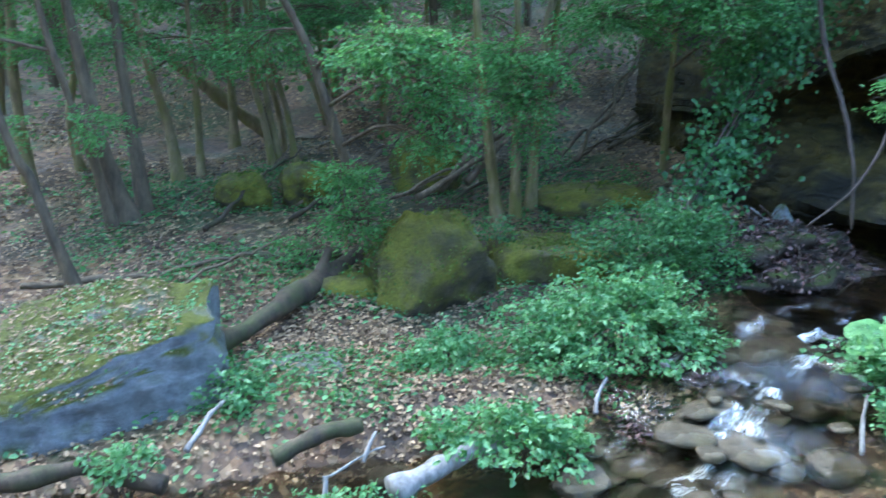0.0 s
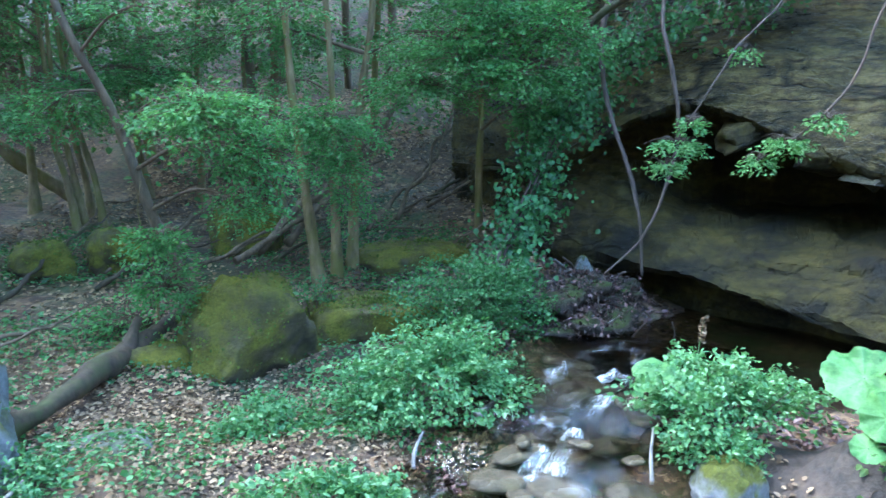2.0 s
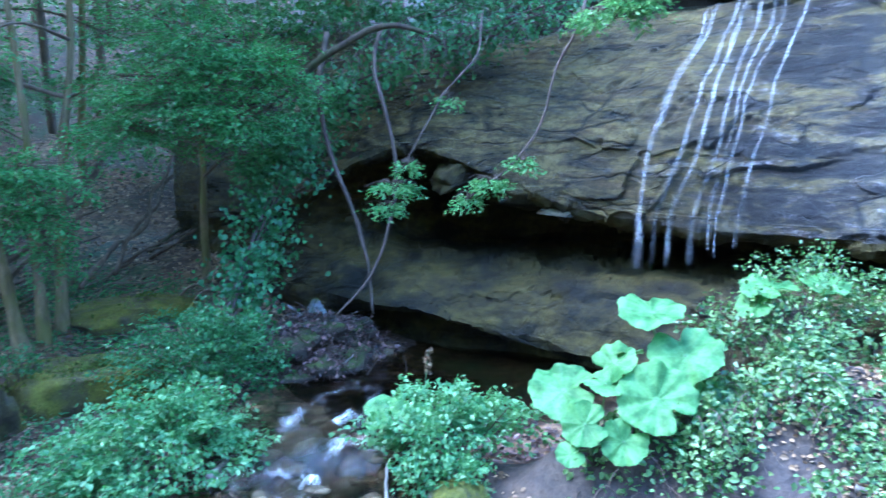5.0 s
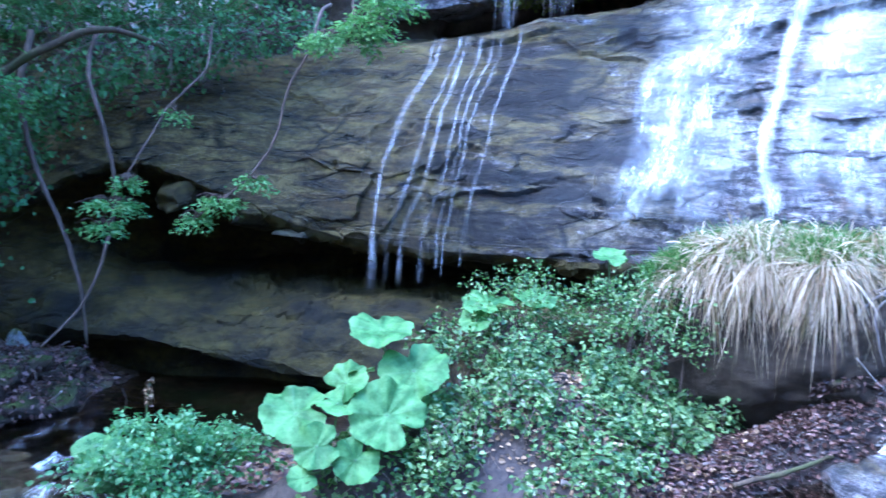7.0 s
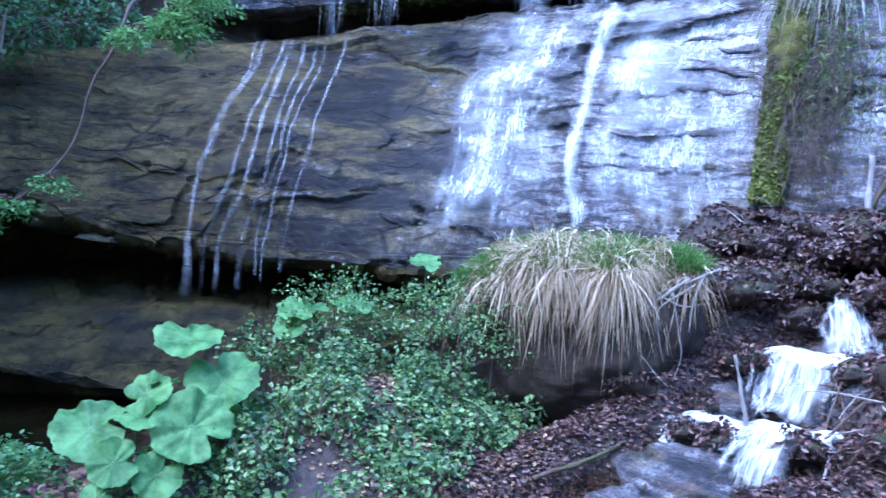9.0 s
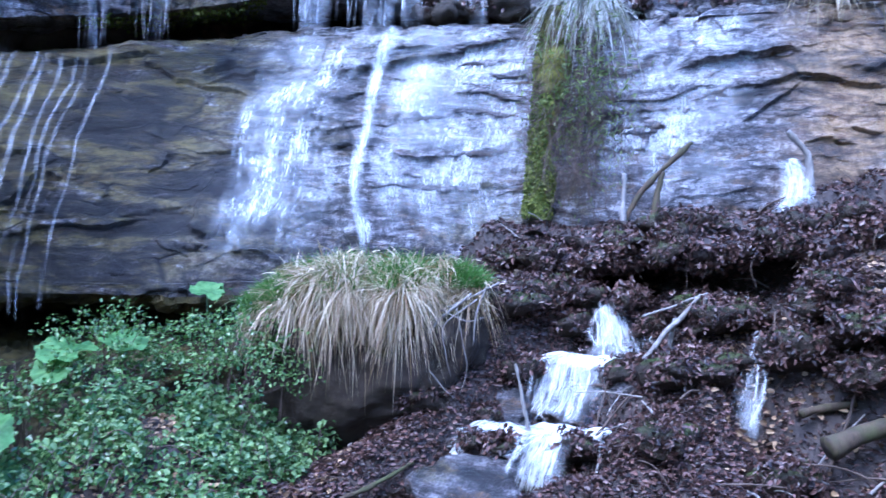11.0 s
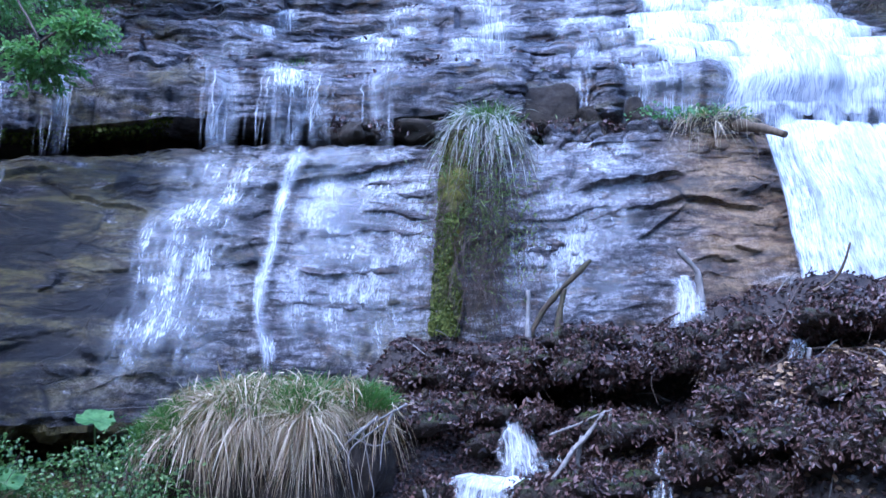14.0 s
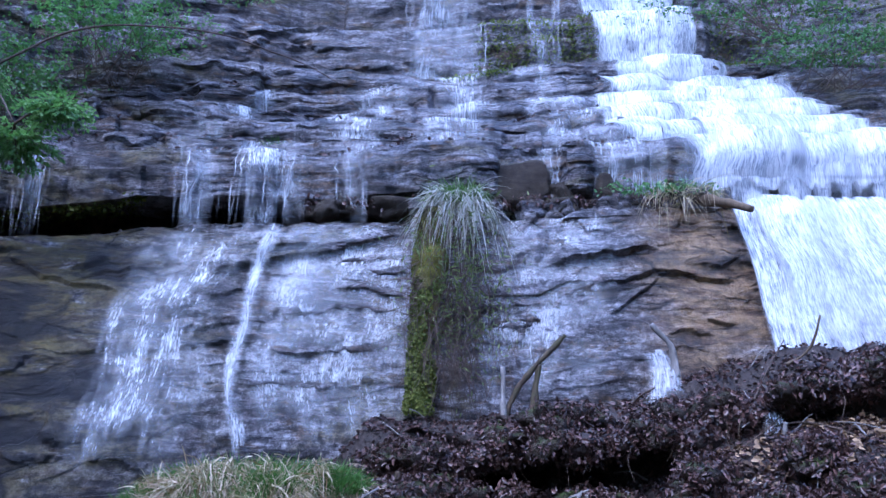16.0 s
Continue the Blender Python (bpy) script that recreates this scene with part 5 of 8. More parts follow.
# pale sticks on the near bank
for k, (a, b, r) in enumerate([((-1.43, 3.88, 0.12), (-1.32, 4.48, 0.2), 0.018), ((-0.42, 3.85, 0.08), (-0.36, 3.98, 0.2), 0.012), ((-0.62, 3.72, 0.06), (-0.3, 3.95, 0.12), 0.008), ((-0.62, 3.55, 0.0), (-0.60, 3.6, 0.14), 0.018), ((1.0, 4.35, 0.14), (1.1, 4.55, 0.3), 0.012), ((2.35, 3.75, 0.2), (2.42, 3.9, 0.5), 0.014), ((1.52, 4.72, 0.3), (1.72, 4.86, 0.36), 0.03)]):
    log([a, tuple((np.array(a) + b) / 2 + [0, 0, 0.01]), b], r, r * 0.7, M_DEAD, "pale weathered stick on the bank", "stick", 50 + k, 0.03, group="pale sticks on the near bank")
log([(-0.25, 3.61, 0.06), (0.05, 3.8, 0.12), (0.2, 3.9, 0.13), (0.4, 4.01, 0.14)], 0.07, 0.045, M_DEAD, "pale weathered log on the bank", "log", 58, 0.02)
log([(-0.95, 3.9, 0.08), (-0.7, 4.03, 0.15), (-0.46, 4.14, 0.16)], 0.05, 0.045, M_ROT, "grey rotten branch over the wet hollow", "log", 60, 0.02)
for c, s_, sd in (((0.81, 3.73, 0.02), (0.15, 0.11, 0.09), 81), ((1.38, 3.66, 0.0), (0.12, 0.09, 0.07), 82), ((2.2, 3.72, 0.12), (0.14, 0.12, 0.1), 83)):
    boulder(c, s_, sd, M_BED, "brownish wet stone at the edge of the stream", 20, [((0, -0.3, 1), 0.6)], name="stone", n=40, group="stones at the edge of the stream")
log([(-2.6, 3.55, 0.02), (-2.0, 3.75, 0.06), (-1.5, 3.7, 0.0)], 0.06, 0.05, M_ROT, "dark wet log at the water's edge", "log", 59, 0.05)

for c, s_, sd, t in (((5.48, 0.34, 0.56), (0.26, 0.42, 0.24), 71, 12), ((6.3, 0.2, 1.0), (0.16, 0.18, 0.22), 73, 10), ((6.3, -0.78, 1.12), (0.15, 0.18, 0.2), 75, 30), ((5.15, 0.55, 0.46), (0.22, 0.26, 0.14), 74, 40), ((5.25, -0.35, 0.55), (0.2, 0.26, 0.16), 76, 70)):
    boulder(c, s_, sd, M_LEDGE, "wet glistening stone in the cascade", t, [((-0.6, 0.2, 0.7), 0.7), ((-0.5, 0.8, 0), 0.8)], name="stone", rough=0.35, n=56, group="wet stones in the cascade")

# ---- bushes, herbs, ivy ----
def bush(centre, radii, n, size, mat, label, name="bush", seed=0, category="bush", lumps=0.7, inside=0.6, stems=14, flat=0.5, width=0.78, open_below=-0.5):
    """A leafy mound: stems from the base, leaves gathered in lumps with gaps between them."""
    rng = np.random.default_rng(seed)
    centre, radii = np.asarray(centre, float), np.asarray(radii, float)
    n, size = int(n * 1.5), size * 0.74
    ob = thing(name, (centre[0], centre[1], max(float(ground_z(centre[0], centre[1])), centre[2] - radii[2] - 0.15)), label, category)
    m = n * 3
    d = rng.normal(size=(m, 3))
    d /= np.linalg.norm(d, axis=1, keepdims=True)
    lump = fbm(d * 1.0 + seed, 2.2, 3, seed)
    r = (1 + lumps * lump) * (1 - inside * rng.uniform(0, 1, m) ** 2)
    ok = (d[:, 2] > open_below) & (vnoise((d * r[:, None]) * 4.5 + seed, seed + 3) + rng.uniform(-0.12, 0.12, m) > 0.46)
    d, r = d[ok][:n], r[ok][:n]
    p = centre + d * r[:, None] * radii
    k = len(p)
    low = ground_z(p[:, 0], p[:, 1], False) + 0.02
    p[:, 2] = np.maximum(p[:, 2], low)
    shoots = max(4, k // 90)
    sd = rng.normal(size=(shoots, 3)) + [0, 0, 0.5]
    sd /= np.linalg.norm(sd, axis=1, keepdims=True)
    pick = rng.integers(0, shoots, k)
    out_ = rng.uniform(0, 1, k) < 0.24
    p[out_] = (centre + sd[pick] * radii * rng.uniform(0.8, 1.35, k)[:, None] + rng.normal(0, 0.5 * size, (k, 3)))[out_]
    p[:, 2] = np.maximum(p[:, 2], low)
    along = d * [1, 1, 0.4] + rng.normal(0, 0.6, (k, 3)) - [0, 0, 0.15]
    face = d * 0.7 + np.array([0, 0, 1.0]) * flat + rng.normal(0, 0.4, (k, 3))
    keep(leaves("foliage", p, along, face, size * rng.uniform(0.6, 1.25, k), mat, width=width), ob)
    bits = []
    for i in rng.integers(0, k, stems):
        a = np.array([centre[0] + rng.normal(0, 0.25 * radii[0]), centre[1] + rng.normal(0, 0.25 * radii[1]), 0])
        a[2] = max(float(ground_z(a[0], a[1])) - 0.02, centre[2] - radii[2] - 0.15)
        bits.append(tube(spline([a, (a + p[i]) / 2 + [0, 0, 0.1 * radii[2]], p[i]], np.linspace(0, 2, 7)), np.linspace(0.007, 0.003, 7), 4, 0, 0.0, False))
    v, f = merge(bits)
    keep(obj("stem_tangle", mesh_np("stem_tangle", v, f), M_TWIG, kind="stuff"), ob)
    return ob


bush((1.32, 5.12, 0.46), (0.58, 0.4, 0.30), 5200, 0.054, M_HERB, "leafy green bush on the stream bank", seed=1, stems=30)
bush((0.78, 4.95, 0.26), (0.28, 0.26, 0.22), 1100, 0.050, M_HERB, "leafy green bush on the stream bank", seed=2)
bush((0.06, 5.1, 0.22), (0.3, 0.22, 0.17), 1100, 0.054, M_HERB, "patch of bright green herbs on the bank", "herb_patch", 3, "herb")
bush((0.42, 3.95, 0.17), (0.42, 0.24, 0.16), 1620, 0.061, M_HERB, "patch of broad-leaved green herbs by the water", "herb_patch", 4, "herb")
bush((-1.28, 4.55, 0.16), (0.2, 0.2, 0.18), 630, 0.050, M_HERB, "small clump of green herbs beside the stone block", "herb_patch", 5, "herb")
bush((-1.75, 3.75, 0.1), (0.16, 0.15, 0.12), 288, 0.050, M_HERB, "small clump of green herbs on the bank", "herb_patch", 6, "herb")
bush((-0.5, 3.45, 0.0), (0.5, 0.16, 0.1), 900, 0.043, M_HERB, "low green herbs at the water's edge", "herb_patch", 7, "herb")
bush((3.0, 4.05, 0.60), (0.48, 0.34, 0.22), 3240, 0.054, M_HERB, "leafy green bush between the stream and the pool", seed=8, stems=24)
bush((2.75, 3.75, 0.38), (0.26, 0.2, 0.2), 900, 0.050, M_HERB, "trailing green herbs on the stony bank", "herb_patch", 9, "herb")
bush((1.95, 6.35, 0.65), (0.52, 0.35, 0.38), 4680, 0.047, M_IVY, "dark evergreen ivy bush on the bank", "ivy_bush", 10)
bush((0.55, 7.1, 0.62), (0.18, 0.2, 0.14), 260, 0.043, M_IVY, "dark green ivy on the mossy boulder", "ivy_patch", 11, "ivy")
# bramble bank
def blanket(centre, radii, turn, n, size, high, mat, label, name, seed, category="bramble", arches=40):
    """Low creeping growth over a stretch of bank: small leaves in uneven cushions, with bare patches and arching shoots."""
    rng = np.random.default_rng(seed)
    n, size, high = int(n * 0.95), size * 0.9, high * 1.25
    u = rng.uniform(-1, 1, (n * 2, 2))
    u = u[(u**2).sum(1) < 1]
    c, s = math.cos(radians(turn)), math.sin(radians(turn))
    x = centre[0] + u[:, 0] * radii[0] * c - u[:, 1] * radii[1] * s
    y = centre[1] + u[:, 0] * radii[0] * s + u[:, 1] * radii[1] * c
    dens = vnoise(xy0(x, y) * 2.6, seed) + rng.uniform(-0.16, 0.16, len(x)) - 0.35 * (u**2).sum(1) ** 2
    ok = dens > 0.34
    x, y = x[ok][:n], y[ok][:n]
    k = len(x)
    z = ground_z(x, y, False) + high * (0.25 + 1.1 * vnoise(xy0(x, y) * 3.1, seed + 2) ** 1.5) * rng.uniform(0.1, 1, k) ** 0.6
    p = np.stack([x, y, z], -1)
    ob = thing(name, (centre[0], centre[1], float(ground_z(*centre))), label, category)
    keep(leaves("foliage", p, rng.normal(0, 1, (k, 3)) * [1, 1, 0.5] - [0.2, 0.2, 0.2], rng.normal(0, 0.5, (k, 3)) + [-0.35, -0.35, 0.8], size * rng.uniform(0.5, 1.3, k), mat, width=0.78), ob)
    bits = []
    for i in rng.integers(0, k, arches):
        a = p[i] - [0, 0, high * 0.5]
        e = a + rng.normal(0, 0.22, 3) * [1, 1, 0.2]
        bits.append(tube(spline([a, (a + e) / 2 + [0, 0, rng.uniform(0.05, 0.2)], e], np.linspace(0, 2, 8)), np.linspace(0.005, 0.002, 8), 4, 0, 0.0, False))
    v, f = merge(bits)
    keep(obj("stem_tangle", mesh_np("stem_tangle", v, f), M_TWIG, kind="stuff"), ob)


blanket((4.75, 2.5), (1.15, 0.95), -30, 8000, 0.05, 0.26, M_BRAMBLE, "tangled bramble and ivy over the bank", "bramble", 12)
blanket((4.35, 2.55), (0.5, 0.4), 0, 1500, 0.05, 0.22, M_BRAMBLE, "creeping bramble over bare soil", "bramble", 25)
blanket((5.3, 1.9), (0.55, 0.45), 20, 2000, 0.05, 0.3, M_BRAMBLE, "bramble shoots hanging over the bank", "bramble", 14)
bush((5.75, 2.15, 1.42), (0.5, 0.55, 0.32), 2100, 0.045, M_BRAMBLE, "small-leaved shrub beside the grass tussock", "shrub", 23, stems=24)
blanket((5.9, 1.9), (0.6, 0.5), 0, 2200, 0.05, 0.3, M_BRAMBLE, "bramble shoots below the grass tussock", "bramble", 24)
blanket((3.9, 2.9), (0.75, 0.45), -40, 900, 0.055, 0.12, M_BRAMBLE, "creeping bramble on the earth bank", "bramble", 19)
bush((5.35, 2.95, 1.42), (0.5, 0.36, 0.3), 1500, 0.045, M_BRAMBLE, "small-leaved shrub on top of the bank", "shrub", 13, stems=24)
bush((4.75, 3.15, 1.2), (0.3, 0.25, 0.28), 500, 0.055, M_BRAMBLE, "small-leaved shrub on top of the bank", "shrub", 18, stems=14)
# dark growth on top of the rock
for k, (c, r, m) in enumerate((((4.2, 8.6, 3.9), (0.9, 0.7, 0.5), 2200), ((5.2, 7.9, 4.0), (0.9, 0.7, 0.45), 2200), ((6.2, 7.4, 4.3), (0.9, 0.7, 0.5), 2000), ((3.3, 10.2, 4.2), (0.9, 1.0, 0.6), 1800), ((7.3, 6.9, 4.9), (0.9, 0.8, 0.7), 1800))):
    bush(c, r, m, 0.075, M_IVY if k % 2 else M_LEAF_FAR, "dark undergrowth on top of the rock", "undergrowth", 80 + k, stems=30)


def ivy_column(pts, wide, n, size, label, seed):
    """Ivy that climbs along a line, on hidden stems."""
    rng = np.random.default_rng(seed)
    path = spline(pts, rng.uniform(0, len(pts) - 1, n))
    p = path + rng.normal(0, 1, (n, 3)) * [wide, wide * 0.6, wide * 0.5]
    keepers = vnoise(p * 3.0, seed) + rng.uniform(-0.15, 0.15, n) > 0.40
    p = p[keepers]
    n = len(p)
    ob = thing("ivy", pts[0], label, "ivy")
    keep(leaves("foliage", p, rng.normal(0, 0.6, (n, 3)) + [-0.1, -0.3, -0.6], rng.normal(0, 0.45, (n, 3)) + [-0.2, -0.8, 0.55], size * rng.uniform(0.6, 1.2, n), M_IVY), ob)
    q = spline(pts, np.linspace(0, len(pts) - 1, 20))
    bits = [tube(q + rng.normal(0, 0.03, 3), np.linspace(0.02, 0.008, 20), 5, 0, 0.0, False) for _ in range(4)]
    v, f = merge(bits)
    keep(obj("stem_tangle", mesh_np("stem_tangle", v, f), M_TWIG, kind="stuff"), ob)


ivy_column([(2.15, 6.7, 0.5), (2.45, 7.1, 1.0), (2.75, 7.35, 1.5), (3.05, 7.45, 2.1), (3.35, 7.6, 2.7)], 0.2, 3200, 0.06, "dark ivy climbing a column of stems beside the cave", 15)
ivy_column([(3.2, 8.0, 2.3), (3.7, 7.7, 3.0), (4.3, 7.3, 3.35), (5.0, 6.9, 3.7)], 0.3, 3600, 0.06, "dark ivy hanging over the edge of the rock", 16)
ivy_column([(4.6, 7.0, 3.55), (5.3, 6.5, 3.85), (6.0, 6.2, 4.1)], 0.22, 1600, 0.055, "dark ivy and twigs along the rock edge", 17)


def butterbur_leaf(bm, centre, normal, radius, spin, rng):
    """A big round leaf: wavy rim, notch at the stalk, sunken veins."""
    n = Vector(normal).normalized()
    a = n.orthogonal().normalized()
    b = n.cross(a)
    rings, segs = 9, 72
    verts = []
    vein_at = bm.verts.layers.float_color.get("vein") or bm.verts.layers.float_color.new("vein")
    ph = rng.uniform(0, 6.28)
    for i in range(rings + 1):
        t = i / rings
        row = []
        for k in range(segs):
            ang = 2 * math.pi * k / segs
            notch = math.exp(-((math.remainder(ang - math.pi, 2 * math.pi)) / 0.28) ** 2)
            r = radius * t * (1 - 0.55 * notch * t) * (1 + 0.035 * math.sin(9 * ang + ph) * t + 0.02 * math.sin(23 * ang) * t)
            vein = abs(math.sin(5.5 * ang + ph))
            h = radius * (0.22 * t * t - 0.14 * t**4 + 0.09 * t * math.sin(2 * ang + ph) + 0.06 * t * t * math.sin(5 * ang + 2 * ph) + 0.03 * t * math.sin(9 * ang + ph) + 0.03 * t * t * math.sin(11 * ang + 2 * ph))
            h += radius * t * 0.10 * (float(vnoise(np.array([[r * math.cos(ang) * 16 + ph * 9, r * math.sin(ang) * 16, ph]]), 6)[0]) - 0.5)
            q = Vector(centre) + (a * math.cos(ang + spin) + b * math.sin(ang + spin)) * r + n * h
            nv_ = bm.verts.new(q)
            vk = 0.6 * (1 - vein) ** 8 * min(1.0, 2 * t) if t > 0 else 1.0
            nv_[vein_at] = (vk, vk, vk, 1)
            row.append(nv_)
            if i == 0:
                row = row * segs
                break
        verts.append(row)
    for i in range(rings):
        for k in range(segs):
            e = (k + 1) % segs
            if i == 0:
                bm.faces.new((verts[0][0], verts[1][k], verts[1][e]))
            else:
                bm.faces.new((verts[i][k], verts[i + 1][k], verts[i + 1][e], verts[i][e]))


def butterbur(root, blades, label, seed):
    """A clump: each leaf on its own stalk. blades: centre, the way it faces, radius."""
    rng = np.random.default_rng(seed)
    root = (root[0], root[1], float(ground_z(root[0], root[1])))
    ob = thing("butterbur", root, label, "plant")
    for centre, normal, radius in blades:
        bm = bmesh.new()
        butterbur_leaf(bm, centre, normal, radius * 0.92, rng.uniform(0, 6.28), rng)
        lf = part("leaf", bm, M_BUTTER, None)
        c = np.array(centre, float)
        r = np.array(root) + rng.normal(0, 0.05, 3) * [1, 1, 0]
        st, _ = limb("stalk", [r, (r + c) / 2 + rng.normal(0, 0.03, 3), c], 0.011, 0.007, M_STALK, ob, 6, 10, 0.0)
        lf.parent = st


M_STALK = leaf_mat("green_stalk", (0.08, 0.13, 0.05), (0.12, 0.18, 0.07), 0.5, 0.05)
butterbur((3.95, 3.15), [((4.06, 3.27, 1.42), (-0.25, -0.25, 1), 0.235), ((4.10, 3.00, 1.18), (-0.55, -0.35, 0.8), 0.255), ((3.78, 2.94, 0.96), (-0.5, -0.6, 0.75), 0.27), ((4.14, 2.83, 0.93), (-0.5, -0.6, 0.7), 0.15), ((3.72, 3.25, 1.12), (-0.7, -0.1, 0.7), 0.17), ((3.85, 3.3, 1.15), (0.2, 0.3, 1), 0.14), ((4.05, 2.78, 0.68), (-0.6, -0.7, 0.4), 0.10)], "clump of butterbur with large round pale green leaves", 1)
butterbur((3.5, 3.3), [((3.43, 3.40, 0.95), (-0.45, -0.35, 0.85), 0.24), ((3.37, 3.13, 0.82), (-0.6, -0.5, 0.6), 0.16), ((3.52, 2.95, 0.74), (-0.5, -0.7, 0.6), 0.16), ((3.25, 3.12, 0.66), (-0.4, -0.5, 0.7), 0.10), ((3.6, 3.2, 1.02), (-0.2, -0.3, 1), 0.15)], "low clump of butterbur with round green leaves", 2)
butterbur((5.15, 2.95), [((5.0, 3.05, 1.52), (-0.15, -0.15, 1), 0.22), ((5.3, 2.85, 1.56), (-0.1, -0.25, 1), 0.20), ((4.85, 3.05, 1.42), (-0.6, -0.2, 0.8), 0.14)], "butterbur leaves standing in the bramble", 3)
butterbur((6.05, 2.55), [((6.1, 2.62, 1.86), (-0.35, -0.3, 0.9), 0.15)], "single butterbur leaf beside the grass tussock", 4)
butterbur((2.75, 4.0), [((2.55, 4.15, 0.72), (-0.2, -0.3, 1), 0.2), ((2.75, 4.05, 0.66), (-0.3, -0.4, 1), 0.17)], "butterbur leaves in the bush by the stream", 5)

# ---- grass, moss and hanging wood at the falls ----
def blades(name, base, way, length, wide, droop, mat, rng, parent=None, label="", category="", segs=5, kind=""):
    """Grass: a bending strip for each blade."""
    n = len(base)
    way = way / (np.linalg.norm(way, axis=1, keepdims=True) + 1e-9)
    side = np.cross(way, rng.normal(0, 1, (n, 3)))
    side /= np.linalg.norm(side, axis=1, keepdims=True) + 1e-9
    t = np.linspace(0, 1, segs)[None, :, None]
    L = np.broadcast_to(length, (n,))[:, None, None]
    d = np.broadcast_to(droop, (n,))[:, None, None]
    p = base[:, None] + way[:, None] * L * t - np.array([0, 0, 1.0]) * d * L * t**1.8
    w = np.broadcast_to(wide, (n,))[:, None, None] * (1 - t) ** 0.6
    v = np.stack([p - side[:, None] * w, p + side[:, None] * w], 2)
    k = np.arange(segs - 1)
    f = np.stack([2 * k, 2 * k + 1, 2 * k + 3, 2 * k + 2], -1)[None] + (np.arange(n) * segs * 2)[:, None, None]
    ob = obj(name, mesh_np(name, v.reshape(-1, 3), f.reshape(-1, 4)), mat, None, label, category, kind=kind)
    if parent:
        keep(ob, parent)
    return ob


def tussock(centre, radii, n_dry, n_green, length, label, seed, lean=(-0.5, 0, 0), green_len=0.22, wide=(0.003, 0.0075), loose=1.0, straw=None):
    """A shaggy tussock: old straw hanging over the rim, new grass on the crown."""
    rng = np.random.default_rng(seed)
    centre, radii = np.asarray(centre, float), np.asarray(radii, float)
    ob = thing("grass_tussock", centre, label, "grass")
    a = rng.uniform(0, 2 * np.pi, n_dry)
    r = np.sqrt(rng.uniform(0.0, 1.05, n_dry))
    d = np.stack([np.cos(a), np.sin(a), 0 * a], -1)
    base = centre + d * r[:, None] * radii * [1, 1, 0]
    base[:, 2] += radii[2] * (1 - r**2) + 0.04 * rng.normal(size=n_dry) + 0.10 * fbm(base * [1, 1, 0], 4, 2, seed + 7)
    clump = np.stack([fbm(base + 5.3 * c, 11, 2, seed + c) for c in range(3)], -1)
    way = d * r[:, None] * 0.8 * loose + np.asarray(lean) + [0, 0, 0.5] + rng.normal(0, 0.4 * loose, (n_dry, 3)) + 2.6 * loose * clump
    keep(blades("straw", base, way, length * rng.uniform(0.25, 1.2, n_dry) * (0.75 + 0.5 * vnoise(base * 6, seed + 3)), rng.uniform(*wide, n_dry), rng.uniform(0.35, 1.9, n_dry), straw or M_STRAW, rng), ob)
    a = rng.uniform(0, 2 * np.pi, n_green)
    r = np.sqrt(rng.uniform(0.0, 1.1, n_green))
    d = np.stack([np.cos(a), np.sin(a), 0 * a], -1)
    base = centre + d * r[:, None] * radii * [0.95, 0.95, 0]
    base[:, 2] += radii[2] * (1 - r**2)
    keep(blades("new_grass", base, d * 0.5 + [0, 0, 1.0] + rng.normal(0, 0.3, (n_green, 3)), green_len * rng.uniform(0.4, 1.2, n_green), 0.004, rng.uniform(0.1, 0.8, n_green), M_GRASS, rng), ob)
    return ob


boulder((6.35, 1.25, 1.14), (0.6, 0.92, 0.78), 33, M_DARKROCK, "dark overhanging boulder beneath the grass tussock", 8, [((-0.75, 0, -0.6), 0.72), ((-1, 0.5, 0), 0.85)], rough=0.3, n=110)
for k, (c, r, nd, ng, L) in enumerate((((6.15, 1.86, 1.82), (0.28, 0.30, 0.14), 2600, 2600, 0.27), ((6.08, 1.43, 1.93), (0.32, 0.30, 0.16), 4400, 1300, 0.34), ((6.14, 1.02, 1.95), (0.34, 0.26, 0.16), 4000, 1500, 0.32), ((6.12, 2.08, 1.72), (0.2, 0.2, 0.1), 300, 1900, 0.24), ((6.34, 0.62, 1.98), (0.22, 0.24, 0.12), 900, 1600, 0.26), ((6.45, 1.25, 2.02), (0.3, 0.75, 0.1), 600, 3000, 0.26))):
    tussock(c, r, nd, ng, L, "shaggy tussock of straw-coloured old grass with green on top", 11 + k, (-0.45, 0.15 * (c[1] - 1.2), 0), 0.2)
tussock((8.93, -0.25, 4.90), (0.18, 0.36, 0.16), 1000, 520, 0.5, "hanging tuft of bleached grass on the mossy rib", 2, (-0.45, 0, -0.8), 0.28, (0.004, 0.010), 0.75, M_BLEACHED)
tussock((8.98, -2.85, 4.98), (0.2, 0.42, 0.10), 260, 160, 0.35, "small tuft of grass on the lip of the slab", 3, (-0.4, 0, 0), 0.2)
tussock((10.1, 2.3, 5.98), (0.1, 0.22, 0.05), 60, 220, 0.2, "small tuft of green grass on a ledge", 4, (-0.3, 0, 0), 0.22)


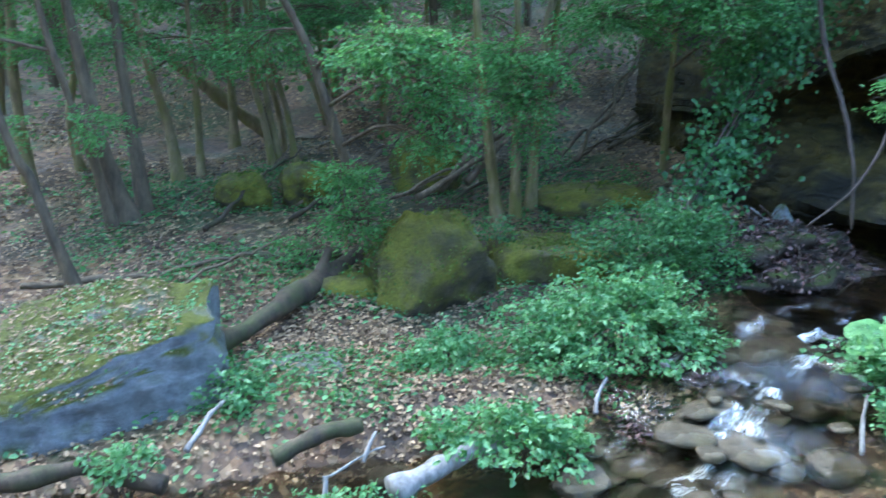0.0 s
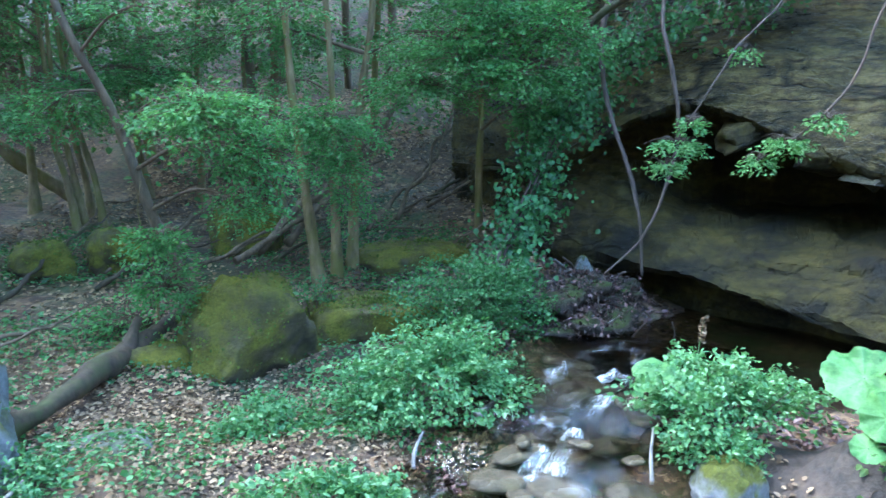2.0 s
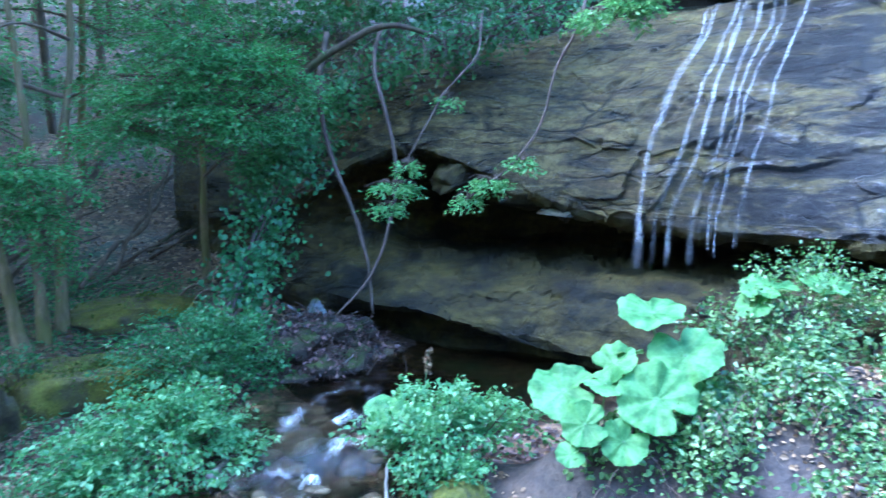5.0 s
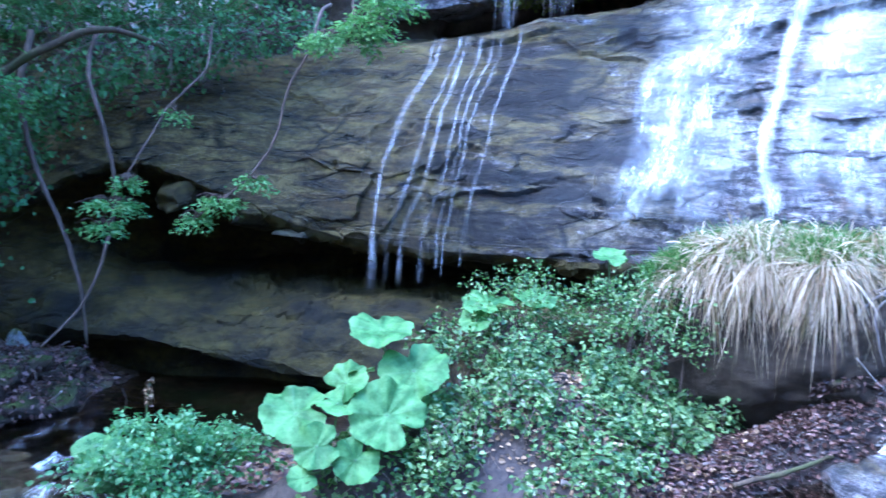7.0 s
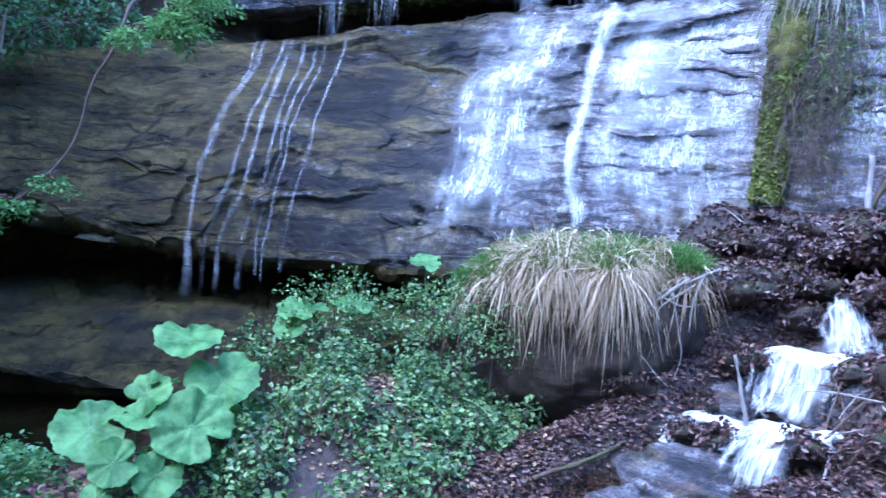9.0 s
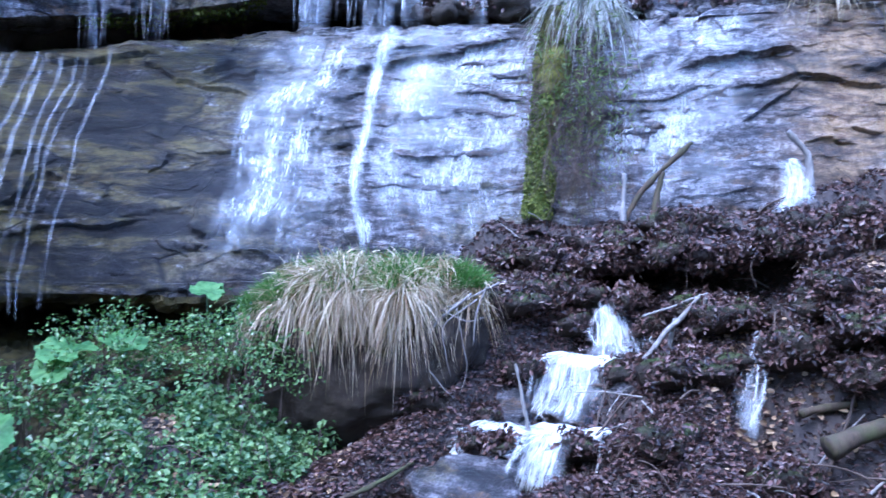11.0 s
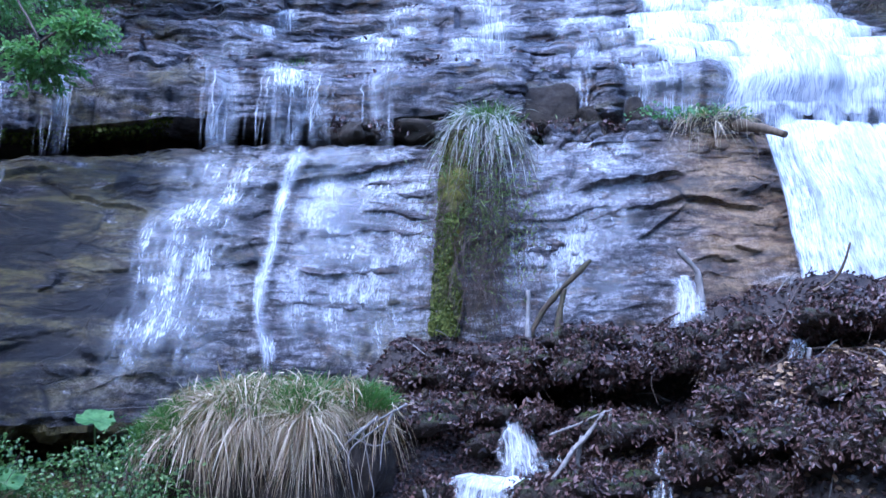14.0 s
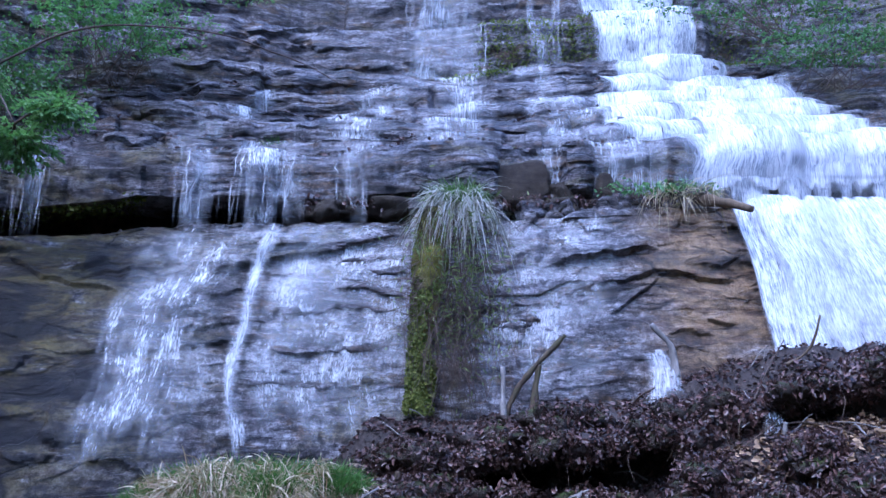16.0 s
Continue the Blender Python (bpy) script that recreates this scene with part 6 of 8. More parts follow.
def mossy_rib():
    rng = np.random.default_rng(5)
    ob = thing("mossy_rib", (8.3, 0.15, 2.6), "rib of rock covered in moss and hanging roots", "moss")
    n, k = 60, 16
    top, low = np.array([8.88, 0.02, 4.75]), np.array([8.22, 0.12, 2.55])
    t = np.linspace(0, 1, n)
    path = top + (low - top) * t[:, None]
    v, f = tube(path, (0.17 - 0.05 * t + 0.05 * fbm(xy0(t * 8, 0 * t), 1, 3, 2)) * np.sqrt(1.001 - t**5), k, 3, 0.35, False)
    keep(obj("rock", mesh_np("rock", v, f), M_MOSSROCK), ob)
    m = 5200
    q = rng.uniform(0, 1, m)
    a = rng.uniform(np.pi * 0.5, np.pi * 1.5, m)
    out = np.stack([np.cos(a), np.sin(a), 0 * a], -1)
    p = top + (low - top) * q[:, None] + out * (0.18 - 0.04 * q)[:, None]
    ok = (vnoise(p * 3.5, 9) + 0.25 * out[:, 1] > 0.42)
    p, out, m = p[ok], out[ok], int(ok.sum())
    keep(leaves("moss", p, rng.normal(0, 0.7, (m, 3)) - [0, 0, 0.6], out + rng.normal(0, 0.4, (m, 3)), rng.uniform(0.02, 0.05, m), M_MOSS, shape="blade"), ob)
    bits = []
    for _ in range(330):
        s = rng.uniform(0, 0.8)
        c = top + (low - top) * s + [-0.12 - rng.uniform(0, 0.18), rng.normal(-0.28, 0.27), 0]
        L = rng.uniform(0.3, 1.0)
        e = c + [rng.normal(-0.05, 0.08), rng.normal(0, 0.22), -L]
        bits.append(tube(spline([c, (c + e) / 2 + rng.normal(0, 0.08, 3), e], np.linspace(0, 2, 8)), np.linspace(0.0036, 0.0015, 8), 3, 0, 0.0, False))
    for _ in range(34):
        s = rng.uniform(0.05, 0.75)
        c = top + (low - top) * s + [-0.16, 0.1, 0]
        e = c + [rng.normal(-0.12, 0.08), rng.uniform(0.15, 0.75), rng.uniform(-0.3, 0.15)]
        bits.append(tube(spline([c, (c + e) / 2 + rng.normal(0, 0.05, 3), e], np.linspace(0, 2, 8)), np.linspace(0.005, 0.0018, 8), 3, 0, 0.0, False))
    v, f = merge(bits)
    keep(obj("root_tangle", mesh_np("root_tangle", v, f), M_TWIG, kind="stuff"), ob)
    m = 1200
    p = np.array([8.45, -0.28, 3.7]) + rng.normal(0, 1, (m, 3)) * [0.12, 0.27, 0.5]
    keep(leaves("sprout_tangle", p, rng.normal(0, 0.6, (m, 3)), rng.normal(0, 0.5, (m, 3)) + [-0.5, 0, 0.6], rng.uniform(0.05, 0.11, m), M_SPROUT, shape="blade", width=0.22, kind="stuff"), ob)


mossy_rib()


def bough(pts, r0, sprays, label, seed, name="hanging_branch", mat=None, leaf=None, bark=None, twig_n=18):
    """A bare bough with leafy sprays: (centre, radii, twigs, leaves a twig, leaf length)."""
    rng = np.random.default_rng(seed)
    ob = thing(name, pts[0], label, "branch")
    wd, path = limb("wood", pts, r0, r0 * 0.45, bark or M_TWIG, ob, 7, None, 0.15, 0.03, seed)
    bits, got = [], []
    for centre, radii, twigs, per, size in sprays:
        k = np.argmin(np.linalg.norm(path - np.asarray(centre), axis=1))
        w, g = spray_parts(path[k], centre, radii, int(twigs * 1.8), int(per * 1.7), size * 0.68, rng, 0.09)
        bits += w
        got.append(g)
    if bits:
        v, f = merge(bits)
        twigs_ = keep(obj("twig_tangle", mesh_np("twig_tangle", v, f), M_TWIG, kind="stuff"), ob)
        leaves("foliage", *[np.concatenate(z) for z in zip(*got)], leaf or M_SPRAY, width=0.62).parent = twigs_


bough([(3.7, 7.7, 3.75), (3.48, 7.4, 3.1), (3.55, 7.3, 2.5), (3.66, 7.0, 1.9), (3.72, 6.8, 1.3), (3.76, 6.74, 0.8)], 0.034, [], "dead grey branch hanging beside the cave", 1)
bough([(4.1, 7.2, 3.75), (3.82, 6.8, 3.3), (3.9, 6.65, 2.7), (3.92, 6.55, 2.1), (3.8, 6.5, 1.6), (3.55, 6.45, 1.2), (3.2, 6.42, 0.9)], 0.024, [], "bent hanging vine stem before the cave", 2)
bough([(5.0, 6.6, 3.95), (4.55, 6.1, 3.4), (4.1, 6.05, 2.9), (3.75, 6.0, 2.4), (3.5, 6.0, 1.95)], 0.012, [((3.72, 5.95, 2.35), (0.2, 0.15, 0.06), 8, 9, 0.065), ((3.6, 5.95, 2.15), (0.34, 0.2, 0.06), 14, 10, 0.07), ((3.5, 5.95, 1.97), (0.26, 0.2, 0.06), 10, 10, 0.07), ((4.25, 6.0, 2.95), (0.2, 0.1, 0.06), 5, 8, 0.06)], "thin leafy branch hanging before the cave", 3)
bough([(5.5, 5.4, 4.1), (5.1, 5.1, 3.9), (4.85, 5.0, 3.5), (4.75, 5.06, 3.25), (4.62, 5.1, 2.75), (4.45, 5.2, 2.45), (4.1, 5.36, 2.1)], 0.018, [((4.45, 5.15, 2.4), (0.25, 0.15, 0.06), 9, 9, 0.065), ((4.2, 5.3, 2.2), (0.3, 0.15, 0.07), 14, 10, 0.065), ((4.0, 5.38, 2.05), (0.18, 0.12, 0.05), 8, 9, 0.065)], "grey leafy branch hanging over the pool", 4)
bough([(5.6, 5.2, 4.5), (5.35, 4.9, 4.1), (5.1, 4.7, 3.7)], 0.02, [((5.15, 4.6, 3.75), (0.4, 0.35, 0.18), 34, 13, 0.065), ((4.85, 4.8, 3.6), (0.25, 0.2, 0.1), 14, 12, 0.06), ((5.4, 4.5, 4.05), (0.45, 0.35, 0.2), 26, 13, 0.065)], "bright leafy branch hanging over the rock edge", 5)
bough([(8.2, 5.6, 7.0), (7.8, 4.9, 6.3), (7.5, 4.2, 5.4)], 0.02, [((7.6, 4.25, 5.25), (0.4, 0.5, 0.3), 36, 14, 0.10), ((7.6, 3.8, 5.62), (0.35, 0.42, 0.2), 26, 14, 0.10), ((8.3, 5.2, 6.2), (0.6, 0.6, 0.4), 30, 14, 0.075)], "leafy branch with fresh green leaves by the falls", 6)
bough([(9.8, 4.4, 8.9), (9.7, 3.6, 8.5), (9.6, 2.8, 8.2)], 0.03, [((9.6, 2.7, 8.2), (0.5, 0.6, 0.25), 30, 14, 0.075), ((9.7, 3.6, 8.5), (0.5, 0.6, 0.3), 26, 14, 0.075)], "leafy branch over the upper ledges", 7)
bough([(8.6, 6.2, 6.0), (9.0, 4.6, 7.2), (9.5, 3.2, 7.45), (9.9, 2.2, 7.3), (10.0, 1.4, 6.9)], 0.016, [], "bare dead branch lying on the upper ledges", 8, "dead_branch")


def orchid_spike(at):
    """A faded flower spike at the pool's edge."""
    rng = np.random.default_rng(2)
    at = np.array(at, float)
    ob = thing("flower_spike", at, "faded pale flower spike at the edge of the pool", "plant")
    limb("stem", [at, at + [0.01, 0, 0.2], at + [0.03, 0, 0.38]], 0.006, 0.004, M_STALK, ob, 5, 8, 0.0)
    n = 90
    t = rng.uniform(0, 1, n)
    p = at + np.array([0.02, 0, 0.2]) + t[:, None] * [0.012, 0, 0.19]
    d = rng.normal(0, 1, (n, 3)) * [1, 1, 0.3]
    keep(leaves("flowers", p, d, rng.normal(0, 1, (n, 3)), rng.uniform(0.02, 0.04, n), M_LITTER), ob)


orchid_spike((3.08, 4.55, 0.62))

for c, s, sd, t in (((9.42, -0.95, 5.22), (0.26, 0.42, 0.34), 41, 10), ((9.45, -1.55, 5.12), (0.2, 0.26, 0.2), 42, 50), ((9.45, -2.15, 5.22), (0.2, 0.3, 0.22), 43, 20), ((9.5, 0.75, 5.1), (0.2, 0.3, 0.22), 44, 70), ((9.45, 1.4, 5.05), (0.2, 0.36, 0.24), 45, 0)):
    boulder(c, s, sd, M_DARKROCK, "dark wet broken rock on the ledge above the slab", t, [((-1, 0, 0.2), 0.8), ((0, 0.3, 1), 0.8)], name="rock", group="broken rocks on the ledge")
log([(9.05, -3.0, 4.98), (8.75, -3.2, 4.85), (8.4, -3.4, 4.68)], 0.06, 0.035, M_BARK_DARK, "dark log jutting over the lip of the slab", "log", 61, 0.02)


def moss_strip(k, q0, q1, rows, n, label, seed, grid=None):
    """Moss along a damp ledge."""
    rng = np.random.default_rng(seed)
    i = (rng.uniform(q0, q1, n) - 4.5) / 8.5 * 519
    j = rng.uniform(*rows, n)
    p = LEDGES[k][i.astype(int), j.astype(int)] + rng.normal(0, 0.02, (n, 3))
    leaves("moss", p, rng.normal(0, 1, (n, 3)), rng.normal(0, 0.5, (n, 3)) + [-0.5, 0, 0.8], rng.uniform(0.02, 0.06, n), M_MOSS, None, "blade", 1.0, label, "moss", kind="stuff")


bush((9.9, 4.6, 7.7), (0.9, 1.1, 0.6), 2600, 0.075, M_LEAF, "leafy shrub hanging over the upper ledges", "shrub", 91, stems=30)
bush((9.4, 5.6, 6.6), (0.7, 0.9, 0.5), 1800, 0.075, M_LEAF_FAR, "dark leafy shrub beside the upper ledges", "shrub", 92, stems=24)
bush((10.6, -5.6, 7.5), (0.7, 1.1, 0.4), 1400, 0.07, M_LEAF_FAR, "dark growth on the upper ledges", "undergrowth", 93, stems=24)
bush((10.9, -4.6, 8.6), (0.8, 1.3, 0.5), 1800, 0.07, M_LEAF_FAR, "dark growth on the upper ledges", "undergrowth", 94, stems=24)
# added dark rocks stand in for the shaded hollow behind the lip
for c, s_, sd in (((7.95, 6.7, 4.35), (1.0, 0.8, 0.75), 47), ((7.0, 7.4, 4.1), (0.9, 0.7, 0.6), 48), ((8.8, 6.0, 5.2), (0.8, 0.8, 1.0), 49)):
    boulder(c, s_, sd, M_DARKROCK, "dark rock added in place of the hollow behind the lip", 20, [((-1, -0.6, 0.2), 0.8)], name="rock", n=60, rough=0.25, group="dark rocks behind the lip")
moss_strip(6, 8.8, 9.75, (8, 45), 3500, "green moss on a dripping ledge", 1)
moss_strip(5, 8.6, 9.0, (30, 50), 900, "green moss on a dripping ledge", 2)
moss_strip(0, 5.6, 7.0, (0, 8), 2500, "green moss in the hollow above the slab", 3)
moss_strip(5, 10.6, 12.5, (34, 50), 2500, "green growth on the dark ledges", 4)
moss_strip(6, 10.6, 12.5, (8, 50), 3500, "green growth on the dark ledges", 5)


def ledge_leaves():
    """Dead leaves lying on the ledges."""
    rng = np.random.default_rng(66)
    for k in range(5):
        n = 700
        i = (rng.uniform(5.4, 9.7, n) - 4.5) / 8.5 * 519
        j = rng.uniform(36, 47, n)
        ok = vnoise(xy0(i * 0.05, j * 0.2), 40 + k) + rng.uniform(-0.1, 0.1, n) > 0.5
        p = sample(LEDGES[k], i[ok], j[ok]) + [0, 0, 0.02]
        m = len(p)
        leaves("fallen_leaves", p, rng.normal(0, 1, (m, 3)) * [1, 1, 0.4], rng.normal(0, 0.6, (m, 3)) + [-0.3, 0, 0.8], rng.uniform(0.04, 0.08, m), M_LITTER_WET, None, "leaf", 0.7, "wet brown leaves caught on the ledge", "leaves", kind="stuff")


bush((9.0, -2.55, 5.05), (0.16, 0.5, 0.10), 170, 0.075, M_HERB, "broad green leaves growing on the lip of the slab", "herb_patch", 95, "herb", stems=8)


def rubble():
    """Broken rock and leaves wedged under the lowest ledge."""
    rng = np.random.default_rng(88)
    for k in range(26):
        y = rng.uniform(-2.9, 1.5)
        s = rng.uniform(0.10, 0.22)
        boulder((9.22 + rng.uniform(-0.08, 0.15), y, 4.83 + rng.uniform(0, 0.12) + 0.02 * abs(y)), (s * rng.uniform(0.8, 1.3), s * rng.uniform(1.0, 1.9), s * rng.uniform(0.6, 1.0)), 300 + k, M_LEDGE if k % 2 else M_DARKROCK, "broken wet rock wedged under the ledge", rng.uniform(0, 180), [((-1, 0, 0.2), 0.75), ((0.2, 0.3, 1), 0.75)], "rock", 0.3, 30, "broken rocks on the ledge")
    n = 900
    y = rng.uniform(-2.9, 1.6, n)
    p = np.stack([9.1 + rng.uniform(-0.1, 0.2, n), y, 4.88 + rng.uniform(0, 0.16, n)], -1)
    leaves("fallen_leaves", p, rng.normal(0, 1, (n, 3)), rng.normal(0, 0.7, (n, 3)) + [-0.4, 0, 0.7], rng.uniform(0.04, 0.08, n), M_LITTER_WET, None, "leaf", 0.7, "wet brown leaves among the rocks on the lip", "leaves", kind="stuff")


rubble()

bough([(3.3, 7.6, 3.2), (3.6, 7.2, 3.55), (4.0, 6.9, 3.75), (4.4, 6.75, 3.68), (4.9, 6.7, 3.45)], 0.042, [], "dark arching root on the edge of the rock", 31, "root", bark=M_ROT)


def edge_twigs():
    """Bare grey twigs tangled along the edge of the rock."""
    rng = np.random.default_rng(19)
    ob = thing("twig_tangle", (4.4, 6.9, 3.7), "tangle of bare grey twigs along the rock edge", "twigs")
    bits = []
    for _ in range(150):
        t = rng.uniform(0, 1)
        a = np.array([3.7 + 2.0 * t, 7.4 - 1.2 * t, 3.6 + 0.4 * t]) + rng.normal(0, 0.12, 3)
        e = a + [rng.normal(-0.15, 0.25), rng.normal(-0.25, 0.2), rng.normal(-0.1, 0.22)]
        bits.append(tube(spline([a, (a + e) / 2 + rng.normal(0, 0.05, 3), e], np.linspace(0, 2, 7)), np.linspace(0.006, 0.002, 7), 4, 0, 0.0, False))
    v, f = merge(bits)
    keep(obj("twig_mass", mesh_np("twig_mass", v, f), M_TWIG, kind="stuff"), ob)


edge_twigs()

# ---- falling and running water ----
def water(name, g, mat, label, edge=0.22, body=0.1):
    """A sheet of water over the grid g (across, along), with its flow strongest in the middle."""
    nu, nv = g.shape[:2]
    ob = obj(name, mesh_np(name, g.reshape(-1, 3), grid_faces(nu, nv)), mat, None, label, "water", kind="structure")
    across = np.concatenate([[0], np.cumsum(np.linalg.norm(np.diff(g[:, nv // 2], axis=0), axis=1))])
    along = np.concatenate([[0], np.cumsum(np.linalg.norm(np.diff(g[nu // 2], axis=0), axis=1))])
    u, v = np.meshgrid(across, along, indexing="ij")
    off = (abs(g[0, 0, 1]) * 3.7) % 10
    me = ob.data
    idx = np.zeros(len(me.loops), np.int32)
    me.loops.foreach_get("vertex_index", idx)
    uv = np.stack([u.ravel()[idx] + off, v.ravel()[idx] + off], -1)
    layer = me.uv_layers.new(name="UVMap")
    layer.data.foreach_set("uv", uv.astype(np.float32).ravel())
    wide_ = max(across[-1], 0.05)
    s = np.linspace(0, 1, nu)[:, None] + 0.28 * edge * fbm(xy0(v * 2.1 + off, u * 0), 1, 4, 6) + 0.22 * edge * fbm(xy0(v * 1.3, u * 6 + off), 1, 3, 8)
    k = np.minimum(sstep(0, edge, s), sstep(1, 1 - edge, s))
    ragged = 0.10 * fbm(xy0(u * 9 + off, u * 0), 1, 3, 7)
    tt = np.linspace(0, 1, nv)[None] + ragged
    ends = np.minimum(sstep(-0.05, 0.06, tt), sstep(1.0, 0.86, tt))
    strand = vnoise(xy0(u * 8 + off, v * 0.7 + off), 3) * 0.75 + vnoise(xy0(u * 2.4 + off, v * 0.9), 4) * 0.6
    k = k * ends * np.clip(body + 1.2 * strand, 0, 1.1)
    col = np.repeat(k.reshape(-1, 1), 4, 1)
    col[:, 3] = 1
    a = me.color_attributes.new("flow", "FLOAT_COLOR", "POINT")
    a.data.foreach_set("color", col.astype(np.float32).ravel())
    return ob


def sample(grid, i, j):
    """The grid's surface at fractional places."""
    i, j = np.clip(i, 0, grid.shape[0] - 1.001), np.clip(j, 0, grid.shape[1] - 1.001)
    a, b = i.astype(int), j.astype(int)
    s, t = (i - a)[..., None], (j - b)[..., None]
    return grid[a, b] * (1 - s) * (1 - t) + grid[a + 1, b] * s * (1 - t) + grid[a, b + 1] * (1 - s) * t + grid[a + 1, b + 1] * s * t


def smooth_grid(g, times_=4):
    for _ in range(times_):
        p = np.pad(g, ((1, 1), (1, 1), (0, 0)), "edge")
        g = (p[:-2, 1:-1] + p[2:, 1:-1] + p[1:-1, :-2] + p[1:-1, 2:] + 2 * g) / 6
    return g


FACE_N = grid_normals(smooth_grid(face_grid, 6))


def face_sheet(q_top, q_low, v_top, v_low, mat, label, lift=0.025, fall=0.0, name="falling_water", edge=0.25, nu=None, wander=0.03, body=0.1, smooth=14):
    """Water down the slab from v_top to v_low (0: drip edge, 1: lip), between two places along it at top and bottom; fall: metres of free drop below."""
    nu = nu or max(12, int((max(q_low[1] - q_low[0], q_top[1] - q_top[0])) * 60))
    nv = 70
    s, t = np.meshgrid(np.linspace(0, 1, nu), np.linspace(0, 1, nv), indexing="ij")
    q = (q_top[0] + (q_top[1] - q_top[0]) * s) * (1 - t) + (q_low[0] + (q_low[1] - q_low[0]) * s) * t
    q = q + wander * fbm(xy0(t * 4, 0 * t + q_top[0] * 3), 1, 3, 5)
    i = q / (len(FOOT) - 1) * (face_grid.shape[0] - 1)
    j = I_EDGE + (v_top + (v_low - v_top) * t) * (I_LIP - I_EDGE)
    g = smooth_grid(sample(face_grid, i, j), smooth) + smooth_grid(sample(FACE_N, i, j), smooth) * (lift + 0.02)
    if fall:
        k = 24
        drop = np.linspace(0, 1, k + 1)[1:]
        out = sample(FACE_N, i, j)[:, -1:] * [1, 1, 0]
        more = g[:, -1:] - np.array([0, 0, 1.0]) * (drop * fall)[None, :, None] + out * (0.10 * np.sqrt(drop))[None, :, None]
        g = np.concatenate([g, more], 1)
    return water(name, g, mat, label, edge, body)


def ledge_sheet(k, q0, q1, mat, label, j0=14, j1=48, lift=0.02, name="falling_water", edge=0.12, drop=0.0, body=0.1):
    """Water over ledge k from its shelf (row j1) down its front (row j0)."""
    grid = LEDGES[k]
    nrm = grid_normals(smooth_grid(grid, 3))
    nu = max(12, int((q1 - q0) * 70))
    s, t = np.meshgrid(np.linspace(0, 1, nu), np.linspace(0, 1, 60), indexing="ij")
    wob = 0.03 * fbm(xy0(t * 3, 0 * t + q0 * 5 + k), 1, 3, 9)
    i = (q0 + (q1 - q0) * s + wob * (1 - 2 * s) + 0.5 * wob - 4.5) / 8.5 * 519
    j = j1 + (j0 - j1) * t
    g = smooth_grid(sample(grid, i, j), 24) + sample(nrm, i, j) * (lift + 0.02)
    if drop:
        m = np.linspace(0, 1, 13)[1:]
        g = np.concatenate([g, g[:, -1:] - np.array([0, 0, 1.0]) * (m * drop)[None, :, None]], 1)
    return water(name, g, mat, label, edge, body)


def ribbons(name, paths, wide, mat, label, seed):
    """Threads of falling water, each a narrow curved strip that thins out towards its ends; one mesh."""
    rng = np.random.default_rng(seed)
    vs, fs, uvs, cols, o = [], [], [], [], 0
    for p in paths:
        n = len(p)
        t = np.linspace(0, 1, n)
        p = p + np.stack([0 * t, 0.022 * fbm(xy0(t * 3, 0 * t + rng.uniform(0, 99)), 1, 3, 1), 0 * t], -1)
        w = rng.uniform(*wide) * (0.75 + 0.5 * vnoise(xy0(t * 4, 0 * t + rng.uniform(0, 99)), 2))
        u = np.linspace(-1, 1, 5)
        g = p[None] + np.stack([-0.25 * (1 - u * u)[:, None] * w[None], u[:, None] * w[None], 0 * u[:, None] * w[None]], -1)
        vs.append(g.reshape(-1, 3))
        fs.append(grid_faces(5, n) + o)
        o += 5 * n
        along = np.concatenate([[0], np.cumsum(np.linalg.norm(np.diff(p, axis=0), axis=1))]) + rng.uniform(0, 50)
        uu, vv = np.meshgrid(u * w.mean() + rng.uniform(0, 50), along, indexing="ij")
        uvs.append(np.stack([uu, vv], -1).reshape(-1, 2))
        k = (1 - np.abs(u)[:, None] ** 2) * (sstep(0, 0.12, t) * sstep(1, 0.75, t))[None] * rng.uniform(0.5, 1.25)
        cols.append(k.reshape(-1))
    ob = obj(name, mesh_np(name, np.vstack(vs), np.vstack(fs)), mat, None, label, "water", kind="structure")
    me = ob.data
    idx = np.zeros(len(me.loops), np.int32)
    me.loops.foreach_get("vertex_index", idx)
    me.uv_layers.new(name="UVMap").data.foreach_set("uv", np.vstack(uvs)[idx].astype(np.float32).ravel())
    col = np.repeat(np.concatenate(cols)[:, None], 4, 1)
    col[:, 3] = 1
    me.color_attributes.new("flow", "FLOAT_COLOR", "POINT").data.foreach_set("color", col.astype(np.float32).ravel())
    return ob


def tumble(pts, spread, n, wide, mat, label, seed, lift=0.05):
    """Threads of water that tumble along pts, spread sideways (along y) by so much at each."""
    rng = np.random.default_rng(seed)
    pts = np.asarray(pts, float)
    got = []
    for _ in range(n):
        a, b = rng.uniform(0, 0.25), rng.uniform(0.8, 1.0)
        q = np.linspace(a, b, 18) * (len(pts) - 1)
        p = spline(pts, q)
        side = rng.uniform(-1, 1)
        p[:, 1] += side * np.interp(q, np.arange(len(spread)), spread)
        p[:, 0] -= rng.uniform(0, lift)
        p[:, 2] += rng.uniform(-0.02, lift) - 0.03 * side * side
        t = np.linspace(0, 1, 18)
        p += np.stack([fbm(xy0(t * 2.5, 0 * t + rng.uniform(0, 99)), 1, 3, c) for c in range(3)], -1) * [0.03, 0.035, 0.03]
        got.append(p)
    return ribbons("cascade", got, wide, mat, label, seed)


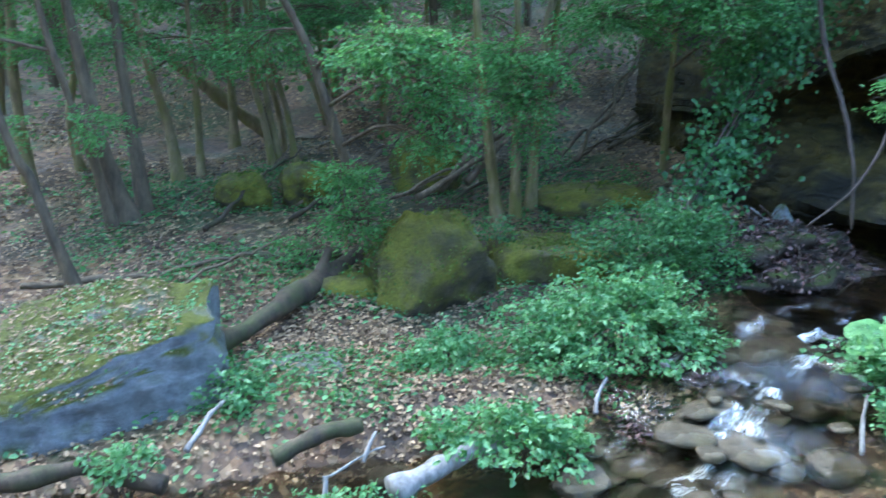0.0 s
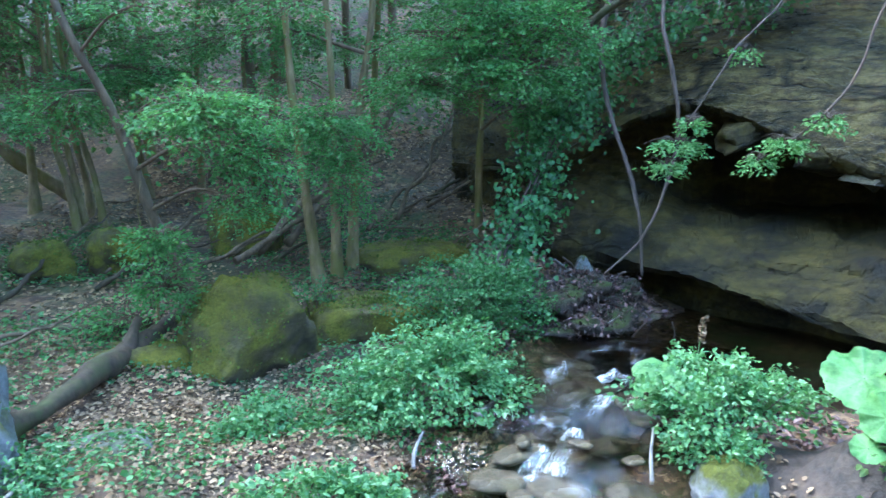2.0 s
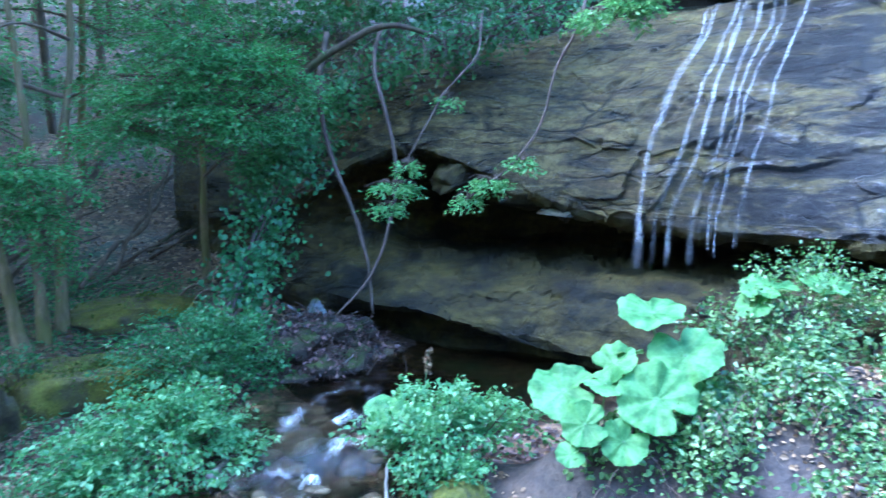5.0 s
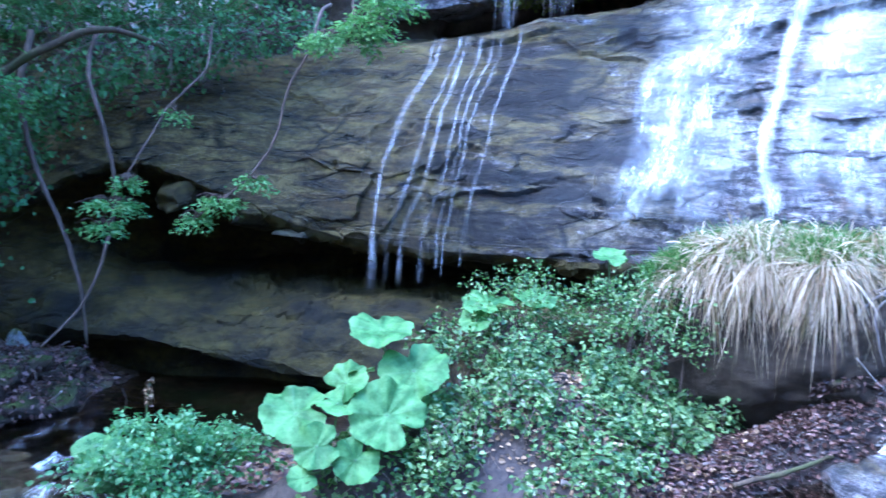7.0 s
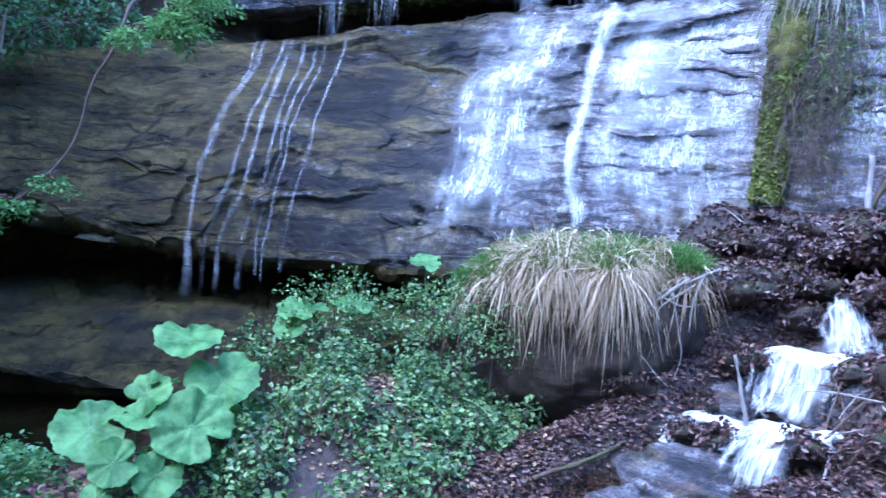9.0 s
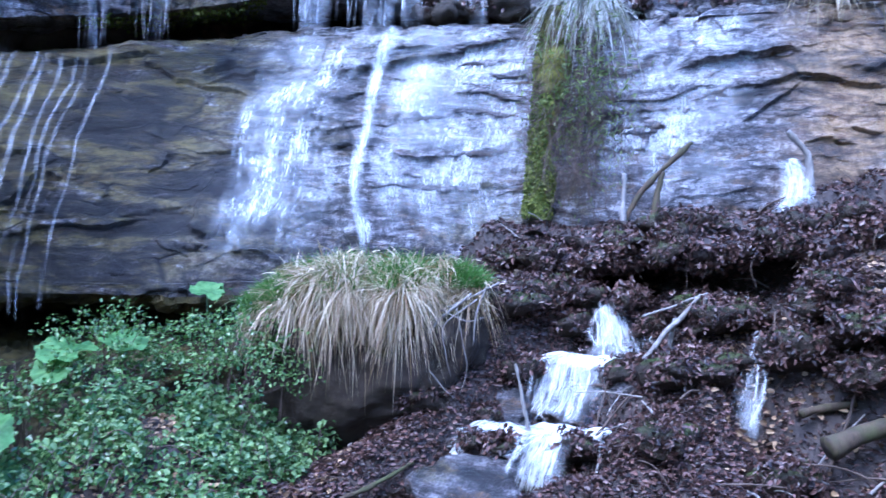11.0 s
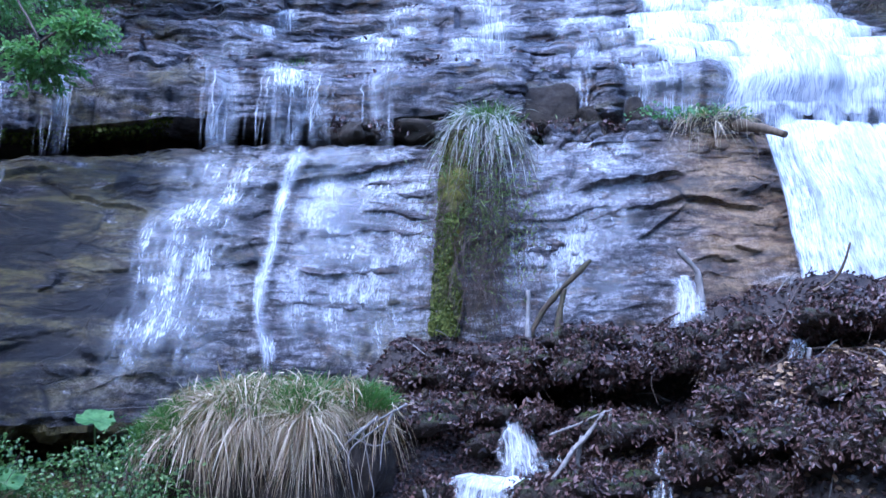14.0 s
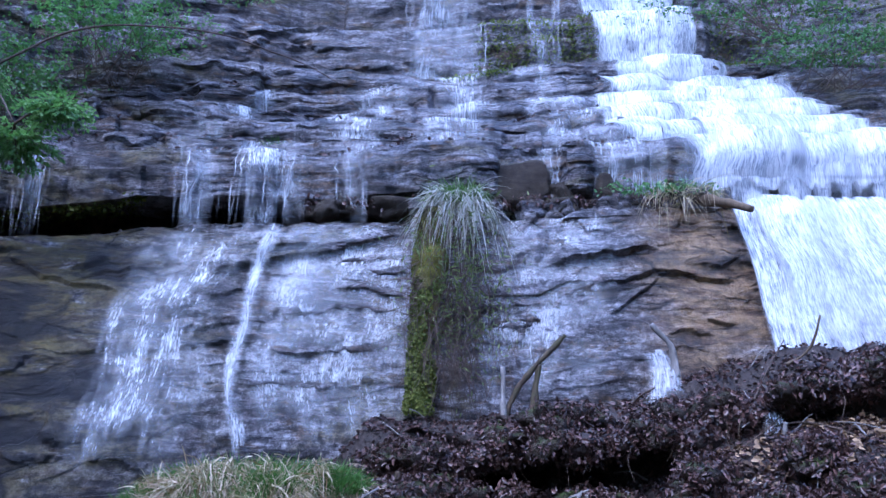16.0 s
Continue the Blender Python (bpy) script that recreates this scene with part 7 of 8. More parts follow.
def ledge_threads(k, q0, q1, n, drop, seed, j0=14, j1=46):
    """Single threads that run over ledge k and fall free below it."""
    rng = np.random.default_rng(seed)
    nrm = grid_normals(smooth_grid(LEDGES[k], 3))
    got = []
    for q in rng.uniform(q0, q1, n):
        j = np.linspace(rng.uniform(j1 - 8, j1), j0, 16)
        i = np.full(16, (q - 4.5) / 8.5 * 519) + np.cumsum(rng.normal(0, 0.35, 16))
        p = sample(LEDGES[k], i, j)
        p = p + sample(nrm, i, j) * 0.03
        p[:, 0] = np.minimum.accumulate(p[:, 0])
        m = np.linspace(0, 1, 9)[1:, None]
        p = np.concatenate([p, p[-1] - m * [0.05, 0, drop * rng.uniform(0.8, 1.1)]])
        got.append(p)
    return ribbons("falling_water", got, (0.004, 0.015), M_STRAND, "thin threads of water falling from the ledge", seed)


THIN = "thin veil of water with white sheen on the wet slab"
WHITE = "white foaming water of the great fall"
STEP = "white water stepping down over the ledges"
# the slab, from the rounded nose to the great fall
for a, w, full, drop in ((5.0, 0.05, 0.15, 0.4), (5.06, 0.07, 0.7, 0.75), (5.25, 0.06, 0.4, 0.6), (5.33, 0.07, 0.7, 0.55), (5.47, 0.06, 0.35, 0.5), (5.58, 0.05, 0.1, 0.35), (5.66, 0.05, 0.25, 0.4), (5.85, 0.05, 0.0, 0.3)):
    c = a - 0.56 - 0.04 * math.sin(40 * a)
    face_sheet((a, a + w * 1.1), (c, c + w * 0.8), 1.0, 0.02, M_DRIP, "strand of water sliding off the rounded rock", 0.03, drop, edge=0.5, body=full, wander=0.05)
face_sheet((7.05, 7.72), (6.42, 7.28), 1.0, 0.08, M_SHEET, THIN, 0.03, edge=0.3)
face_sheet((7.6, 7.76), (7.33, 7.5), 1.0, 0.12, M_SHEET, "narrow white strand of water on the slab", 0.045, edge=0.5, wander=0.05, body=0.6)
face_sheet((7.62, 7.73), (7.35, 7.45), 1.0, 0.10, M_CASCADE, "narrow white strand of water on the slab", 0.05, edge=0.5, wander=0.05, body=0.5)
# wide white veil: thin water plus the sky's sheen, painted as a sheet
face_sheet((7.65, 8.55), (7.45, 8.5), 1.0, 0.15, M_SHEEN_WATER, THIN, -0.008, edge=0.2, body=0.4)
face_sheet((7.72, 8.05), (7.66, 8.0), 1.0, 0.5, M_FILM, THIN, 0.03, edge=0.4, body=0.3)
# same painted sheen, right of the mossy rib
face_sheet((8.65, 9.6), (8.65, 9.5), 1.0, 0.3, M_SHEEN_WATER, THIN, -0.015, edge=0.3, body=0.3)
face_sheet((6.95, 7.45), (6.3, 7.0), 0.96, 0.06, M_SHEET, THIN, 0.04, edge=0.45, body=0.0)
face_sheet((10.08, 11.6), (10.18, 11.9), 1.02, 0.35, M_FOAM, WHITE, 0.18, edge=0.05, body=0.5, smooth=90)
face_sheet((10.2, 11.6), (10.35, 12.0), 1.02, 0.35, M_FOAM, WHITE, 0.25, edge=0.08, body=0.3, smooth=90)
# the ledges: strings and veils
for k, a, b, m in ((0, 7.18, 7.40, 0), (0, 7.46, 7.88, 1), (0, 8.03, 8.22, 0), (0, 9.05, 9.25, 0), (0, 5.6, 5.75, 0), (0, 6.1, 6.3, 0), (1, 7.45, 7.85, 1), (1, 7.95, 8.28, 1), (1, 7.15, 7.4, 0), (2, 7.88, 8.32, 1), (2, 7.28, 7.5, 0), (3, 7.9, 8.35, 1), (3, 7.28, 7.7, 1), (4, 8.05, 8.42, 1), (4, 7.6, 7.75, 0),
                   (5, 8.28, 8.88, 1), (6, 8.36, 8.86, 0), (7, 8.40, 8.85, 0), (7, 9.12, 9.2, 0), (7, 9.3, 9.42, 0), (6, 9.1, 9.4, 0), (5, 8.95, 9.3, 0), (4, 8.5, 8.9, 0), (4, 9.1, 9.5, 0), (3, 9.0, 9.6, 1), (2, 9.0, 9.7, 1), (1, 9.05, 9.8, 1), (2, 8.45, 8.9, 0), (3, 8.5, 8.95, 0), (1, 8.4, 8.9, 0), (0, 9.3, 9.9, 0)):
    ledge_sheet(k, a, b, (M_CURTAIN, M_SHEET)[m], STEP, 10, 50, 0.025, edge=0.3, drop=0.5 if k == 0 else 0.1, body=(0.1, 0.3)[m])
for k, a, b in ((7, 9.5, 10.45), (6, 9.6, 10.5), (5, 9.7, 10.7), (4, 9.6, 11.05), (3, 9.45, 11.1), (2, 9.5, 11.2), (1, 9.55, 11.3), (0, 9.9, 11.5)):
    ledge_sheet(k, a, b, M_FOAM, WHITE, 10, 52, 0.04, edge=0.12, drop=0.5 if k == 0 else 0.15, body=0.45)
for k, a, b in ((7, 9.95, 10.4), (5, 9.9, 10.5), (4, 10.1, 10.9), (3, 10.0, 11.0), (2, 10.0, 11.1), (1, 10.1, 11.2), (0, 10.1, 11.4)):
    ledge_sheet(k, a, b, M_FOAM, WHITE, 10, 52, 0.09, edge=0.15, drop=0.15, body=0.3)


for k, a, b, n, d in ((0, 7.16, 7.42, 12, 0.5), (0, 7.46, 7.88, 22, 0.5), (0, 8.03, 8.22, 9, 0.5), (0, 9.05, 9.25, 5, 0.35), (0, 5.55, 5.8, 9, 0.55), (0, 6.05, 6.35, 8, 0.5), (6, 8.34, 8.86, 20, 0.4), (7, 8.40, 8.85, 18, 0.4), (6, 9.1, 9.4, 6, 0.4)):
    ledge_threads(k, a, b, n, d, 600 + int(a * 100) + k)


def cascade(pts, wide, mat, label, seed=0, lift=0.06, n=80, k=22, bulge=0.05):
    """Water tumbling along pts with its width at each, bulging over the steps."""
    pts = np.asarray(pts, float)
    q = np.linspace(0, len(pts) - 1, n)
    p = spline(pts, q)
    w = np.interp(q, np.arange(len(wide)), wide)
    t = np.gradient(p, axis=0) * [1, 1, 0]
    t /= np.linalg.norm(t, axis=1, keepdims=True) + 1e-9
    s = np.stack([-t[:, 1], t[:, 0], 0 * t[:, 0]], -1)
    u = np.linspace(-1, 1, k)
    g = p[None] + s[None] * (u[:, None] * w[None])[..., None]
    g = g + np.array([0, 0, 1.0]) * (lift - bulge * u[:, None] ** 2 + 0.05 * fbm(g, 6, 3, seed))[..., None]
    return water("cascade", g, mat, label, 0.3, 0.3)


CASC = "small white cascade running out of the dead leaves"


def foam_pool(centre, rx, ry, seed, label="bright foaming water in a small basin"):
    """A small basin of white water with an uneven rim."""
    a = np.linspace(0, 2 * np.pi, 56)
    r = np.linspace(0.02, 1, 20)
    aa, rr = np.meshgrid(a, r, indexing="ij")
    wob = 1 + 0.18 * fbm(xy0(np.cos(aa) * 1.5 + seed, np.sin(aa) * 1.5), 1, 3, seed)
    x, y = centre[0] + rx * rr * wob * np.cos(aa), centre[1] + ry * rr * wob * np.sin(aa)
    z = centre[2] + 0.03 * fbm(xy0(x, y), 7, 3, seed) - 0.05 * rr**3
    ob = water("foam", np.stack([x, y, z], -1), M_FOAM, label, edge=0.001)
    col = np.ones((x.size, 4), np.float32)
    col[:, :3] = (1.1 * sstep(1.0, 0.45, rr + 0.3 * fbm(xy0(x, y), 4.5, 3, seed + 1))).reshape(-1, 1)
    ob.data.color_attributes["flow"].data.foreach_set("color", col.ravel())


# out of the leaf dam, in two steps, round a wet stone
cascade([(6.98, -0.58, 1.84), (6.9, -0.62, 1.7), (6.78, -0.66, 1.5), (6.68, -0.68, 1.42)], (0.16, 0.2, 0.27, 0.3), M_CASCADE, CASC, 12, 0.03)
tumble([(6.98, -0.56, 1.86), (6.9, -0.6, 1.7), (6.78, -0.64, 1.5), (6.7, -0.66, 1.43)], (0.15, 0.19, 0.24, 0.27), 10, (0.008, 0.03), M_STRAND, CASC, 2, 0.05)
tumble([(6.98, -0.88, 1.74), (6.88, -0.9, 1.62), (6.76, -0.92, 1.44)], (0.05, 0.08, 0.12), 5, (0.006, 0.02), M_STRAND, CASC, 3, 0.03)
foam_pool((6.62, -0.52, 1.42), 0.17, 0.46, 3)
cascade([(6.58, -0.3, 1.42), (6.48, -0.26, 1.36), (6.36, -0.2, 1.12), (6.26, -0.12, 0.96)], (0.3, 0.34, 0.36, 0.4), M_CASCADE, CASC, 31, 0.03)
tumble([(6.56, -0.16, 1.42), (6.45, -0.1, 1.3), (6.34, -0.04, 1.08), (6.24, 0.0, 0.96)], (0.12, 0.14, 0.15, 0.16), 9, (0.008, 0.028), M_STRAND, CASC, 32)
tumble([(6.56, -0.42, 1.42), (6.44, -0.4, 1.3), (6.32, -0.36, 1.06), (6.22, -0.34, 0.96)], (0.16, 0.17, 0.18, 0.18), 13, (0.008, 0.03), M_STRAND, CASC, 33)
tumble([(6.5, -0.92, 1.36), (6.42, -0.84, 1.2), (6.32, -0.76, 1.02)], (0.03, 0.05, 0.08), 5, (0.006, 0.018), M_STRAND, CASC, 34)
foam_pool((5.98, -0.22, 0.98), 0.28, 0.52, 5)
foam_pool((6.02, -0.62, 1.0), 0.2, 0.28, 51)
foam_pool((5.97, 0.16, 0.98), 0.22, 0.42, 52)
foam_pool((6.6, -0.3, 1.43), 0.14, 0.34, 53)
cascade([(6.0, 0.22, 0.97), (5.94, 0.42, 0.92), (5.86, 0.56, 0.76), (5.76, 0.68, 0.62)], (0.18, 0.2, 0.2, 0.24), M_CASCADE, CASC, 6, 0.05)
cascade([(5.82, 0.06, 0.99), (5.72, 0.1, 0.93), (5.62, 0.16, 0.84)], (0.2, 0.2, 0.16), M_CASCADE, CASC, 66, 0.03)
tumble([(5.98, 0.3, 0.97), (5.92, 0.48, 0.9), (5.84, 0.6, 0.74), (5.74, 0.7, 0.6)], (0.06, 0.1, 0.12, 0.14), 7, (0.008, 0.025), M_STRAND, CASC, 63)
cascade([(5.78, -0.22, 0.98), (5.62, -0.16, 0.9), (5.48, -0.1, 0.66), (5.4, -0.06, 0.5)], (0.2, 0.2, 0.22, 0.24), M_CASCADE, CASC, 61, 0.04)
tumble([(5.76, -0.1, 0.98), (5.6, -0.04, 0.88), (5.46, 0.02, 0.66)], (0.1, 0.12, 0.14), 7, (0.008, 0.026), M_STRAND, CASC, 62)
foam_pool((5.5, 0.92, 0.52), 0.17, 0.24, 8)
foam_pool((5.62, 0.68, 0.6), 0.12, 0.14, 9)
cascade([(8.25, -2.25, 3.15), (7.95, -2.25, 2.95), (7.7, -2.2, 2.62)], (0.12, 0.15, 0.2), M_CASCADE, CASC, 3)
foam_pool((7.55, -1.3, 2.47), 0.1, 0.3, 41, "bright little pool above the dam of leaves")
cascade([(6.62, -1.72, 1.66), (6.44, -1.68, 1.52), (6.28, -1.62, 1.24), (6.12, -1.56, 0.95)], (0.04, 0.07, 0.11, 0.12), M_SHEEN_WATER, CASC, 5, 0.05)
tumble([(6.5, -1.7, 1.56), (6.38, -1.66, 1.44), (6.22, -1.6, 1.16), (6.1, -1.56, 0.92)], (0.04, 0.07, 0.11, 0.12), 9, (0.006, 0.02), M_STRAND, CASC, 55, 0.07)
cascade([(7.1, -2.95, 2.6), (6.9, -2.9, 2.4), (6.8, -2.85, 2.1)], (0.1, 0.1, 0.12), M_SHEET, CASC, 6)
cascade([(5.9, 0.1, 0.66), (5.4, 0.4, 0.55), (4.9, 0.7, 0.45), (4.4, 0.9, 0.4)], (0.3, 0.32, 0.3, 0.3), M_SHEET, "white water of the brook below the cascade", 8)
# riffles of the stream
cascade([(3.2, 5.65, 0.40), (2.75, 5.22, 0.42), (2.3, 4.8, 0.44), (2.0, 4.38, 0.28), (1.5, 3.9, 0.10), (0.8, 3.6, 0.0)], (0.4, 0.4, 0.42, 0.5, 0.6, 0.6), M_RIFFLE, "rippled running water of the stream", 21, 0.03, 140, 40, 0.02)
RIF = "white riffle of the stream among stones"
for k, (pts, w) in enumerate((([(2.72, 5.1, 0.42), (2.6, 4.98, 0.43), (2.46, 4.9, 0.42)], (0.04, 0.06, 0.05)), ([(2.5, 4.66, 0.42), (2.36, 4.58, 0.38), (2.22, 4.5, 0.3)], (0.08, 0.1, 0.08)), ([(2.36, 5.24, 0.41), (2.3, 5.12, 0.42), (2.3, 5.0, 0.43)], (0.03, 0.04, 0.03)),
                              ([(2.12, 4.4, 0.28), (1.95, 4.18, 0.2), (1.8, 4.0, 0.14)], (0.08, 0.12, 0.12)), ([(1.85, 4.3, 0.22), (1.68, 4.08, 0.14), (1.5, 3.85, 0.06)], (0.08, 0.12, 0.14)), ([(1.65, 3.8, 0.08), (1.45, 3.66, 0.03), (1.2, 3.58, -0.02)], (0.14, 0.18, 0.16)))):
    cascade(pts, w, M_RIPPLE, RIF, 11 + k, 0.035)

ledge_leaves()

# ---- fallen leaves, sticks and washed-up debris ----
def scatter(name, n, xr, yr, size, mat, label, seed, where=None, tilt=0.35, lift=0.012, category="leaves", shape="leaf", width=0.8):
    """Fallen leaves lying on the ground over a stretch of it."""
    rng = np.random.default_rng(seed)
    x, y = rng.uniform(*xr, n), rng.uniform(*yr, n)
    if where is not None:
        ok = where(x, y, rng)
        x, y = x[ok], y[ok]
    n = len(x)
    e = 0.05
    z = ground_z(x, y)
    nx, ny = (ground_z(x + e, y) - z) / e, (ground_z(x, y + e) - z) / e
    p = np.stack([x, y, z + lift + rng.uniform(0, 0.02, n)], -1)
    face = np.stack([-nx, -ny, np.ones(n)], -1)
    face /= np.linalg.norm(face, axis=1, keepdims=True)
    face = face + rng.normal(0, tilt, (n, 3))
    return leaves(name, p, rng.normal(0, 1, (n, 3)) * [1, 1, 0.25], face, size * rng.uniform(0.55, 1.3, n), mat, None, shape, width, label, category, kind="stuff")


def dry(x, y, rng):
    d1, _ = along_course(x, y, STREAM, STREAM_Z, 60)
    d2, _ = along_course(x, y, BROOK, BROOK_Z, 60)
    pool = np.hypot((x - 4.3) / 2.1, (y - 5.3) / 1.25)
    return (d1 > 0.45) & (d2 > 0.35) & (pool > 0.95) & (vnoise(xy0(x, y) * 0.9, 21) + rng.uniform(-0.3, 0.3, len(x)) > 0.40)


scatter("dry_leaves", 60000, (-4.5, 3.2), (3.2, 8.0), 0.04, M_LITTER, "dry brown and buff leaves on the forest floor", 1, dry)
scatter("dry_leaves", 40000, (-7, 4), (8.0, 16), 0.055, M_LITTER, "dry brown and buff leaves up the wooded slope", 2, dry)
scatter("wet_leaves", 80000, (3.6, 8.6), (-5.6, 1.9), 0.04, M_LITTER_WET, "wet dark brown leaves washed up below the falls", 3, lambda x, y, r: (along_course(x, y, BROOK, BROOK_Z, 60)[0] > 0.16) & (x > 4.6 + r.normal(0, 0.35, len(x)) + 0.8 * (vnoise(xy0(x, y) * 0.9, 12) - 0.5)), 0.9, 0.0)
scatter("wet_leaves", 30000, (4.2, 7.3), (-1.6, 1.9), 0.038, M_LITTER_WET, "wet dark leaves on the banks of the cascade", 31, lambda x, y, r: (along_course(x, y, BROOK, BROOK_Z, 60)[0] > 0.12) & (np.hypot(x - 6.0, y + 0.45) > 0.42) & (np.hypot(x - 6.6, y + 0.66) > 0.3) & (x > 4.7 + r.normal(0, 0.3, len(x))), 0.9, 0.02, width=0.65)
scatter("pale_leaves", 5000, (4.2, 6.9), (-5.0, -1.2), 0.055, M_LITTER, "drier pale leaves on the debris slope", 4, lambda x, y, r: x > 5.95 + r.normal(0, 0.25, len(x)), 0.7, 0.02)
scatter("bank_leaves", 3500, (4.2, 6.2), (1.2, 3.4), 0.042, M_LITTER, "pale dead leaves under the brambles", 5, None, 0.6)
scatter("wet_leaves", 6000, (1.0, 4.2), (4.0, 8.6), 0.06, M_LITTER_WET, "wet dark leaves along the stream and pool", 6, lambda x, y, r: (along_course(x, y, STREAM, STREAM_Z, 60)[0] > 0.3), 0.6)
green = lambda x, y, r: (along_course(x, y, STREAM, STREAM_Z, 60)[0] > 0.5) & (vnoise(xy0(x, y) * 1.4, 33) + r.uniform(-0.12, 0.12, len(x)) > 0.60)
scatter("ground_ivy", 36000, (-5.5, 2.6), (4.2, 10.5), 0.042, M_IVY, "low green ivy and herbs over the forest floor", 7, green, 0.5, 0.04, "herbs")
scatter("ground_herbs", 3800, (-5.5, 2.2), (3.4, 9.0), 0.055, M_HERB, "small bright green seedlings over the forest floor", 8, lambda x, y, r: green(x + 3, y + 7, r), 0.5, 0.06, "herbs")


def stick(pts, r, label, seed, mat=None, name="stick", group="sticks in the debris", wobble=0.03):
    return log(pts, r, r * 0.65, mat or M_DEAD, label, name, seed, wobble, "dead wood", group, 7)


stick([(7.9, -0.68, 2.42), (8.02, -0.86, 2.78), (8.1, -1.06, 3.03), (8.2, -1.36, 3.32)], 0.034, "dark forked snag leaning on the slab", 101, M_ROT, wobble=0.02)
stick([(7.9, -0.96, 2.38), (8.04, -1.05, 2.75), (8.1, -1.09, 3.02)], 0.042, "dark snag propped against the slab", 102, M_ROT, wobble=0.02)
stick([(7.86, -0.72, 2.45), (7.95, -0.72, 2.75), (8.0, -0.72, 2.99)], 0.028, "upright dead stake in the debris", 103)
stick([(7.0, 0.2, 1.62), (7.0, 0.21, 1.85), (7.0, 0.19, 2.08)], 0.04, "broken upright stake in the wet leaves", 104, M_ROT)
stick([(6.0, -0.02, 0.95), (6.0, 0.03, 1.2), (6.0, 0.09, 1.45)], 0.016, "pale stick standing in the cascade", 105)
stick([(6.35, -0.75, 1.36), (6.55, -1.05, 1.68), (6.72, -1.3, 1.96)], 0.022, "pale stick leaning across the debris", 106)
stick([(6.6, -0.85, 1.78), (6.65, -1.05, 1.86), (6.7, -1.35, 1.98)], 0.012, "thin stick lying across the debris", 107)
stick([(6.6, -1.08, 1.5), (6.6, -1.09, 1.65), (6.6, -1.1, 1.78)], 0.025, "pale broken peg in the debris", 108)
stick([(6.6, -1.3, 1.65), (6.6, -1.31, 1.8), (6.6, -1.32, 1.95)], 0.02, "pale broken peg in the debris", 109)
stick([(7.88, -2.36, 2.9), (7.9, -2.35, 3.08), (7.9, -2.33, 3.22), (7.9, -2.16, 3.4)], 0.042, "pale bent branch stub at the foot of the slab", 110)
stick([(6.78, -2.87, 1.95), (6.8, -2.9, 2.25), (6.8, -2.94, 2.5)], 0.026, "pale upright stick in the leaves", 111)
stick([(5.6, -1.95, 1.12), (5.7, -2.25, 1.22), (5.75, -2.7, 1.34)], 0.065, "dark wet rotting split log in the debris", 112, M_ROT, "log")
stick([(5.95, -1.88, 1.24), (6.0, -2.05, 1.29), (6.02, -2.24, 1.33)], 0.03, "brown broken branch end in the debris", 1121, M_ROT)
boulder((6.0, -2.92, 1.6), (0.1, 0.12, 0.06), 84, M_PALE, "pale flat stone in the dead leaves", 20, name="stone", n=30)
stick([(4.35, 2.0, 0.62), (4.55, 1.75, 0.6), (4.75, 1.5, 0.55)], 0.022, "pale stick at the foot of the brambles", 113)
stick([(5.1, 1.2, 0.6), (5.35, 0.95, 0.68), (5.6, 0.75, 0.78)], 0.02, "dark stick by the brook", 114, M_ROT)
stick([(7.6, -3.3, 3.0), (7.6, -3.5, 3.15), (7.55, -3.62, 3.45)], 0.014, "thin dark twig before the great fall", 115, M_BARK_DARK)


def dead_roots():
    """Bleached roots hanging beside the tussock."""
    ob = thing("roots", (6.15, 0.55, 1.9), "bleached bare roots hanging below the grass tussock", "roots")
    for k, (pts, r) in enumerate((([(6.25, 0.25, 2.02), (6.05, 0.6, 1.85), (5.95, 0.9, 1.68), (5.9, 1.2, 1.5)], 0.010), ([(6.1, 0.45, 1.95), (5.98, 0.72, 1.72), (5.92, 0.78, 1.45), (5.9, 0.72, 1.2), (5.9, 0.65, 1.1)], 0.012), ([(6.2, 0.35, 1.98), (6.1, 0.38, 1.75), (6.08, 0.42, 1.55)], 0.012), ([(6.05, 0.55, 1.85), (5.98, 0.45, 1.5), (5.95, 0.5, 1.2)], 0.006),
                                  ([(6.12, 0.4, 1.9), (5.96, 0.6, 1.7), (5.9, 0.6, 1.5), (5.88, 0.55, 1.35)], 0.007), ([(5.95, 0.74, 1.6), (5.9, 0.85, 1.45), (5.88, 0.84, 1.3)], 0.005), ([(5.92, 0.76, 1.4), (5.88, 0.6, 1.25), (5.86, 0.5, 1.18)], 0.005), ([(6.02, 0.66, 1.82), (5.96, 0.5, 1.78), (5.94, 0.32, 1.8)], 0.006), ([(5.97, 0.88, 1.7), (5.9, 1.05, 1.66), (5.86, 1.22, 1.64)], 0.005))):
        limb("root", pts, r, r * 0.35, M_DEAD, ob, 6, 16, 0.2, 0.04, k + 1)


dead_roots()


def debris_twigs():
    rng = np.random.default_rng(77)
    for k in range(120):
        x, y = rng.uniform(5.2, 8.0), rng.uniform(-4.6, 0.2)
        if along_course(np.array([x]), np.array([y]), BROOK, BROOK_Z, 60)[0][0] < 0.35:
            continue
        z = float(ground_z(x, y)) + 0.02
        a, L = rng.uniform(0, 2 * np.pi), rng.uniform(0.15, 0.6)
        e = np.array([x + L * math.cos(a), y + L * math.sin(a), 0])
        e[2] = float(ground_z(e[0], e[1])) + rng.uniform(0.04, 0.24)
        s = np.array([x, y, z])
        stick([s, (s + e) / 2 + [0, 0, 0.03], e], rng.uniform(0.005, 0.013), "thin dead twig among the wet leaves", 200 + k, M_TWIG if k % 2 else M_DEAD, "twig", "twigs in the debris")


debris_twigs()


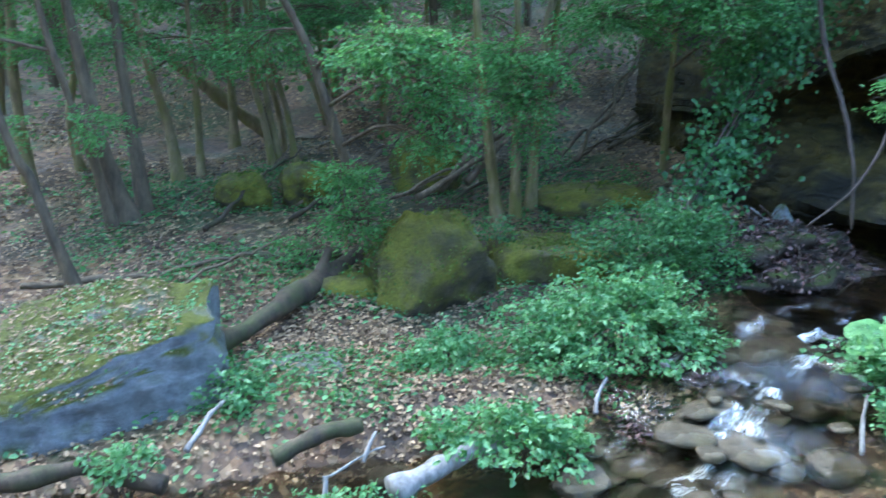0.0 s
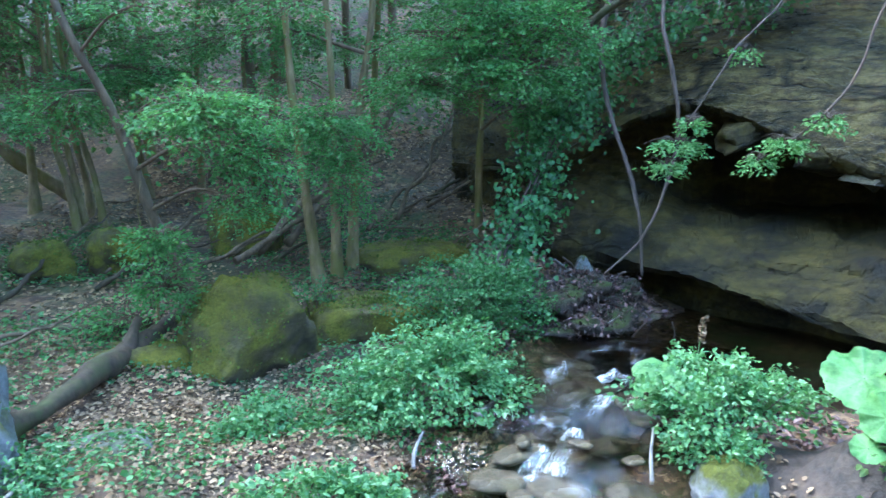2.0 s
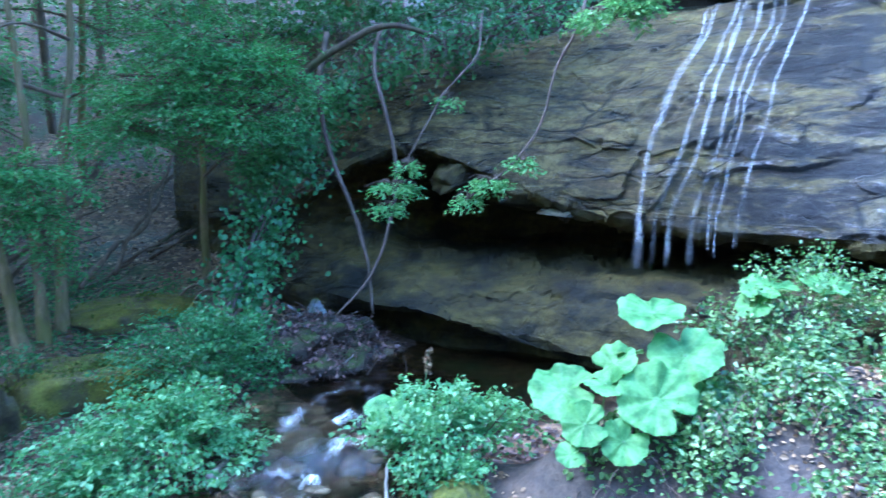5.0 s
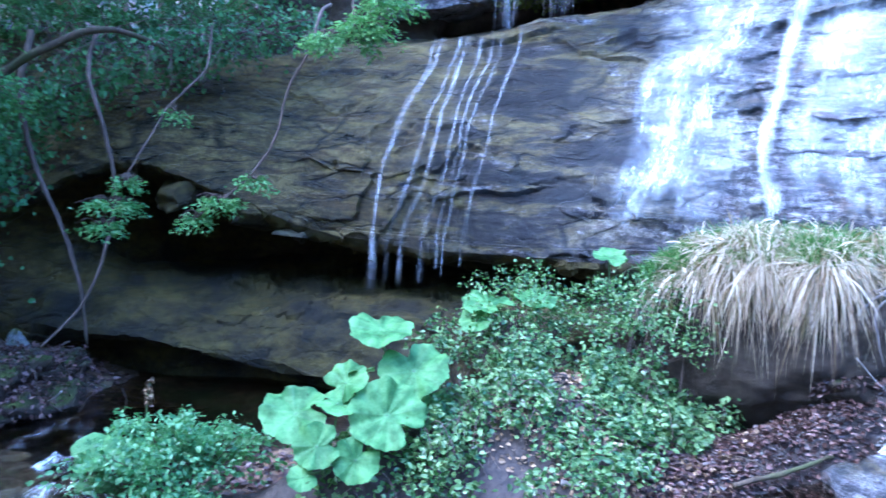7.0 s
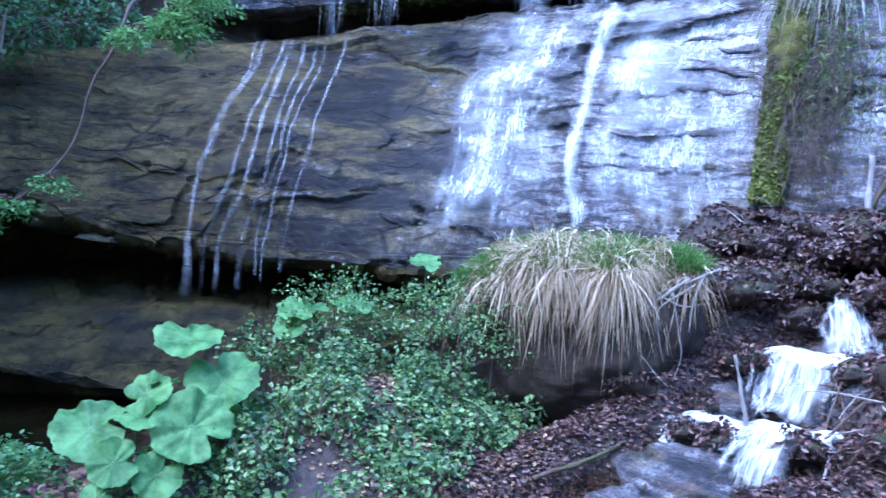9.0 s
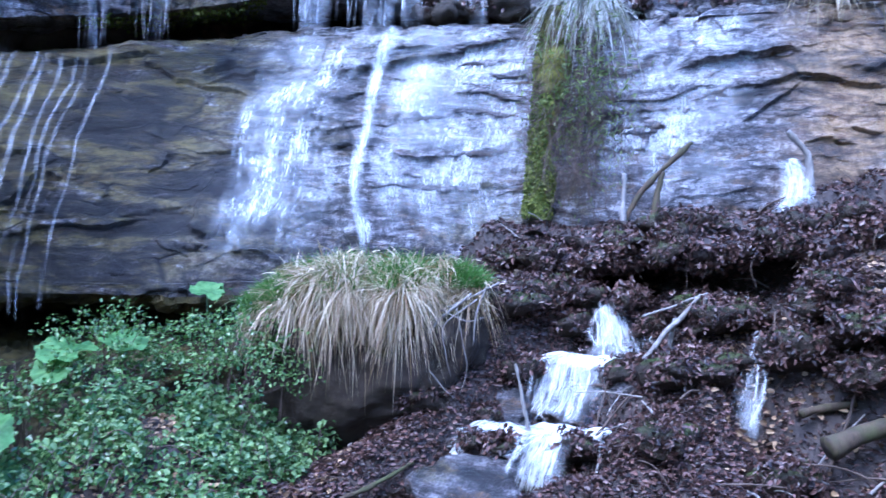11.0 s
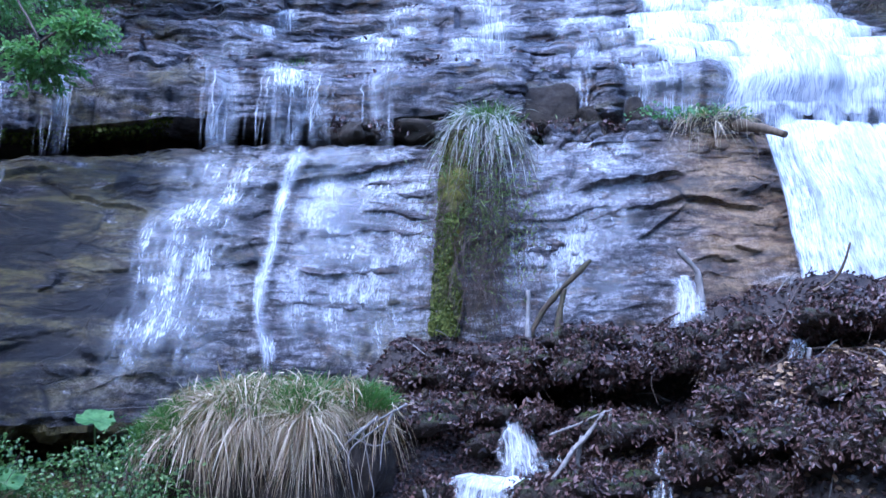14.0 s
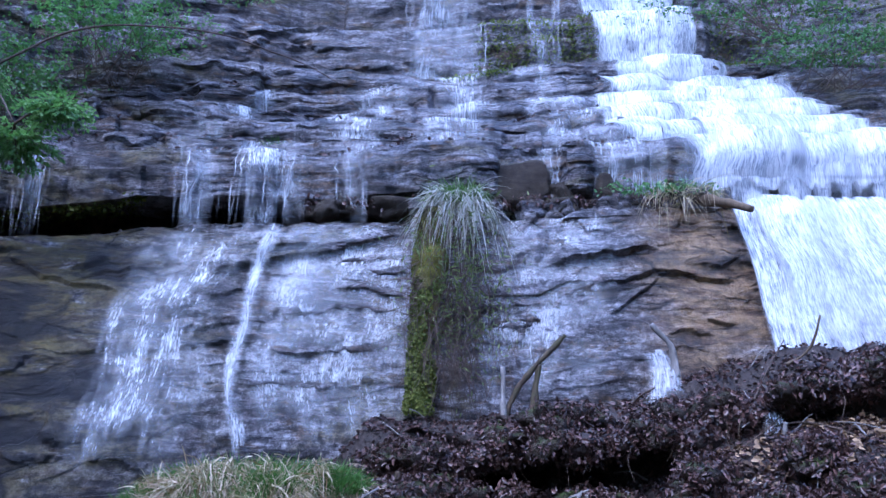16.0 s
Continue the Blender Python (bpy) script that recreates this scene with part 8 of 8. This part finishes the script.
def dam_leaves():
    """Leaves matted over the dam and trailing from its rim."""
    rng = np.random.default_rng(9)
    n = 20000
    i, j = rng.uniform(0, DAM.shape[0] - 1.01, n), np.where(rng.uniform(0, 1, n) < 0.9, rng.uniform(0, 29, n), rng.uniform(29, 41, n))
    p = sample(DAM, i, j)
    nr = sample(DAM_N, i, j)
    p = p + nr * rng.uniform(0.0, 0.05, (n, 1))
    leaves("matted_leaves", p, rng.normal(0, 0.8, (n, 3)) - [0, 0, 0.4], nr + rng.normal(0, 0.7, (n, 3)), 0.048 * rng.uniform(0.5, 1.3, n), M_LITTER_WET, None, "leaf", 0.8, "wet brown leaves matted over the bank", "leaves", kind="stuff")
    for k in range(26):
        i0 = rng.uniform(20, DAM.shape[0] - 40)
        a = sample(DAM, np.array([i0]), np.array([rng.uniform(17, 26)]))[0] + [-0.03, 0, 0]
        e = a + [rng.normal(-0.05, 0.05), rng.normal(0, 0.08), -rng.uniform(0.12, 0.4)]
        stick([a, (a + e) / 2 + rng.normal(0, 0.03, 3), e], rng.uniform(0.002, 0.0045), "thin root hanging from the bank of leaves", 400 + k, M_BARK_DARK if k % 2 else M_TWIG, "root", "roots hanging from the leaf bank")


dam_leaves()


def leaf_clump(centre, size, n, seed, mat=None, label="sodden overhanging clump of dark dead leaves", group="leaf clumps in the debris"):
    """A sodden clump of leaves that juts from the slope, leaves all over it."""
    rng = np.random.default_rng(seed)
    ob = thing("leaf_clump", centre, label, "leaves", group)
    me = boulder_mesh("core", centre, size, seed, rng.uniform(0, 90), [((-0.7, 0, -0.7), 0.55)], 0.45, 40)
    core = obj("core", me, M_DARKROCK)
    core.location = centre
    keep(core, ob)
    v = np.zeros(len(me.vertices) * 3, np.float32)
    me.vertices.foreach_get("co", v)
    nv_ = np.zeros(len(me.vertices) * 3, np.float32)
    me.vertices.foreach_get("normal", nv_)
    v, nv_ = v.reshape(-1, 3) + np.asarray(centre), nv_.reshape(-1, 3)
    i = rng.integers(0, len(v), n)
    ok = nv_[i][:, 2] > -0.55
    i = i[ok]
    m = len(i)
    p = v[i] + nv_[i] * rng.uniform(0, 0.04, (m, 1)) + rng.normal(0, 0.015, (m, 3))
    keep(leaves("matted_leaves", p, rng.normal(0, 0.8, (m, 3)) - [0.2, 0, 0.3], nv_[i] + rng.normal(0, 0.75, (m, 3)), 0.042 * rng.uniform(0.4, 1.5, m), mat or M_LITTER_WET, width=0.6, kind="stuff"), ob)


def debris_clumps():
    rng = np.random.default_rng(12)
    for k in range(15):
        c = DAM[int(12 + 13 * k + rng.integers(-4, 5)), int(rng.integers(10, 19))] + [0, 0, 0.01]
        s = rng.uniform(0.10, 0.2)
        leaf_clump(tuple(float(q) for q in c), (s, s * rng.uniform(1.1, 1.8), s * rng.uniform(0.5, 0.8)), int(2600 * (s / 0.25) ** 1.5), 830 + k, None, "sodden lump of dead leaves on the rim of the bank")
    # wet clumps round the basins of the cascade
    for k, (x, y, z, s) in enumerate(((6.42, -0.78, 1.32, 0.13), (6.45, 0.08, 1.30, 0.12), (6.5, -0.98, 1.38, 0.14), (5.74, -0.38, 0.93, 0.1), (5.72, 0.12, 0.92, 0.09), (5.72, -0.75, 0.95, 0.13), (5.85, -0.95, 1.0, 0.14), (6.15, 0.32, 0.98, 0.1), (6.2, -1.0, 1.12, 0.15), (5.55, 0.62, 0.62, 0.09), (6.9, -0.28, 1.62, 0.13), (6.95, -0.95, 1.62, 0.13), (7.0, -0.2, 1.85, 0.12), (7.0, -0.42, 1.86, 0.09), (6.98, -0.78, 1.86, 0.11), (6.3, -0.95, 1.2, 0.14), (6.0, -0.98, 1.05, 0.14), (5.8, 0.34, 0.9, 0.07))):
        leaf_clump((x, y, z), (s, s * rng.uniform(1.0, 1.5), s * rng.uniform(0.7, 0.95)), int(3000 * (s / 0.25) ** 1.5), 730 + k)
    for k, (x, y, s) in enumerate(((6.4, -1.28, 0.16), (5.6, -0.95, 0.16), (5.45, 0.4, 0.12), (6.05, 0.75, 0.16), (6.7, 0.3, 0.24), (6.85, -1.45, 0.24), (6.3, -2.0, 0.2), (6.6, -2.3, 0.24), (6.2, -2.45, 0.24), (6.4, -3.0, 0.24), (6.1, -1.15, 0.18), (5.9, -3.1, 0.24), (7.0, 0.05, 0.22), (5.6, -1.7, 0.18), (6.05, -2.35, 0.2), (6.02, -2.75, 0.24), (6.0, -3.2, 0.22))):
        leaf_clump((x, y, float(ground_z(x, y)) + 0.25 * s), (s * rng.uniform(0.8, 1.2), s * rng.uniform(1.1, 1.7), s * rng.uniform(0.55, 0.8)), int(3400 * (s / 0.25) ** 2), 700 + k)


debris_clumps()


def block_top():
    """Leaves, herbs and moss on the sloping top of the grey block."""
    rng = np.random.default_rng(41)
    up = np.array([-0.22, -0.30, 0.93])
    up /= np.linalg.norm(up)
    for name, n, size, mat, label, cat in (("dry_leaves", 3400, 0.03, M_LITTER, "dry leaves on the sloping mossy top of the stone block", "leaves"), ("ground_ivy", 1700, 0.034, M_HERB, "small green herbs on the mossy top of the stone block", "herbs")):
        x, y = rng.uniform(-3.05, -1.25, n), rng.uniform(4.0, 5.35, n)
        z = np.zeros(n)
        ok = np.zeros(n, bool)
        for i in range(n):
            hit, loc, nor, _ = BLOCK.ray_cast(Vector((x[i] + 2.1, y[i] - 4.65, 3)), Vector((0, 0, -1)))
            if hit and nor.z > 0.6 and vnoise(np.array([[x[i] * 2, y[i] * 2, 0]]), 5 + n)[0] > 0.42:
                z[i], ok[i] = loc.z + 0.05, True
        p = np.stack([x, y, z + 0.012], -1)[ok]
        m = len(p)
        leaves(name, p, rng.normal(0, 1, (m, 3)) * [1, 1, 0.3], up + rng.normal(0, 0.3, (m, 3)), size * rng.uniform(0.5, 1.2, m), mat, None, "leaf", 0.8, label, cat, kind="stuff")


block_top()


def stream_heaps():
    """Washed-up leaves along the stream, and the dark bank of leaves and twigs at the cave's mouth."""
    rng = np.random.default_rng(52)
    for k, (x, y, s) in enumerate(((1.98, 5.3, 0.2), (2.3, 5.7, 0.2), (1.7, 4.95, 0.2), (1.5, 4.6, 0.18), (1.25, 4.3, 0.16), (2.1, 5.5, 0.16))):
        leaf_clump((x, y, float(ground_z(x, y)) + 0.1 * s), (s * 1.3, s, s * 0.5), 1500, 760 + k, M_LITTER if k % 2 else M_LITTER_WET, "heap of washed-up dead leaves beside the stream", "leaf heaps along the stream")
    for k, (x, y, s) in enumerate(((2.9, 6.8, 0.3), (3.2, 7.0, 0.32), (2.8, 6.4, 0.24), (3.15, 6.5, 0.28), (3.5, 6.9, 0.26), (2.65, 7.0, 0.25))):
        leaf_clump((x, y, float(ground_z(x, y)) + 0.1 * s), (s * 1.2, s, s * 0.6), 1900, 780 + k, M_LITTER_WET, "dark sodden leaves at the mouth of the cave", "dark leaves at the cave mouth")
    for k in range(26):
        x, y = rng.uniform(2.5, 3.8), rng.uniform(6.1, 7.3)
        a, L = rng.uniform(0, 2 * np.pi), rng.uniform(0.2, 0.6)
        s_ = np.array([x, y, float(ground_z(x, y)) + 0.05])
        e = s_ + [L * math.cos(a) * 0.7, L * math.sin(a) * 0.7, rng.uniform(0.1, 0.4)]
        stick([s_, (s_ + e) / 2 + rng.normal(0, 0.04, 3), e], rng.uniform(0.005, 0.012), "thin dead twig at the mouth of the cave", 800 + k, M_TWIG if k % 3 else M_DEAD, "twig", "twigs at the cave mouth")


stream_heaps()
